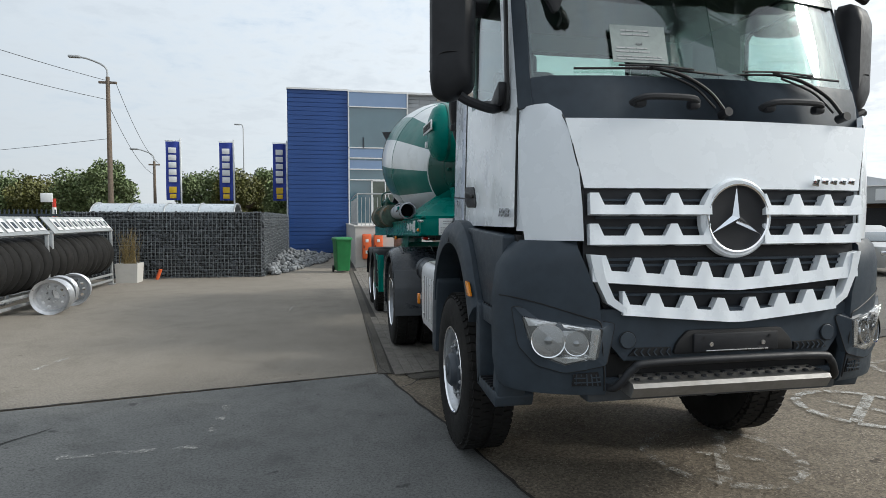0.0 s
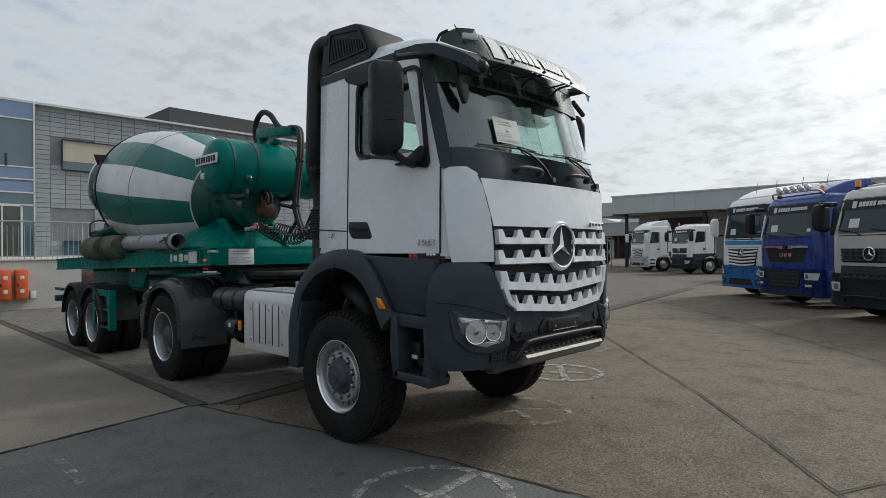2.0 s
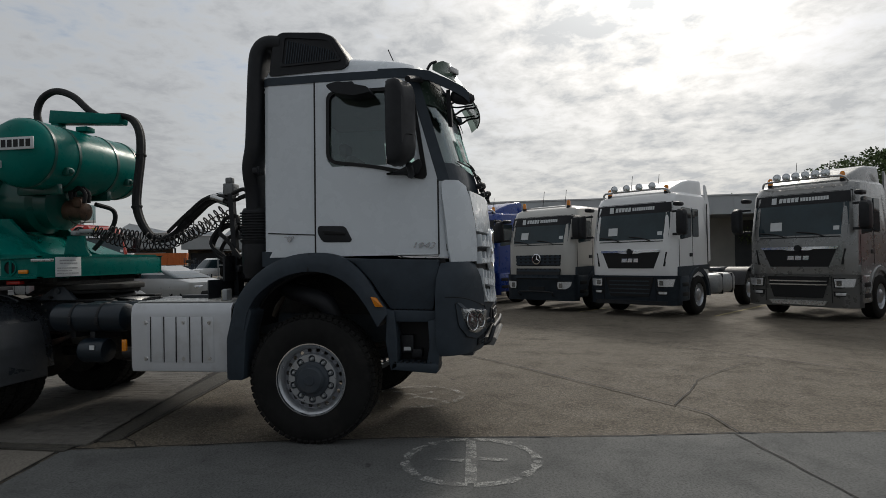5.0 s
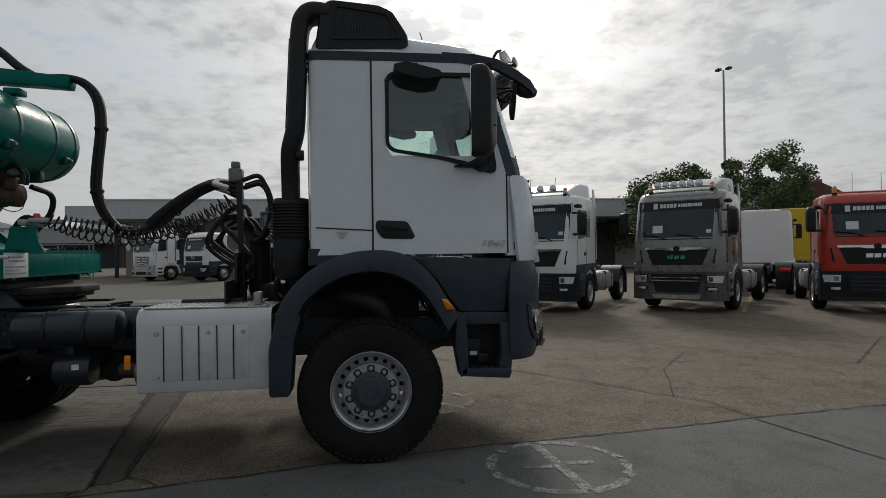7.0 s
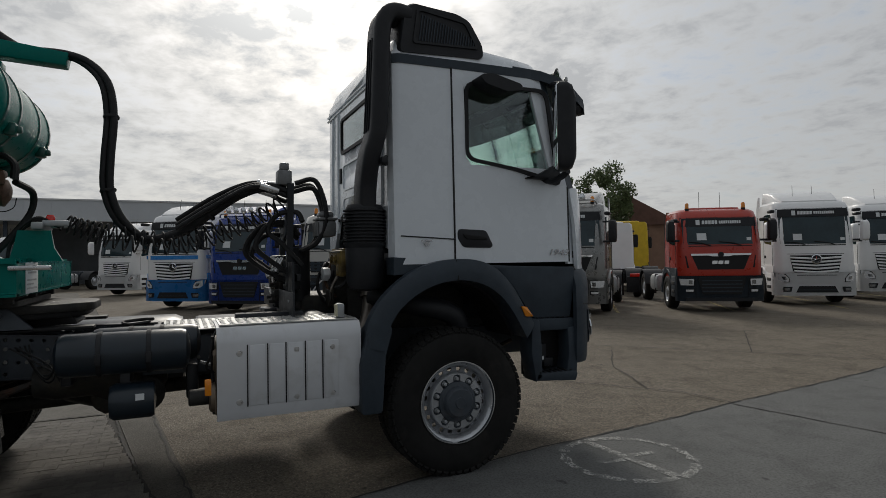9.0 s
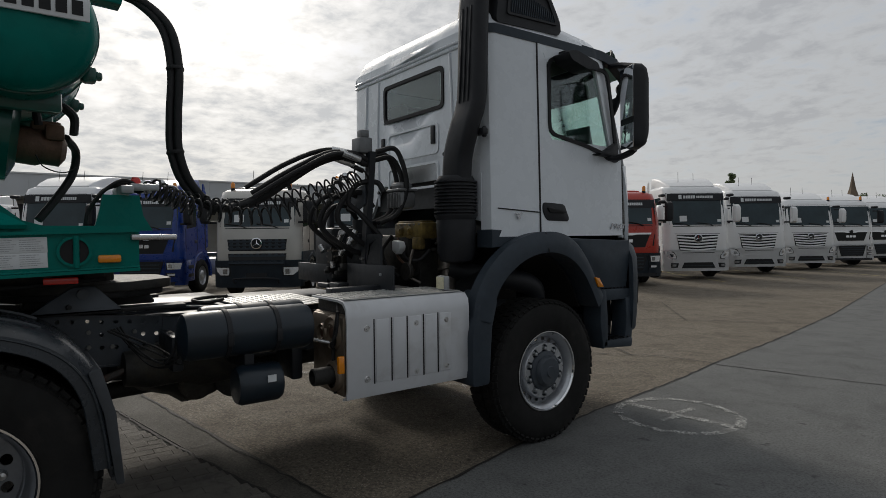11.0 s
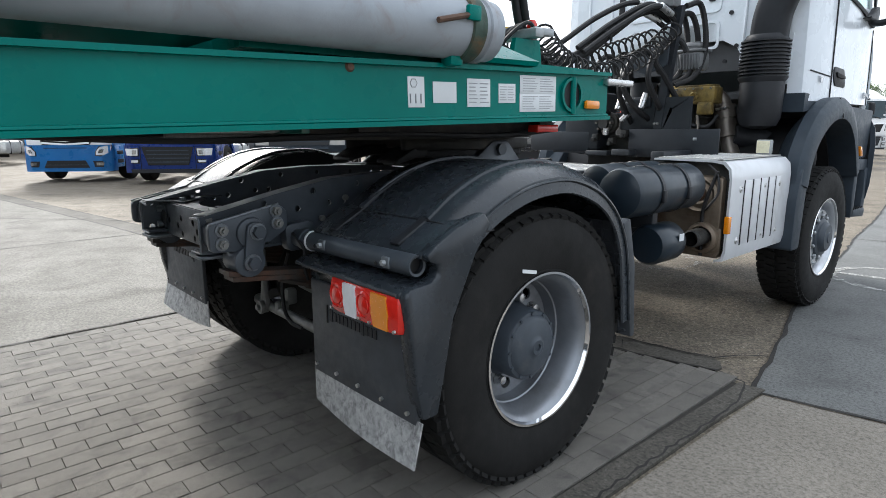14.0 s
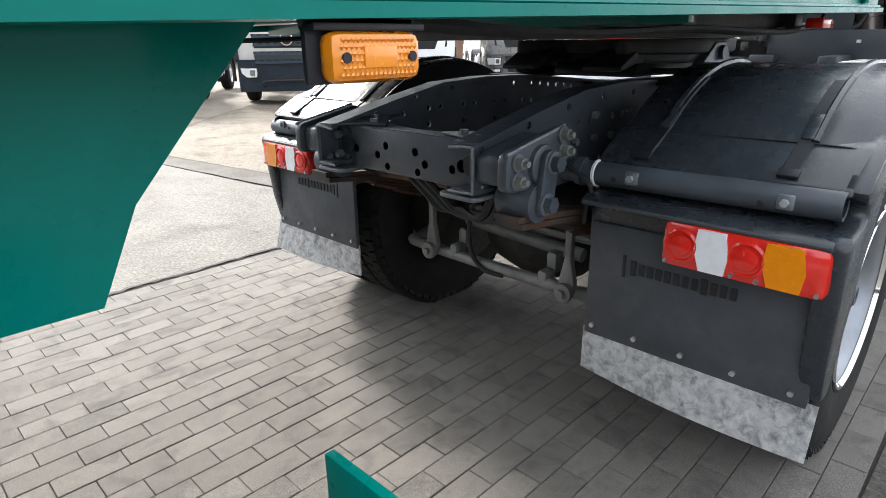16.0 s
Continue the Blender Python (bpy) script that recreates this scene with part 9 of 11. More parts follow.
        for zz0, zz1, xa, n_ in ((1.30, 1.58, .80, 3), (.92, 1.20, .78, 3)):
            panel("grille_gap", [(zz0 - .03, -xa + .05, xa - .05), (zz1, -xa, xa)], .006, BLACKF)
            for i in range(n_):
                z = zz0 + .03 + (zz1 - zz0) * i / n_
                gs = panel("grille_slat", [(z - .022, -xa + .03, xa - .03), (z + .020, -xa + .02, xa - .02)], .030, GREYP, None, .03)
                for k in range(9):
                    x = -xa + .11 + k * (2 * xa - .22) / 8
                    panel("tooth", [(z + .015, x - .055, x + .055), (z + .062, x - .03, x + .03)], .026, GREYP, gs, .03, "", 1)
        ez, er = 1.47, .15
        both("headlight_bezel", [(.60, .70, .98), (.72, .68, 1.12), (.86, .70, 1.14)], .010, BLACKF)
        both("headlight", [(.63, .74, .97), (.72, .72, 1.08), (.83, .73, 1.11)], .020, LAMPW, None, .04, "clear headlight")
        both("lamp_reflector", [(.66, .77, .88), (.79, .77, .88)], .028, LAMPD, None, .01)
        panel("plate_area", [(.56, -.28, .28), (.68, -.28, .28)], .014, BLACKP)
        part("front_bar", tube([(-.58, -.04, .42), (-.58, -.12, .46), (-.5, -.13, .54), (.5, -.13, .54), (.58, -.12, .46), (.58, -.04, .42)], .022, 8), BLACKP, t)
    else:
        g = panel("grille", [(1.20, -.62, .62), (1.60, -.78, .78)], .012, BLACKF, None, .03, "black trapezoid grille with a chrome strip")
        panel("grille_rim", [(1.165, -.66, .66), (1.60, -.84, .84)], .006, paint, g)
        panel("chrome_strip", [(1.60, -.80, .80), (1.655, -.82, .82)], .034, CHROME, g, .05)
        panel("chrome_strip", [(1.575, -.22, .22), (1.60, -.34, .34)], .036, CHROME, g, .05)
        part("badge", lathe([(0, .0), (.06, .0), (.075, -.012)], (0, face(0, 1.62) - .05, 1.625), "y", 20), BLACKP, g)
        for i, w_ in enumerate((.14, .13, .12)):
            panel("logo_block", [(1.355, -.235 + .165 * i, -.235 + .165 * i + w_), (1.45, -.225 + .165 * i, -.225 + .165 * i + w_)], .022, CHROME, g, .02, "", 1)
        panel("low_intake", [(.50, -.52, .52), (.98, -.66, .66)], .012, BLACKF)
        if lower is DARKSIL:
            for z in (.88, .80):
                panel("grille_slat", [(z - .014, -.60, .60), (z + .014, -.61, .61)], .026, CHROME)
            panel("front_lip", [(.34, -.55, .55), (.44, -.62, .62)], .05, STEEL, None, .06)
        else:
            for i in range(4):
                panel("grille_slat", [(.57 + .10 * i, -.53, .53), (.60 + .10 * i, -.55, .55)], .020, GREYP)
            panel("front_lip", [(.30, -.95, .95), (.40, -.98, .98)], .03, BLACKP, None, .06)
        both("side_slit", [(1.25, .86, .91), (1.60, .93, .98)], .006, BLACKF)
        both("headlight_bezel", [(.735, .74, 1.12), (.955, .73, 1.16)], .008, BLACKF)
        both("headlight", [(.755, .77, 1.09), (.935, .755, 1.13)], .018, LAMPW, None, .04, "clear headlight")
        both("lamp_reflector", [(.79, .80, .90), (.90, .80, .90)], .026, LAMPD, None, .01)
        both("fog_bezel", [(.55, .74, 1.08), (.66, .73, 1.10)], .008, BLACKF)
        both("fog_lamp", [(.575, .78, .96), (.635, .77, .97)], .016, LAMPW)
        both("bumper_seam", [(.40, .70, .712), (.98, .69, .702)], .006, BLACKF)
        ez = 0
    if ez:
        ey_ = face(0, ez) - .05
        e = part("emblem", lathe([(er * .84, 0), (er, .01), (er, .03), (er * .84, .035)], (0, ey_, ez), rot=Matrix.Rotation(radians(90), 3, "X"), seg=28, caps=False), CHROME, t)
        part("emblem_back", lathe([(er * .86, .0), (er * .86, .012), (0, .012)], (0, ey_ - .004, ez), rot=Matrix.Rotation(radians(90), 3, "X"), seg=24), BLACKF, e)
        sb_ = bmesh.new()
        for k in range(3):
            a = radians(90 + 120 * k)
            d_, n_ = Vector((math.cos(a), 0, math.sin(a))), Vector((-math.sin(a), 0, math.cos(a)))
            o_ = Vector((0, ey_ - .020, ez))
            ts = [sb_.verts.new(o_ + d_ * er * .86), sb_.verts.new(o_ + n_ * er * .13), sb_.verts.new(o_ + Vector((0, -.02, 0))), sb_.verts.new(o_ - n_ * er * .13)]
            sb_.faces.new((ts[0], ts[1], ts[2]))
            sb_.faces.new((ts[0], ts[2], ts[3]))
        part("emblem_star", sb_, CHROME, e, smooth=False)
    if roof:
        sp_ = loft([[Vector((x * k, y, z)) for x, z in rounded([(-1.0, HR - .06), (1.0, HR - .06), (.95, HR - .06 + h), (-.95, HR - .06 + h)], .08)] for y, k, h in ((.46, .84, .07), (.70, .92, .20), (1.1, .97, .36), (1.5, .98, .44), (D + .05, .98, .46))])
        rs = part("roof_spoiler", sp_, paint, t)
        for s in (1, -1):
            part("side_fairing", prism(rounded([(D - .04, 1.3), (D + .24, 1.35), (D + .24, HR - .3), (D + .06, HR + .20), (D - .04, HR + .28)], .05), "x", s * (W - .10), s * (W - .06)), paint, rs)
    else:
        part("roof_hatch", loft([[Vector((x * k, y * k + 1.1, z)) for x, y in rounded([(-.75, -.5), (.75, -.5), (.75, .55), (-.75, .55)], .1)] for z, k in ((HR - .02, 1), (HR + .05, .95), (HR + .07, .8))]), paint, t)
    for x0, x1 in ((-.85, -.12), (-.02, .72)):
        part("wiper", tube([(x0 + .60, face(x0 + .6, HW0 - .05) - .03, HW0 - .05), (x0 + .35, face(0, HW0) - .04, HW0 + .035), (x0, face(x0, HW0 + .07) - .035, HW0 + .075)], .014, 6), BLACKF, t)
    if sheet_:
        panel("price_sheet", [(HW0 + .12, -.62, -.36), (HW0 + .32, -.62, -.36)], .016, SCREENS, None, .003, "", 1)
        panel("window_sticker", [(HW0 + .10, .72, .84), (HW0 + .19, .72, .84)], .016, SCREENS, None, .003, "", 1)
    if lamps:
        bar = part("lamp_bar", tube([(-.92, .40, HR - .04), (-.84, .32, HR + .06), (-.6, .28, HR + .08), (.6, .28, HR + .08), (.84, .32, HR + .06), (.92, .40, HR - .04)], .028, 8), STEEL, t, "roof lamp bar with round spot lamps")
        for i in range(lamps):
            x = -.52 + 1.04 * i / (lamps - 1)
            sl_ = part("spot_lamp", lathe([(0, .10), (.06, .09), (.095, .02), (.10, 0), (.088, -.012), (.080, 0)], (x, .24, HR + .16), "y", 22, caps=False), CHROME, bar)
            part("lamp_lens", lathe([(.082, 0), (.05, -.008), (0, -.012)], (x, .24, HR + .16), "y", 20, caps=False), LAMPG, sl_)
    for i in range(beacons):
        s = (-1, 1)[i % 2]
        bc = part("beacon", lathe([(.055, .0), (.055, .12), (.03, .16), (0, .16)], (s * .78, .48, HR + .03), "z", 16), ORANGE, t, "orange roof beacon")
        part("beacon_base", lathe([(.06, 0), (.06, .07)], (s * .78, .48, HR - .04), "z", 14), BLACKP, bc)
    for x, y in ((-.35, .8), (.30, 1.0)):
        part("aerial", tube([(x, y, HR - .02), (x + .02, y + .08, HR + .55)], .007, 4, 2), BLACKF, t)
    if stripe:
        panel("paint_stripe", [(1.70, -1.08, 1.08), (1.83, -1.08, 1.08)], .010, stripe)
        part("paint_stripe", boxes(((W, .9, 1.78), (.012, 1.5, .12)), ((-W, .9, 1.78), (.012, 1.5, .12))), stripe, t)
    part("chassis", boxes(((.40, 3.6, .85), (.08, 4.6, .26), .01), ((-.40, 3.6, .85), (.08, 4.6, .26), .01), ((0, 5.0, 1.05), (.9, .7, .12), .02), ((0, 3.0, .8), (.8, .2, .2), .02)), FRAMEB, t)
    part("gear_housing", box((0, 1.9, .75), (.7, 1.6, .5), .08), GRIME, t)
    for s, l in ((1, 1.3), (-1, 1.1)):
        ft = part("fuel_tank", box((s * 1.0, 3.1, .72), (.5, l, .55), .12), GALV, t)
        for dy in (-.35, .35):
            part("tank_strap", box((s * 1.0, 3.1 + dy, .72), (.515, .05, .565), .12), BLACKP, ft)
        part("rear_mudguard", loft([[Vector((s * x, 5.0 + r * math.sin(a), .5 + r * math.cos(a))) for x, r in ((.6, .58), (1.24, .58), (1.24, .62), (.6, .62))] for a in [radians(-80 + 20 * k) for k in range(9)]]), BLACKP, t)
        part("rear_flap", box((s * .92, 5.62, .50), (.62, .03, .62), .01), BLACKP, t)
        part("tail_lamp", box((s * .95, 5.66, .86), (.42, .05, .13), .02), REDL, t)
    return t


SPOTS = [
    ((-16.6, -2.15), 53, dict(paint=WHITE2, lower=SKYB, style="star", label="white and sky-blue parked tractor lorry", stripe=SKYB, high=.25, beacons=0, sleeper=.3)),
    ((-14.05, -.26), 53, dict(paint=BLUEP, lower=BLUEP, style="m", label="deep blue parked tractor lorry with roof lamps", lamps=5, high=.05)),
    ((-11.2, 2.05), 53, dict(paint=CHAMP, lower=GREYP, style="tooth", label="silver-beige parked lorry with dark grey bumper", roof=False, high=-.05)),
    ((-9.52, 4.35), 53, dict(paint=WHITE2, lower=GREYP, style="m", label="white parked lorry with a lamp bar on its roof", lamps=4, high=.1, sleeper=.35)),
    ((-8.65, 7.95), 45, dict(paint=DARKSIL, lower=DARKSIL, sleeper=.3, style="m", label="silver-grey parked tractor lorry with a lamp bar", lamps=6, high=.15)),
    ((-6.9, 12.1), 58, dict(paint=REDP, lower=GREYP, style="m", label="orange-red parked lorry with dark bumper", roof=False, high=-.05)),
    ((-6.9, 16.2), 55, dict(paint=WHITE2, lower=WHITE2, style="star", label="white parked tractor lorry with a slatted grille", beacons=0, high=.3)),
    ((-6.7, 20.2), 55, dict(paint=WHITE2, lower=WHITE2, style="star", label="white parked tractor lorry with a slatted grille", beacons=0, high=.3)),
    ((-6.5, 24.4), 55, dict(paint=WHITE2, lower=WHITE2, style="star", label="white parked lorry with a low cab", beacons=0, high=.05, visor=False)),
    ((-6.3, 28.3), 55, dict(paint=WHITE2, lower=WHITE2, style="m", label="white parked lorry with a black grille", beacons=2, high=.1, visor=False)),
    ((-6.1, 32.2), 55, dict(paint=WHITE2, lower=WHITE2, style="m", label="white parked lorry with a black grille", beacons=0, high=.1, visor=False)),
    ((-35.0, -14.5), 53, dict(paint=WHITE2, lower=WHITE2, style="star", label="white parked lorry near the workshop hall", beacons=0, high=.1)),
    ((-32.6, -10.6), 53, dict(paint=WHITE2, lower=GREYP, style="tooth", label="white and grey parked lorry near the workshop hall", beacons=1, roof=False)),
    ((-27.2, -4.8), 53, dict(paint=WHITE2, lower=WHITE2, style="star", label="white parked lorry in the far row", beacons=0, high=.2)),
    ((-28.4, .7), 53, dict(paint=WHITE2, lower=WHITE2, style="star", label="white parked lorry with a sky-blue stripe", stripe=SKYB, beacons=0, high=.2)),
]
for (x, y), rz, kw in SPOTS:
    o = lorry(**kw)
    o.matrix_basis = pose(x, y, 0, 0, 0, rz)
# second row of lorries behind
for (x, y), rz, kw in (((-17.7, 16.9), 232, dict(paint=WHITE2, lower=WHITE2, style="m", label="white parked lorry seen from behind", beacons=0, roof=False, high=.1, sheet_=False)),
                       ((-20.4, 20.3), 232, dict(paint=YELLOWP, lower=GREYP, style="star", label="yellow parked lorry seen from behind", beacons=0, roof=False, high=.35, sheet_=False)),
                       ((-11.5, 24.0), 56, dict(paint=REDP, lower=GREYP, style="m", label="red parked lorry behind the first row", beacons=0))):
    o = lorry(**kw)
    o.matrix_basis = pose(x, y, 0, 0, 0, rz)
for k in range(9):
    c, s_ = math.cos(radians(53)), math.sin(radians(53))
    px0, py0 = -12.6 + 1.2 * k, 4.6 + 3.2 * k
    tagged(link_bm("bay_line", ribbon([(px0 + 2.5 * s_, py0 - 2.5 * c), (px0 - 5 * s_, py0 + 5 * c)], .10, -.006), PAINTY, smooth=False), "worn pale yellow parking-bay line", "road marking", kind="structure")

# ---- office building ----
BLUEW = mat("blue_ribbed_cladding", (.020, .062, .215), .45, .1, .08, .8)
GREYB = mat("grey_block_cladding", (.33, .35, .37), .6, 0, .06, 2, .2, 30, island=.05)
RENDERG = mat("pale_grey_render", (.46, .45, .43), .8, 0, .07, 2, .15, 40, dirt=(.3, .29, .27), dirt_amount=.2)
WFRAME = mat("pale_window_frame", (.62, .63, .64), .5, 0, .05, 5)
BEIGE = mat("beige_blind_panel", (.48, .44, .36), .7, 0, .06, 4)
SPANDREL = mat("blue_grey_spandrel_glass", (.16, .24, .38), .12, 0, .06, 1, spec=.8)
WY = -25.0
bld = thing("office_building", (-10, WY, 0), 0, "two-storey office building with blue cladding and grey blocks", "building", kind="structure")


def bpart(name, bm, material, parent=None, label="", smooth=False):
    bmesh.ops.translate(bm, vec=(10, -WY, 0), verts=bm.verts)
    return part(name, bm, material, parent or bld, label, smooth)


bw = bpart("blue_wall", box((2.42, WY - 4, 3.9), (2.85, 8, 7.8)), BLUEW, None, "blue ribbed metal wall")
cl = bmesh.new()
for c_, d_ in (((2.42, WY + .012, .12), (2.85, .03, .185)), ((3.857, WY - 4, .12), (.03, 8, .185))):
    cl = bmesh.new()
    add_box(cl, c_, d_, .008, None, 1)
    b0 = bpart("cladding_board", cl, BLUEW, bw)
    for i in range(1, 38):
        o = new("cladding_board", b0.data)
        o.parent = bw
        o.matrix_basis = pose(0, 0, .205 * i)
bpart("wall", box((-12.8, WY - 4.2, 3.9), (27.5, 8, 7.75)), mat("dark_joint_wall", (.20, .21, .22), .8, 0, .1, 3), None, "grey main wall")
wins = ((-4.1, -2.84, 5.35, 6.46), (-4.1, -2.84, 2.2, 3.39), (-8.06, -6.54, 5.30, 6.52), (-8.06, -6.54, 2.14, 3.45), (-11.86, -10.34, 5.30, 6.52), (-11.86, -10.34, 2.14, 3.45), (-16.06, -14.54, 5.30, 6.52), (-20.06, -18.54, 5.30, 6.52))
gv, gf = [], []
for j in range(37):
    z0 = .25 + .203 * j
    x = -1.92
    while x > -26.2:
        a, b = x - .552, x
        if True:
            if not any(b > w[0] + .12 and a < w[1] - .12 and z0 + .13 > w[2] and z0 + .07 < w[3] for w in wins):
                n = len(gv)
                gv += [(a, WY - .2, z0), (b, WY - .2, z0), (b, WY - .2, z0 + .195), (a, WY - .2, z0 + .195),
                       (a + .006, WY - .165, z0 + .006), (b - .006, WY - .165, z0 + .006), (b - .006, WY - .165, z0 + .189), (a + .006, WY - .165, z0 + .189)]
                gf += [(n + 4, n + 5, n + 6, n + 7), (n, n + 1, n + 5, n + 4), (n + 1, n + 2, n + 6, n + 5), (n + 2, n + 3, n + 7, n + 6), (n + 3, n, n + 4, n + 7)]
        x -= .56
gm = bpy.data.meshes.new("grey_blocks")
gm.from_pydata([(p[0] + 10, p[1] - WY, p[2]) for p in gv], [], gf)
gm.materials.append(GREYB)
go = new("grey_blocks", gm)
go.parent = bld
go["kind"] = "stuff"
bpart("roof_edge", boxes(((2.42, WY - 3.95, 7.83), (2.95, 8.1, .08)), ((-12.8, WY - 4.0, 7.80), (27.6, 8.2, .09))), WFRAME, None, "pale roof edge")
bpart("roof_plant_screen", box((-12.1, WY - 4, 8.42), (7.9, 4, 1.25)), mat("dark_mesh_screen", (.06, .06, .065), .7, 0, .2, 20), None, "dark roof plant screen")
# glazed entrance bay
bay = bpart("glazed_bay", box((-.42, WY + .01, 4.6), (2.82, .08, 6.3)), BLDGLASS, None, "tall glazed entrance bay")
for z, h, m_ in ((7.42, .70, SPANDREL), (4.85, .42, SPANDREL), (4.28, .42, SPANDREL)):
    bpart("spandrel", box((-.42, WY + .06, z), (2.82, .04, h)), m_, bay)
for z in (7.06, 5.10, 4.60, 4.06, 3.55):
    bpart("transom", box((-.42, WY + .085, z), (2.9, .05, .055), .008), WFRAME, bay)
for x in (1.0, -1.85):
    bpart("mullion", box((x, WY + .085, 4.6), (.06, .05, 6.4), .008), WFRAME, bay)
dr = bpart("entrance_door", box((-.75, WY + .10, 2.45), (1.3, .05, 2.1)), mat("dim_lobby_glass", (.06, .075, .06), .1, 0, .3, 2, spec=.8), bay, "glass entrance door")
bpart("door_frame", boxes(((-.10, WY + .13, 2.45), (.07, .05, 2.2)), ((-1.40, WY + .13, 2.45), (.07, .05, 2.2)), ((-.75, WY + .13, 3.52), (1.4, .05, .08)), ((-.75, WY + .13, 2.45), (.05, .05, 2.1))), WFRAME, dr)
for x in (.3, -.9):
    bpart("balcony_post", box((x, WY + .10, 5.35), (.07, .03, .5)), GREYP, bay)
# windows in the block wall
for x0, x1, z0, z1, blind in ((-5.6, -2.90, 5.15, 6.43, .71), (-5.6, -2.92, .95, 2.08, 0), (-9.3, -7.4, 5.15, 6.43, .5), (-9.3, -7.4, .95, 2.08, 0), (-11.8, -10.4, 5.35, 6.46, .5), (-11.8, -10.4, 2.2, 3.39, 0), (-16, -14.6, 5.35, 6.46, .3), (-20, -18.6, 5.35, 6.46, .3)):
    w = bpart("window", box(((x0 + x1) / 2, WY - .17, (z0 + z1) / 2), (x1 - x0, .05, z1 - z0)), BLDGLASS, None, "office window in the grey block wall")
    bpart("window_frame", boxes(((x0, WY - .10, (z0 + z1) / 2), (.035, .10, z1 - z0)), ((x1, WY - .10, (z0 + z1) / 2), (.035, .10, z1 - z0)), (((x0 + x1) / 2, WY - .10, z0), (x1 - x0, .12, .035)), (((x0 + x1) / 2, WY - .10, z1), (x1 - x0, .10, .035))), GREYP, w)
    if blind:
        bpart("blind", box(((x0 + x1) / 2, WY - .13, z1 - (z1 - z0) * blind / 2), (x1 - x0 - .08, .03, (z1 - z0) * blind)), BEIGE, w)
# far balcony at the building's end
bal = bpart("balcony", box((-24.0, WY + .6, 4.1), (3.4, 1.4, .16)), RENDERG, None, "small glass balcony at the end of the building")
bpart("balcony_glass", box((-24.0, WY + 1.28, 4.6), (3.4, .03, .9)), mat("pale_balcony_glass", (.30, .42, .42), .1, 0, .1, 1), bal)
bpart("balcony_window", box((-23.6, WY - .14, 5.3), (1.6, .05, 2.1)), BLDGLASS, bal)
bpart("balcony_roof", box((-24.4, WY + .5, 6.55), (2.4, 1.2, .12)), RENDERG, bal)

# loading dock with steps rail, cabinets, bin
tagged(link_bm("loading_dock", prism([(1.14, -15.9), (1.14, WY), (-3.6, WY), (-3.6, -15.9)], "z", -.02, 1.385, .01), RENDERG, smooth=False), "pale rendered concrete loading dock", "dock", kind="structure")
tagged(link_bm("dock_coping", prism([(1.17, -15.87), (1.17, WY), (-3.63, WY), (-3.63, -15.87)], "z", 1.386, 1.43, .006), mat("pale_coping", (.52, .51, .49), .7, 0, .08, 3), smooth=False), "pale concrete dock coping", "dock", kind="structure")
rail = thing("dock_railing", (0, -16, 1.43), 0, "galvanised steel railing on the loading dock", "railing")
for i in range(34):
    part("baluster", cyl((1.05 - .135 * i, .05, 0), (1.05 - .135 * i, .05, .95), .010, 6), GALV, rail)
for i in range(40):
    part("baluster", cyl((1.05, .05 - .14 * i, 0), (1.05, .05 - .14 * i, .95), .010, 6), GALV, rail)
for x in (1.05, 0.0, -1.2, -2.4, -3.5):
    part("post", cyl((x, .05, 0), (x, .05, 1.08), .024, 10), GALV, rail)
part("handrail", tube([(-3.5, .05, 1.07), (1.05, .05, 1.07), (1.05, -5.5, 1.07)], .024, 8, 1, False), GALV, rail)
part("bottom_rail", tube([(-3.5, .05, .08), (1.05, .05, .08), (1.05, -5.5, .08)], .014, 6, 1, False), GALV, rail)
rail.matrix_basis = pose(0, -16.1, 1.43)
for x in (.76, .38):
    c = thing("extinguisher_cabinet", (x, -15.86, .30), 0, "orange plastic extinguisher cabinet on the dock wall", "cabinet", "orange cabinets")
    part("cabinet_body", box((0, .09, .42), (.30, .20, .84), .03), ORANGEP, c)
    part("cabinet_door", box((0, .20, .42), (.27, .03, .78), .03), ORANGEP, c)
    parts("cabinet_window", (((0, .217, .62), (.10, .008, .10), .01), ((0, .217, .24), (.10, .008, .10), .01)), SCREENS, c)
    part("latch", box((.10, .222, .42), (.03, .02, .09), .006), BLACKP, c)
ub = thing("utility_box", (.10, -15.86, .28), 0, "small grey utility box on the dock wall", "box")
part("box_body", box((0, .05, .14), (.16, .10, .26), .01), GALV, ub)
part("box_lid", box((0, .105, .14), (.12, .012, .20), .004), SCREENS, ub)
bn = thing("wheelie_bin", (1.62, -14.4, 0), 12, "green plastic wheelie bin beside the dock", "bin")
part("bin_body", loft([[Vector((x * k, y * k, z)) for x, y in rounded([(-.24, -.28), (.24, -.28), (.24, .28), (-.24, .28)], .05)] for z, k in ((.06, .78), (.1, .82), (.98, 1.0), (1.0, 1.04))]), BINGREEN, bn)
part("bin_lid", loft([[Vector((x * k, y * k + .01, z)) for x, y in rounded([(-.27, -.31), (.27, -.31), (.27, .31), (-.27, .31)], .06)] for z, k in ((1.0, 1.0), (1.05, 1.0), (1.09, .85))]), BINGREEN, bn)
for s in (1, -1):
    part("bin_wheel", lathe([(.10, -.02), (.10, .02), (.05, .025), (0, .025)], (s * .22, -.24, .10), "x", 18), BLACKP, bn)
part("bin_handle", tube([(-.2, -.30, .98), (-.2, -.36, 1.02), (.2, -.36, 1.02), (.2, -.30, .98)], .015, 6, 1, False), BINGREEN, bn)

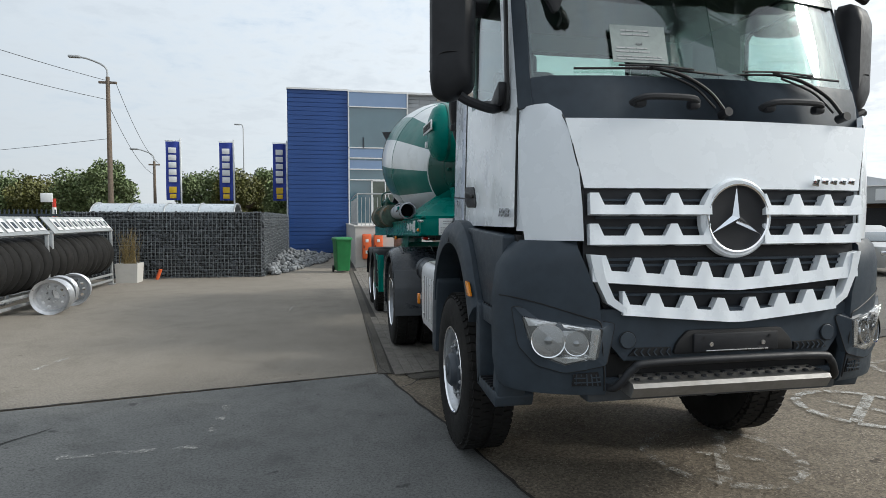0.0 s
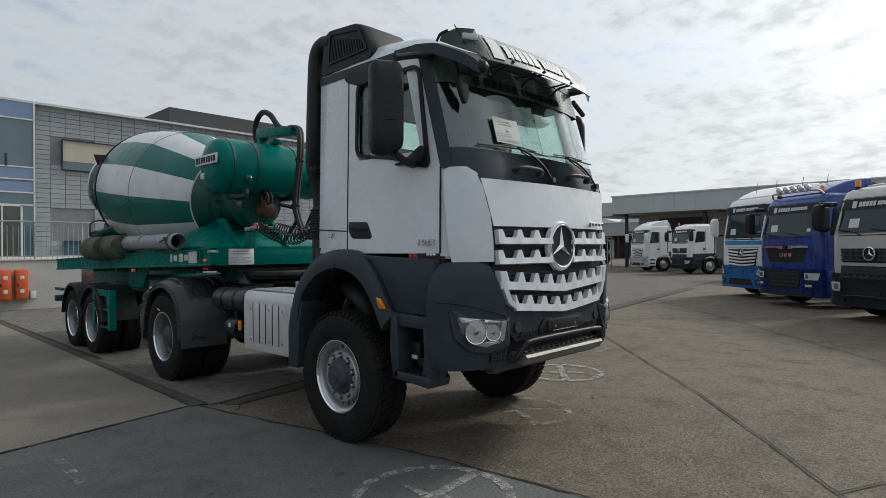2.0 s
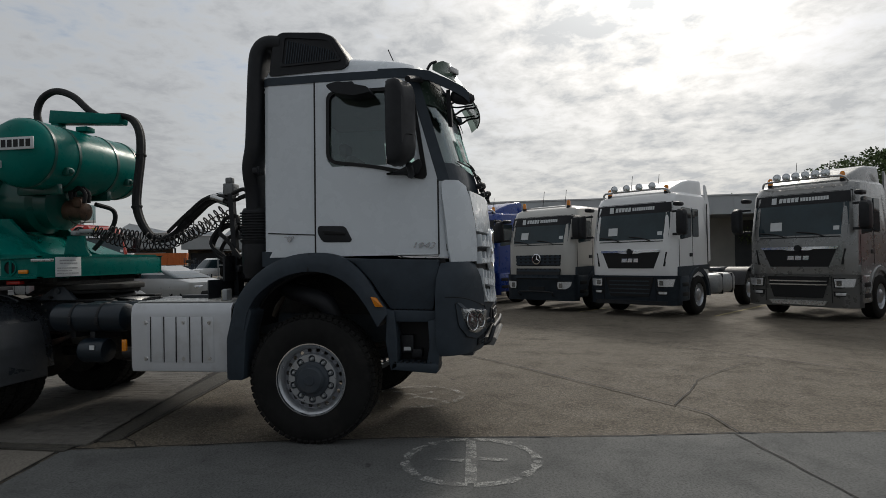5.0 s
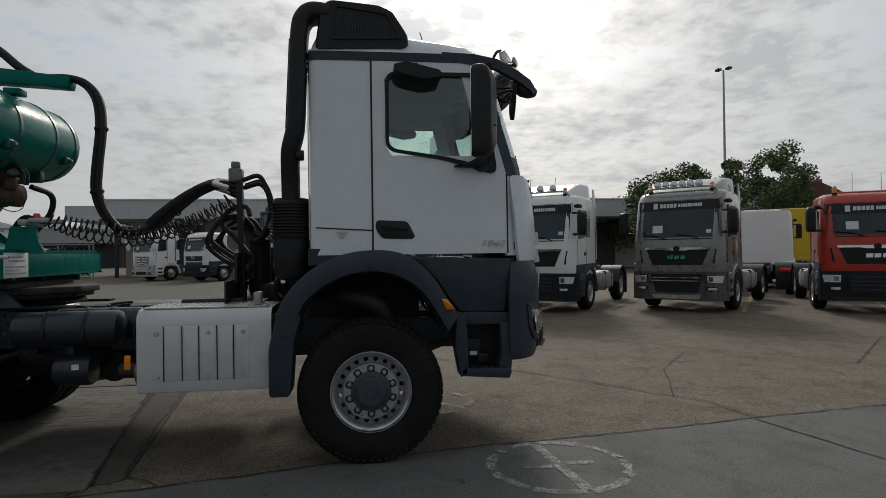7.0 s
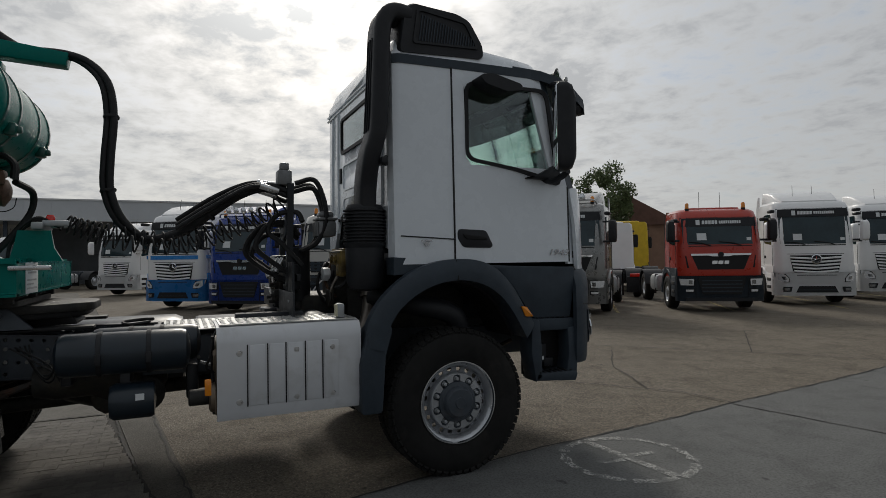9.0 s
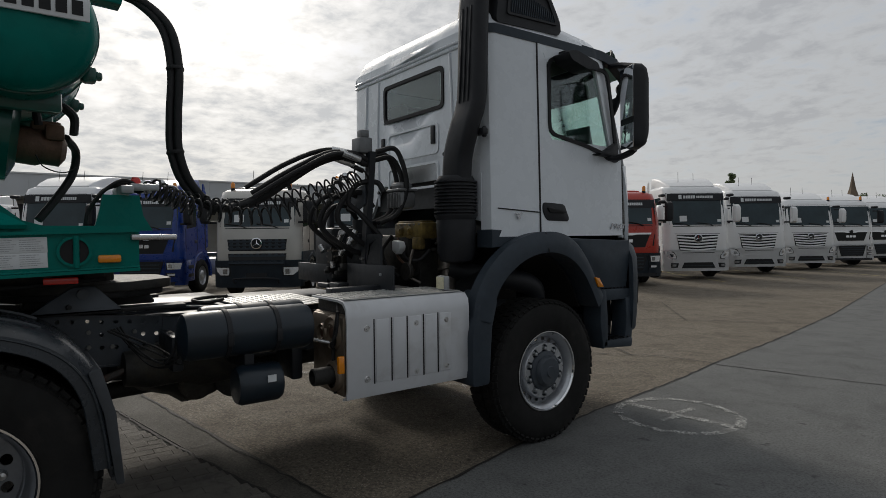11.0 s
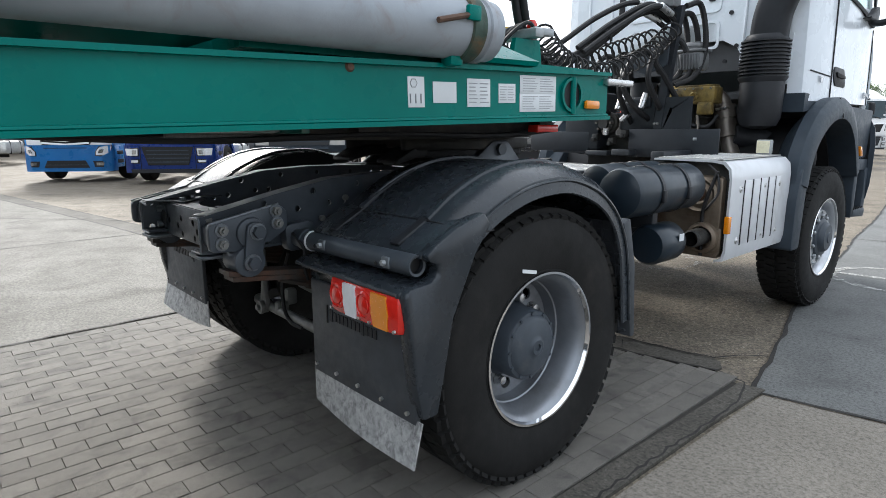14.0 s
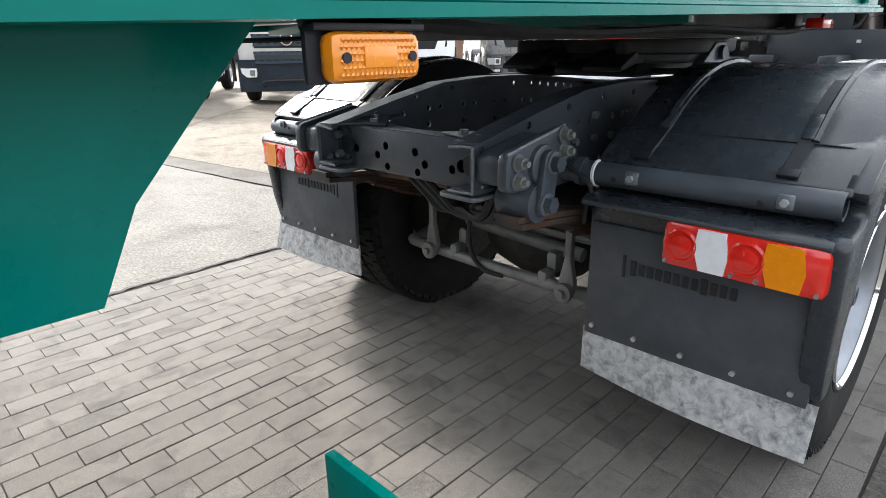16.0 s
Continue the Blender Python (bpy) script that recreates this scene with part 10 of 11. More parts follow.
# ---- gabion wall with grey stones ----
STONE = mat("dark_grey_gabion_stone", (.055, .062, .070), .8, 0, .3, 12, .5, 60, island=.45)
STONEL = mat("pale_grey_rubble", (.17, .18, .19), .85, 0, .2, 10, .4, 60, island=.3)
MESHW = mat("gabion_wire", (.22, .24, .25), .5, .6, .1, 20)


def rock(bm, c, r, rng):
    t = bmesh.new()
    bmesh.ops.create_icosphere(t, subdivisions=1, radius=r)
    sx, sy, sz = (rng.uniform(.7, 1.25) for _ in range(3))
    for v in t.verts:
        v.co = Vector((v.co.x * sx, v.co.y * sy, v.co.z * sz)) * rng.uniform(.78, 1.12)
    merge(bm, t, Matrix.Translation(c) @ Euler([rng.uniform(0, 6) for _ in range(3)]).to_matrix().to_4x4())


gab = tagged(link_bm("gabion_wall", boxes(((6.45, -13.42, .93), (5.1, .12, 1.82)), ((3.98, -18.9, .93), (.12, 11.2, 1.82))), BLACKF, smooth=False), "gabion wall of dark grey stones in wire mesh", "wall", kind="structure")
rg = random.Random(3)
sb1 = bmesh.new()
for i in range(62):
    for j in range(23):
        rock(sb1, (3.92 + .083 * i + rg.uniform(-.02, .02), -13.34 + rg.uniform(-.02, .02), .05 + .08 * j + rg.uniform(-.015, .015)), .052, rg)
o = part("stones", sb1, STONE, gab, smooth=False)
o["kind"] = "stuff"
sb2 = bmesh.new()
for i in range(70):
    for j in range(18):
        rock(sb2, (3.90 + rg.uniform(-.02, .02), -13.45 - .155 * i + rg.uniform(-.03, .03), .05 + .10 * j + rg.uniform(-.02, .02)), .082, rg)
o = part("stones", sb2, STONE, gab, smooth=False)
o["kind"] = "stuff"
mw = bmesh.new()
for i in range(52):
    add_box(mw, (3.90 + .1 * i, -13.275, .93), (.007, .007, 1.86))
for j in range(19):
    add_box(mw, (6.45, -13.275, .03 + .1 * j), (5.1, .007, .007))
for i in range(57):
    add_box(mw, (3.815, -13.3 - .2 * i, .93), (.007, .007, 1.86))
for j in range(19):
    add_box(mw, (3.815, -18.9, .03 + .1 * j), (.007, 11.2, .007))
part("wire_mesh", mw, MESHW, gab, smooth=False)["kind"] = "stuff"
rb_ = bmesh.new()
for i in range(700):
    y = -13.6 - rg.random() ** .8 * 9.5
    w_ = min(1.9, .25 + (-13.6 - y) * .28)
    x = 3.80 - rg.random() * w_
    rock(rb_, (x, y, .05 + .35 * max(0, 1 - (3.8 - x) / max(w_, .1)) * rg.random()), rg.uniform(.05, .11), rg)
tagged(link_bm("rubble_bed", rb_, STONEL, smooth=False), "bed of loose pale grey rubble stones by the wall", "stones", kind="stuff")
# bicycle-shelter-like curved roof behind the wall
sh = thing("curved_canopy", (7.2, -17, 0), 0, "low translucent curved canopy behind the gabion wall", "canopy")
cv = loft([[Vector((x, .9 * math.cos(a), 1.72 + .44 * math.sin(a))) for a in [math.pi * k / 14 for k in range(15)]] for x in (-2.15, 2.15)], False, False)
thicken(cv, cv.faces, .02)
part("canopy_roof", cv, mat("milky_polycarbonate", (.36, .40, .44), .3, 0, .08, 3), sh)
for x in (-2.15, -1.05, 0, 1.05, 2.15):
    part("canopy_hoop", tube([(x, .9 * math.cos(math.pi * k / 10), 1.73 + .45 * math.sin(math.pi * k / 10)) for k in range(11)], .022, 6, 1, False), GALV, sh)
    part("canopy_post", cyl((x, -.85, 0), (x, -.85, 1.68), .03, 8), GALV, sh)
# planter, orange pipe end
pn = thing("concrete_planter", (7.12, -12.45, 0), 0, "square concrete planter with dry grass stalks", "planter")
part("planter_body", loft([[Vector((x * k, y * k, z)) for x, y in ((-.27, -.27), (.27, -.27), (.27, .27), (-.27, .27))] for z, k in ((0, .92), (.48, 1), (.5, 1), (.5, .86), (.42, .86))]), RENDERG, pn, smooth=False)
gr2 = bmesh.new()
for i in range(90):
    x, y = rg.uniform(-.2, .2), rg.uniform(-.2, .2)
    h = rg.uniform(.3, 1.0)
    add_tube(gr2, [Vector((x, y, .44)), Vector((x + rg.uniform(-.05, .05), y, .44 + h * .5)), Vector((x + rg.uniform(-.14, .14), y + rg.uniform(-.1, .1), .44 + h))], [.006, .005, .002], 4)
part("dry_grass", gr2, mat("dry_brown_grass", (.16, .12, .05), .8, 0, .3, 10), pn)["kind"] = "stuff"
op = thing("orange_pipe_stub", (6.62, -13.05, 0), 0, "short orange plastic pipe stub leaning by the wall", "pipe")
part("pipe_stub", cyl((0, 0, 0), (-.10, 0, .28), .045, 14), ORANGEP, op)

# ---- tyre racks with loose rims ----


def tyre_rack(y0, y1):
    r = thing("tyre_rack", (7.45, (y0 + y1) / 2, 0), 0, "galvanised rack full of used lorry tyres with pale tags on top", "rack", "tyre racks")
    L_ = y1 - y0
    for x in (-.05, .75):
        for y in (-L_ / 2, L_ / 2):
            part("post", box((x, y, .67), (.06, .06, 1.34), .006), GALV, r)
            part("foot", box((x, y, .015), (.14, .14, .03), .004), GALV, r)
        for z in (.12, .26, 1.36):
            part("beam", box((x, 0, z), (.05, L_, .05), .006), GALV, r)
    tp = part("top_board", box((.02, 0, 1.52), (.42, L_, .02), .004, Matrix.Rotation(radians(-52), 3, "Y")), GALV, r)
    n = int(L_ / .27)
    for i in range(n):
        t = lathe([(.28, -.11), (.30, -.13), (.46, -.13), (.50, -.10), (.515, -.05), (.515, .05), (.50, .10), (.46, .13), (.30, .13), (.28, .11)], (.33 + rg.uniform(-.03, .03), -L_ / 2 + .2 + i * .275, .79), rot=Matrix.Rotation(radians(-90 + rg.uniform(-9, 9)), 3, "X"), seg=32, caps=False)
        part("used_tyre", t, RUBBER, r, "worn black tyre")
    for i in range(int(L_ / .3)):
        part("price_tag", box((.0, -L_ / 2 + .2 + i * .3, 1.535), (.27 + rg.uniform(-.03, .03), .20, .006), 0, Matrix.Rotation(radians(-52), 3, "Y") @ Matrix.Rotation(rg.uniform(-.12, .12), 3, "Z")), SCREENS, tp)
        part("tag_print", box((-.003, -L_ / 2 + .2 + i * .3, 1.537), (.14, .11, .008), 0, Matrix.Rotation(radians(-52), 3, "Y")), GREYP, tp)
    return r


tyre_rack(-12.0, -8.75)
tyre_rack(-8.55, -5.3)
for x, y, a in ((6.9, -7.75, 10), (6.85, -8.25, 14), (6.75, -7.15, 4)):
    w = thing("loose_rim", (x, y, 0), a, "loose bare steel wheel rim on the ground", "rim", "loose rims")
    part("rim_barrel", lathe([(.30, -.14), (.27, -.12), (.255, -.05), (.255, .05), (.27, .12), (.30, .14), (.305, .15), (.26, .13), (.245, .05), (.245, -.05), (.26, -.12)], (0, 0, .305), "y", 32, caps=False), RIM, w)
    d = holes_ring(.11, .25, .03, 10, 0.0)
    bmesh.ops.transform(d, matrix=Matrix.Translation((0, .02, .305)) @ Matrix.Rotation(radians(90), 4, "Z"), verts=d.verts)
    part("rim_disc", d, RIM, w)

# fence, striped post, flags, poles
fn_ = thing("steel_fence", (9.8, -13.4, 0), 0, "grey steel bar fence beyond the gabion wall", "fence")
for i in range(24):
    part("fence_bar", box((-.7 + .11 * i, 0, .95), (.03, .03, 1.9)), GREYP, fn_)
part("fence_rail", boxes(((.6, 0, 1.75), (2.8, .05, .06)), ((.6, 0, .2), (2.8, .05, .06))), GREYP, fn_)
FLAGB = mat("blue_flag_cloth", (.03, .055, .30), .8, 0, .1, 3)
for x in (10.4, 7.45, 4.4):
    f = thing("flag_banner", (x, -32.8, 0), 0, "blue banner flag with pale lettering blocks on a white mast", "flag", "banner flags")
    part("mast", cyl((0, 0, 0), (0, 0, 6.35), .05, 10, .04), SCREENS, f)
    part("mast_arm", cyl((0, 0, 6.2), (.85, 0, 6.2), .025, 8), SCREENS, f)
    fl = bmesh.new()
    V = [[fl.verts.new((.06 + .76 * i / 6, .05 * math.sin(i * 1.1 + j * .5), 2.75 + 3.4 * j / 12)) for i in range(7)] for j in range(13)]
    for a, b in zip(V, V[1:]):
        for i in range(6):
            fl.faces.new((a[i], a[i + 1], b[i + 1], b[i]))
    thicken(fl, fl.faces, .008)
    part("banner", fl, FLAGB, f)
    lb2 = bmesh.new()
    for i in range(5):
        add_box(lb2, (.44, .085, 3.95 + .42 * i), (.42, .03, .32), .01)
    part("banner_lettering", lb2, SCREENS, f)
    part("banner_mark", boxes(((.44, .085, 3.35), (.4, .03, .36), .1), ((.44, .085, 2.98), (.36, .03, .26), .1)), YELLOWP, f)
WOODP = mat("weathered_wooden_pole", (.14, .11, .085), .85, 0, .25, 8)
for x, y, h, arm_ in ((13.6, -31, 9.3, 1), (16.55, -50.6, 6.6, 1), (10.7, -62, 11.3, 0)):
    p_ = thing("street_lamp", (x, y, 0), 0, "tall wooden utility pole with a street lamp arm" if arm_ else "slim grey street lamp", "street lamp", "street lamps")
    part("pole", cyl((0, 0, 0), (0, 0, h), .16 if arm_ else .09, 12, .10 if arm_ else .05), WOODP if arm_ else GALV, p_)
    part("lamp_arm", tube([(0, 0, h - .2), (.1, 0, h + .5), (.9, 0, h + .9), (1.5, 0, h + 1.0)] if arm_ else [(0, 0, h - .1), (.1, 0, h + .3), (.5, 0, h + .35)], .05, 8), GALV, p_)
    part("lamp_head", box((1.6 if arm_ else .6, 0, h + (1.0 if arm_ else .35)), (.6, .25, .14), .05), GALV, p_)
    if arm_:
        part("crossarm", box((0, 0, h - .3), (.9, .12, .12), .01), WOODP, p_)
wires = thing("overhead_wires", (13.6, -31, 9), 0, "thin black overhead wires sagging between poles", "cable")
for dx, z0 in ((-.4, 9.0), (.1, 8.1)):
    for a, b, sag in (((13.6 + dx, -31, z0), (16.55 + dx, -50.6, z0 - 2.6), .7), ((13.6 + dx, -31, z0), (22 + dx, -8, z0 + .8), .5)):
        a, b = Vector(a), Vector(b)
        t = add_tube(bmesh.new(), [a.lerp(b, k / 14) - Vector((0, 0, sag * 4 * (k / 14) * (1 - k / 14))) for k in range(15)], .014, 4)
        bmesh.ops.translate(t, vec=(-13.6, 31, -9), verts=t.verts)
        part("wire", t, BLACKF, wires)
t = add_tube(bmesh.new(), [Vector((13.6, -31, 6.0)).lerp(Vector((60, -60, 6.5)), k / 10) - Vector((0, 0, .6 * 4 * k / 10 * (1 - k / 10))) for k in range(11)], .016, 4)
bmesh.ops.translate(t, vec=(-13.6, 31, -9), verts=t.verts)
part("wire", t, BLACKF, wires)
wp = thing("striped_post", (10.9, -17.5, 0), 0, "red and white striped warning post", "post")
for i in range(8):
    part("post_band", lathe([(.06, 0), (.06, .29)], (0, 0, .29 * i), "z", 12), REDP if i % 2 else SCREENS, wp)
part("post_sign", box((.2, .05, 2.35), (.36, .04, .3), .02), SCREENS, wp)
ow = thing("white_office_shed", (17.0, -22, 0), 0, "white flat-roofed building beyond the fence", "building")
part("shed_wall", box((1.2, 0, 2.2), (3.0, 8, 4.4)), WFRAME, ow, smooth=False)
part("shed_window", box((-.32, 2.5, 1.6), (.06, 1.2, 1.2)), BLDGLASS, ow)
rh = thing("brick_shed", (9.5, -58, 0), 0, "low brown brick building behind the trees", "building")
part("shed_wall", box((0, 0, 1.9), (8, 5, 3.8)), mat("brown_brick_far", (.20, .09, .06), .85, 0, .2, 2), rh, smooth=False)
part("shed_roof", box((0, 0, 3.9), (8.3, 5.3, .2)), GREYP, rh)

# ---- workshop hall and far yard ----
FASC = mat("pale_grey_fascia", (.52, .54, .56), .55, .1, .06, .6)
hall = thing("workshop_hall", (-46, 0, 0), 0, "long low workshop hall with a grey canopy fascia", "building", kind="structure")
part("hall_wall", box((-6, 10.5, 2.6), (10, 61, 5.2)), mat("dull_beige_wall", (.44, .43, .40), .85, 0, .12, .5), hall, smooth=False)
part("hall_canopy", box((0, 10.5, 5.2), (8, 61, 1.45)), FASC, hall, smooth=False)
part("canopy_lip", box((4.02, 10.5, 5.95), (.1, 61.2, .10)), WFRAME, hall, smooth=False)
fsb = bmesh.new()
for i in range(38):
    add_box(fsb, (4.01, -19.5 + 1.6 * i, 5.2), (.03, .03, 1.4))
part("fascia_joint", fsb, FASC, hall, smooth=False)["kind"] = "stuff"
for i in range(10):
    part("canopy_post", box((3.4, -19 + 6.4 * i, 2.3), (.22, .22, 4.8), .01), GREYP, hall)
part("low_canopy", box((1, -21.2, 4.9), (6, 2.4, 1.15)), FASC, hall, smooth=False)
for i in range(8):
    part("hall_door", box((-.96, -16 + 7.4 * i, 2.1), (.1, 4.2, 4.2)), mat("dark_hall_door", (.07, .075, .08), .6, 0, .2, 1), hall, smooth=False)
# racks of spare parts along the hall
rngk = random.Random(21)
for k, (x, y) in enumerate(((-50.6, -12.5), (-50.6, -4), (-50.6, 3), (-50.6, 9), (-50.6, 15))):
    r_ = thing("parts_rack", (x, y, 0), 0, "tall steel rack stacked with axles and spare parts", "rack", "parts racks")
    for dx in (0, 1.0):
        for dy in (-1.8, 0, 1.8):
            part("post", box((dx, dy, 1.9), (.10, .10, 3.8)), GREYP, r_)
    for z in (.6, 1.5, 2.4, 3.3):
        part("shelf", box((.5, 0, z), (1.1, 3.8, .08)), GREYP, r_)
        for j in range(4):
            part("spare_axle", cyl((.5, -1.5 + 1.0 * j, z + .25), (1.3, -1.5 + 1.0 * j + rngk.uniform(-.2, .2), z + .25), rngk.uniform(.12, .2), 10), (RUSTM, BLACKP, GRIME)[rngk.randrange(3)], r_)
tr_ = thing("tyre_rack", (-44.6, -24.0, 0), 8, "galvanised rack filled with black tyres", "rack")
for dx in (-.5, .5):
    for dy in (-2.2, 0, 2.2):
        part("post", box((dx, dy, 1.3), (.08, .08, 2.6)), GALV, tr_)
for z in (.15, 1.25):
    part("shelf", box((0, 0, z), (1.1, 4.5, .08)), GALV, tr_)
    for j in range(12):
        part("tyre", add_lathe(bmesh.new(), [(.26, -.13), (.48, -.13), (.52, -.09), (.52, .09), (.48, .13), (.26, .13)], (0, -1.95 + .355 * j, z + .56), "y", 20, caps=False), RUBBER, tr_)
part("top_rail", box((0, 0, 2.6), (1.08, 4.5, .07)), GALV, tr_)

# ---- far end of the yard ----
BROWNW = mat("brown_far_wall", (.16, .12, .085), .8, 0, .15, .4)
SHEDG = mat("blue_grey_shed_cladding", (.36, .38, .39), .6, .1, .08, .5)


def far_shed(at, rz, w, h0, h1, depth, teeth, label):
    """Shed with an overhanging clad upper wall, dark bays below and a saw-tooth roof."""
    b = thing("industrial_shed", (*at, 0), rz, label, "building", "far sheds")
    part("lower_wall", box((0, depth / 2 + 2.0, h0 / 2), (w, depth - 4, h0)), BROWNW, b, smooth=False)
    part("upper_wall", box((0, depth / 2, (h0 + h1) / 2), (w, depth, h1 - h0)), SHEDG, b, smooth=False)
    part("eaves", box((0, depth / 2, h1 + .08), (w + .3, depth + .3, .16)), WHITE2, b, smooth=False)
    n = max(2, int(w / 6))
    for i in range(n):
        x = -w / 2 + w * (i + .5) / n
        part("bay_door", box((x, 1.97, h0 * .42), (w / n * .7, .1, h0 * .84)), (BLACKP, GREYP, FASC)[(i * 2) % 3], b, smooth=False)
        part("bay_post", box((x + w / n / 2, .4, h0 / 2), (.25, .25, h0)), GREYP, b, smooth=False)
    for i in range(teeth):
        x0, x1 = -w / 2 + w * i / teeth, -w / 2 + w * (i + 1) / teeth
        part("roof_tooth", prism([(x0, h1 + .1), (x1, h1 + .1), (x0 + (x1 - x0) * .25, h1 + 1.5)], "y", 1, depth - 1), FASC, b, smooth=False)
    part("wall_sign", box((-w * .22, -.05, (h0 + h1) / 2), (1.9, .06, 1.5), .02), SCREENS, b, smooth=False)
    return b


far_shed((-70.5, -57.0), 127, 16, 3.7, 5.9, 16, 2, "far grey industrial shed with dark bays and a white roof edge")
far_shed((-79.5, -42.0), 108, 18, 3.5, 5.5, 14, 3, "far grey industrial shed with saw-tooth roof and brown bays")
ORL = mat("orange_lorry_paint", (.50, .13, .03), .5, 0, .1, 3)
ot = thing("tipper_lorry", (-63.0, -44.6, 0), 26, "orange tipper lorry far across the yard", "truck")
part("tipper_body", prism(rounded([(-2.6, 1.25), (2.9, 1.25), (3.1, 2.75), (-2.9, 2.75)], .05), "x", -1.2, 1.2), ORL, ot)
for i in range(7):
    part("body_rib", box((1.23, -2.2 + .75 * i, 2.0), (.07, .12, 1.3), .01), ORL, ot)
part("tipper_cab", loft([[Vector((x, y, z)) for x, y in rounded([(-1.15, ya), (1.15, ya), (1.15, -3.2), (-1.15, -3.2)], .15)] for z, ya in ((.8, -5.0), (1.7, -5.0), (2.7, -4.75), (2.85, -4.5))]), WHITE2, ot)
part("cab_window", box((1.155, -4.2, 2.1), (.02, .9, .6), .01), DARKGLASS, ot)
part("windscreen", box((0, -4.92, 2.15), (2.0, .1, .75), .03, Matrix.Rotation(radians(-14), 3, "X")), DARKGLASS, ot)
part("tipper_chassis", box((0, -.8, .95), (1.0, 8.2, .3), .02), FRAMEB, ot)
for y in (-4.0, .9, 2.2):
    for s in (1, -1):
        far_wheel(ot, s * 1.0, y)
mc = thing("machinery_crates", (-55.8, -36.2, 0), 20, "stack of dark steel frames and crates on the yard", "crates")
for i, (x, y, z, w, h) in enumerate(((0, 0, .7, 1.4, 1.4), (1.6, .3, .5, 1.3, 1.0), (-1.5, .2, .9, 1.2, 1.8), (.2, 0, 1.75, 1.0, .6))):
    for dx in (-.5, .5):
        for dy in (-.5, .5):
            part("frame_post", box((x + dx * w, y + dy, z), (.08, .08, h)), GREYP, mc)
    part("crate", box((x, y, z - .1), (w * .8, .8, h * .6), .04), (GREYP, GRIME)[i % 2], mc)


def small_car(at, rz, paint, label, van=False):
    c = thing("parked_car", (*at, 0), rz, label, "car", "parked cars")
    h = 1.9 if van else 1.45
    rows = []
    for z, y0, y1, w in ((.25, -2.1, 2.1, .82), (.55, -2.2, 2.2, .88), (.85, -2.15, 2.15, .88), (.98, -1.35 if not van else -1.7, 2.05, .84), (h - .12, -.45 if not van else -1.0, 1.6, .70), (h, -.15 if not van else -.8, 1.3, .62)):
        rows.append([Vector((x, y, z)) for x, y in rounded([(-w, y0), (w, y0), (w, y1), (-w, y1)], .28)])
    part("body", loft(rows), paint, c)
    part("glasshouse", loft([[Vector((x * 1.004, y, z)) for x, y in rounded([(-w, y0), (w, y0), (w, y1), (-w, y1)], .2)] for z, y0, y1, w in ((1.0, -1.38 if not van else -1.72, 2.0, .835), (h - .16, -.54 if not van else -1.05, 1.62, .705))]), DARKGLASS, c)
    for s in (1, -1):
        part("headlight", box((s * .62, -2.12, .68), (.36, .12, .14), .04), LAMPG, c)
        for y in (-1.3, 1.3):
            w = far_wheel(c, s * .86, y, RIM)
            w.matrix_basis = pose(s * .86, y, .32, 0, 0, 0 if s > 0 else 180) @ Matrix.Diagonal((.64, .64, .64, 1))
    part("bumper_mouth", box((0, -2.16, .45), (1.1, .1, .2), .04), BLACKF, c)
    return c


small_car((-14.7, -11.8), 166, SILVER, "silver parked car behind the trailer coupling")
small_car((-45.6, -27.2), 60, WHITE2, "white parked van near the workshop hall", True)
small_car((-68.0, -52.8), 60, WHITE2, "white parked van by the far sheds", True)
rd = lorry(REDP, REDP, "m", "red parked lorry behind the mixer trailer", roof=False, beacons=0)
rd.matrix_basis = pose(-14.2, -14.1, 0, 0, 0, 163)

# ---- trees, poles and roofs beyond the yard ----
LEAF = mat("dark_summer_leaves", (.115, .155, .065), .6, 0, .35, 3, island=.4)
LEAF2 = mat("yellowing_leaves", (.10, .105, .03), .6, 0, .35, 3, island=.4)
BARK = mat("grey_brown_bark", (.10, .08, .06), .9, 0, .3, 10)


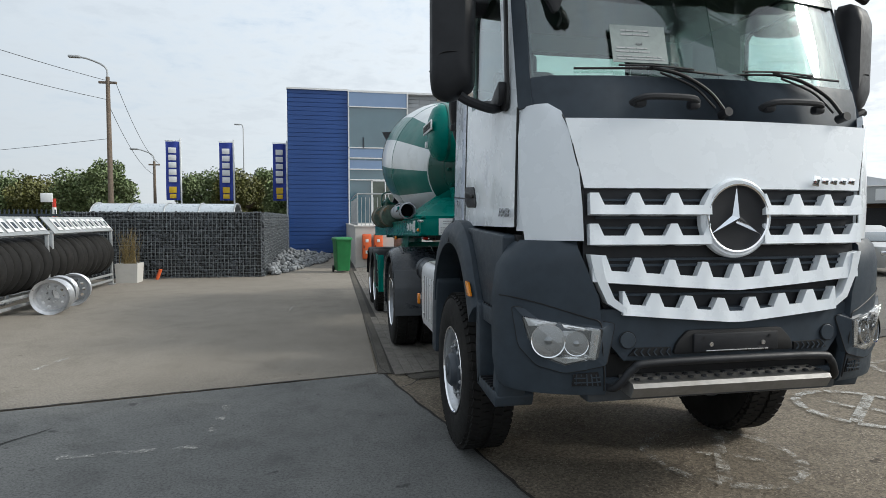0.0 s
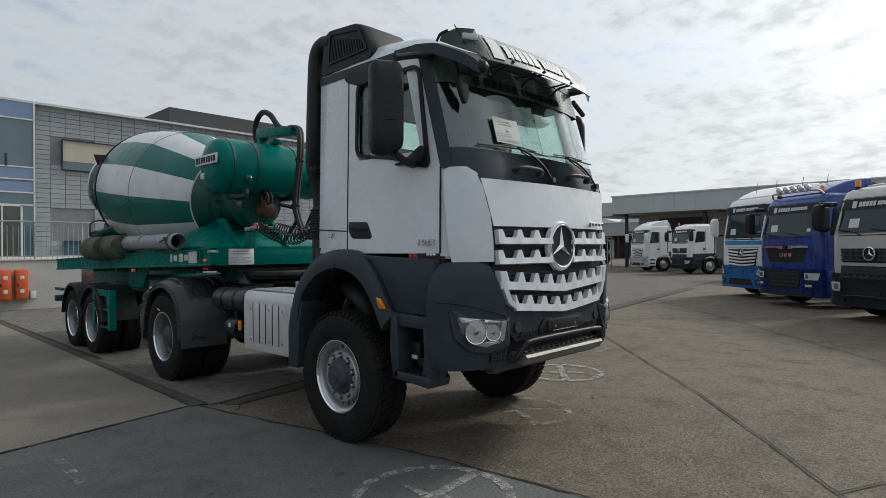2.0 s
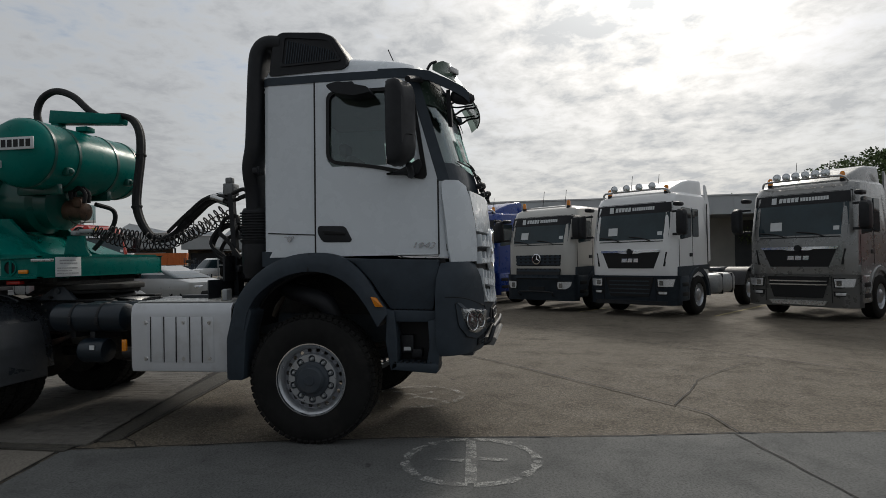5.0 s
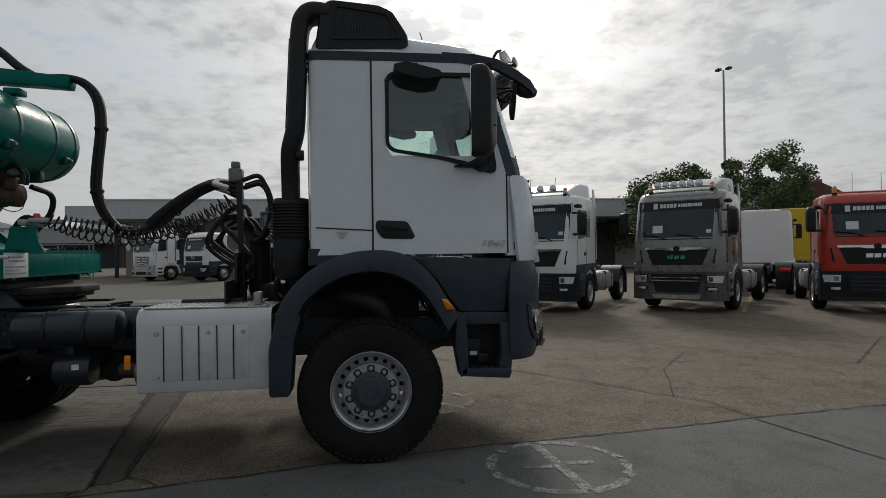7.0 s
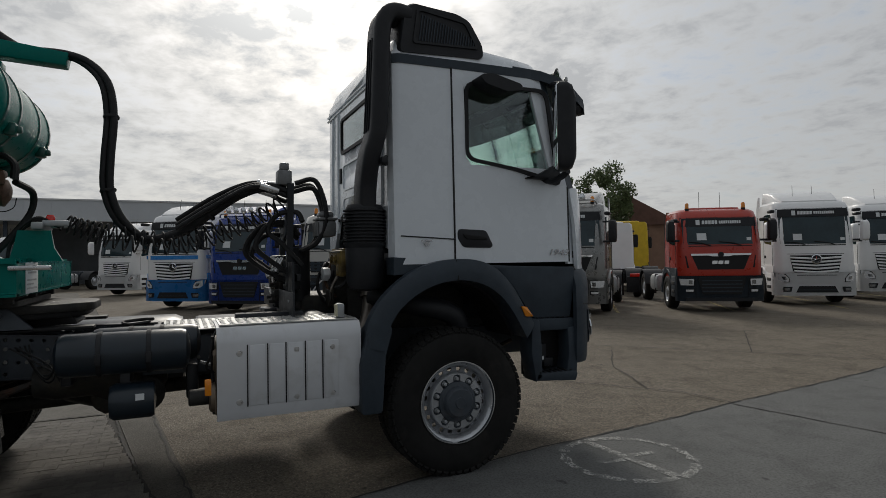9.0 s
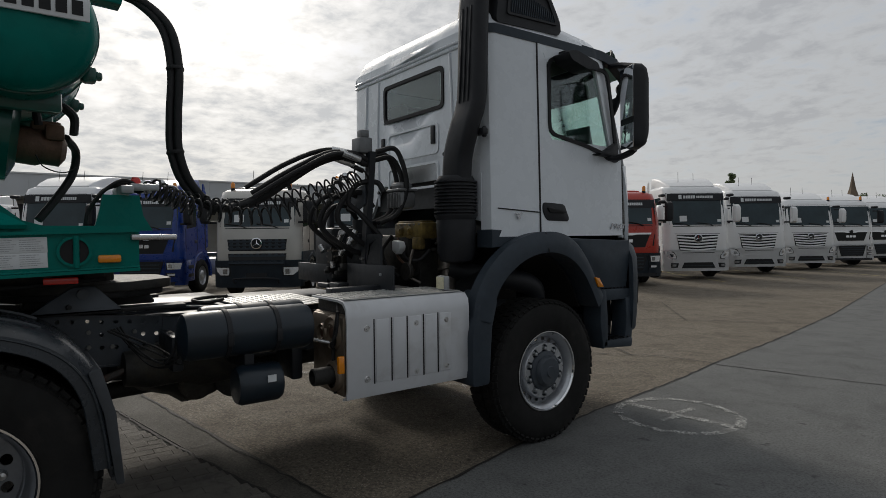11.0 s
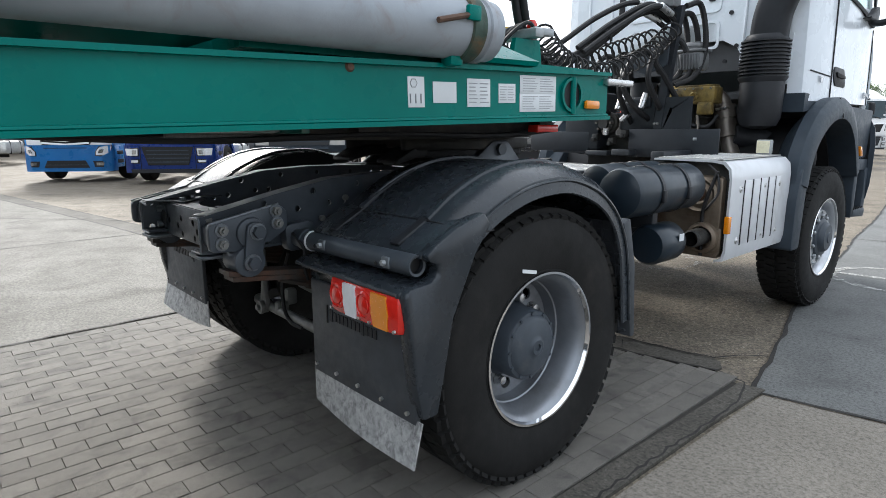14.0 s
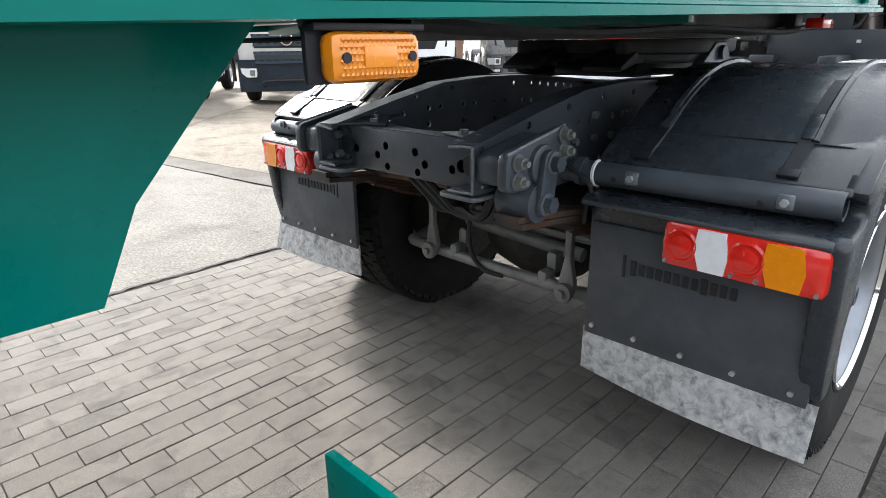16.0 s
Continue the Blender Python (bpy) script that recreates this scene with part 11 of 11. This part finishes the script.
def tree(at, h, w, seed, leaf=LEAF, tall=False, label="leafy green tree beyond the yard"):
    rg_ = random.Random(seed)
    t = thing("tree", (*at, 0), 0, label, "tree", "yard trees")
    bm_ = add_tube(bmesh.new(), [Vector((0, 0, 0)), Vector((.1, 0, h * .3)), Vector((0, .1, h * .75))], [w * .05, w * .035, w * .012], 8)
    clumps = []
    for i in range(9):
        a, z0 = rg_.uniform(0, 6.28), rg_.uniform(.25, .6) * h
        e = Vector((math.cos(a) * w * .38, math.sin(a) * w * .38, z0 + rg_.uniform(.1, .3) * h))
        add_tube(bm_, [Vector((0, 0, z0)), e * .5 + Vector((0, 0, z0 * .5)), e], [w * .02, w * .013, w * .006], 5)
        clumps.append((e, rg_.uniform(.14, .22) * w))
    for i in range(34):
        z = rg_.uniform(.28, 1.0)
        rr_ = w * .5 * (math.sin(math.pi * min(1, (z - .2) / .85)) ** .6) * (rg_.random() ** .5)
        a = rg_.uniform(0, 6.28)
        clumps.append((Vector((rr_ * math.cos(a), rr_ * math.sin(a), z * h * .95)), rg_.uniform(.10, .2) * w))
    part("trunk", bm_, BARK, t)
    vs, fs = [], []
    for c, r in clumps:
        for k in range(300 if w > 2 else 150):
            d = Vector((rg_.gauss(0, 1), rg_.gauss(0, 1), rg_.gauss(0, .8)))
            d = d.normalized() * r * rg_.random() ** .4
            p = c + d
            s_ = rg_.uniform(.06, .15) * (.75 + w * .05)
            u = Vector((rg_.gauss(0, 1), rg_.gauss(0, 1), rg_.gauss(0, 1))).normalized()
            v = u.orthogonal().normalized()
            n0 = len(vs)
            vs += [p + u * s_, p + v * s_ * .6, p - u * s_, p - v * s_ * .5]
            fs.append((n0, n0 + 1, n0 + 2, n0 + 3))
    me = bpy.data.meshes.new("crown")
    me.from_pydata([tuple(v) for v in vs], [], fs)
    me.materials.append(leaf)
    c_ = new("crown", me)
    c_.parent = t
    return t


def polar(az, d, c=(5.5, -.5)):
    return (c[0] + d * math.cos(radians(az)), c[1] + d * math.sin(radians(az)))


for i, (az, d, h, w, lf) in enumerate(((151.6, 46, 7.2, 4.6, LEAF), (149.4, 48, 8.0, 4.2, LEAF), (146.1, 52, 8.9, 3.0, LEAF), (142.0, 47, 8.6, 4.6, LEAF), (160, 60, 5.5, 8, LEAF), (154.5, 60, 6.0, 8, LEAF), (165, 62, 5.0, 7, LEAF),
                                        (106.4, 110, 8.3, 6.5, LEAF), (108.9, 118, 8.0, 4, LEAF), (103.6, 115, 7.5, 8, LEAF), (101, 110, 8, 12, LEAF), (119.3, 70, 8.6, 1.6, LEAF), (120.8, 75, 6.0, 1.2, LEAF), (125, 90, 6, 7, LEAF))):
    tree(polar(az, d), h, w, 30 + i, lf)
for i, (x, y, h, w, lf) in enumerate(((26, -45, 4.6, 6, LEAF), (22.5, -44, 4.5, 5, LEAF2), (18.5, -42, 5.0, 5, LEAF), (17, -41, 5.6, 4, LEAF), (12.3, -50, 5.6, 5, LEAF), (9.2, -48, 5.5, 5, LEAF2), (7.0, -50, 6.0, 4, LEAF), (4.8, -44, 4.8, 4, LEAF), (3.0, -42, 4.2, 3.5, LEAF), (5.7, -52, 6.2, 5, LEAF), (31, -48, 5, 6, LEAF))):
    tree((x, y), h, w, 60 + i, lf)
px_, py_ = polar(146.4, 58)
lp = thing("floodlight_mast", (px_, py_, 0), 0, "tall slim floodlight mast beyond the lorries", "street lamp")
part("mast", cyl((0, 0, 0), (0, 0, 17.4), .14, 10, .08), GALV, lp)
part("floodlight", boxes(((-.3, -.3, 17.5), (.5, .4, .2), .04), ((.3, .3, 17.5), (.5, .4, .2), .04)), GREYP, lp)
copy_thing(lp, pose(-27.4, -27.7, -7.1))
ch = thing("church_spire", (*polar(108.45, 230, (4.05, -3.68)), 0), 0, "distant slate church spire", "church")
part("tower", box((0, 0, 6), (5, 5, 12)), RENDERG, ch, smooth=False)
part("spire", lathe([(2.3, 11.5), (.95, 15.5), (0.05, 20.6)], (0, 0, 0), "z", 8), BROWNW, ch, smooth=False)
for az, d, w_, hh, rf in ((139.6, 60, 8, 6.2, REDP), (136, 70, 12, 4.6, GREYP), (112, 120, 14, 5.0, GREYP), (124, 60, 9, 4.4, REDP), (128, 75, 14, 5, GREYP)):
    hs = thing("house", (*polar(az, d), 0), az, "distant brick house with a pitched roof", "house", "far houses")
    part("wall", box((0, 0, hh * .35), (w_, 8, hh * .7)), mat("far_brick_wall", (.28, .17, .12), .85, 0, .15, 1), hs, smooth=False)
    part("roof", prism([(-4.4, hh * .7), (4.4, hh * .7), (0, hh * .7 + 2.6)], "x", -w_ / 2 - .3, w_ / 2 + .3), mat("far_roof_tile", (.14, .075, .055), .8, 0, .2, 1), hs, smooth=False)
    part("chimney", box((w_ * .3, 0, hh * .7 + 2.7), (.7, .7, 1.2)), mat("far_brick_wall", (.28, .17, .12)), hs, smooth=False)

# ---- block paving ----
BW, BL, GAP = .1067, .2205, .0023
mesh_b = bmesh.new()
add_box(mesh_b, (0, 0, -.02), (BW - GAP, BL - GAP, .05), .0025, None, 1)
me_b = bpy.data.meshes.new("paving_block")
mesh_b.to_mesh(me_b)
mesh_b.free()
me_b.materials.append(PAVER)
paving = tagged(new("block_paving"), "grey concrete block paving laid in running bond", "paving", kind="structure")
rv, rf = [], []
rpv = random.Random(9)
count = 0
for i in range(-11, 23):
    x = -.867 + BW * (i + .5)
    for j in range(-16, 90):
        ya = -5.262 - BL * (j + .5 * (i % 2))
        yb = min(ya + BL, -2.215 + (x - .18) * .205)
        y, ln = (ya + yb) / 2, yb - ya - GAP
        if x > 1.36 + .012 * (y + 2.45) or y < -24.5 or ln < .03:
            continue
        z = .004 + rpv.uniform(-.0012, .0012)
        rot = Euler((rpv.uniform(-.004, .004), rpv.uniform(-.007, .007), rpv.uniform(-.004, .004)))
        if -6.0 < y < -4.0 and x > -.95 and count < 300:
            o = new("paving_block", me_b)
            o.parent = paving
            o.matrix_basis = Matrix.LocRotScale((x, y, z), rot, None)
            count += 1
            continue
        m = Matrix.LocRotScale((x, y, z), rot, None)
        n = len(rv)
        hx, hy = (BW - GAP) / 2, ln / 2
        for k, zz in ((1.0, -.045), (1.0, .002), (.93, .004)):
            rv += [m @ Vector((sx * (hx - (.002 if k < 1 else 0)), sy * (hy - (.002 if k < 1 else 0)), zz)) for sx, sy in ((-1, -1), (1, -1), (1, 1), (-1, 1))]
        for a in (0, 4):
            rf += [(n + a + q, n + a + (q + 1) % 4, n + a + 4 + (q + 1) % 4, n + a + 4 + q) for q in range(4)]
        rf.append((n + 8, n + 9, n + 10, n + 11))
rm = bpy.data.meshes.new("paving_rest")
rm.from_pydata(rv, [], rf)
rm.materials.append(PAVER)
ro_ = new("paving_rest", rm)
ro_.parent = paving
ro_["kind"] = "stuff"
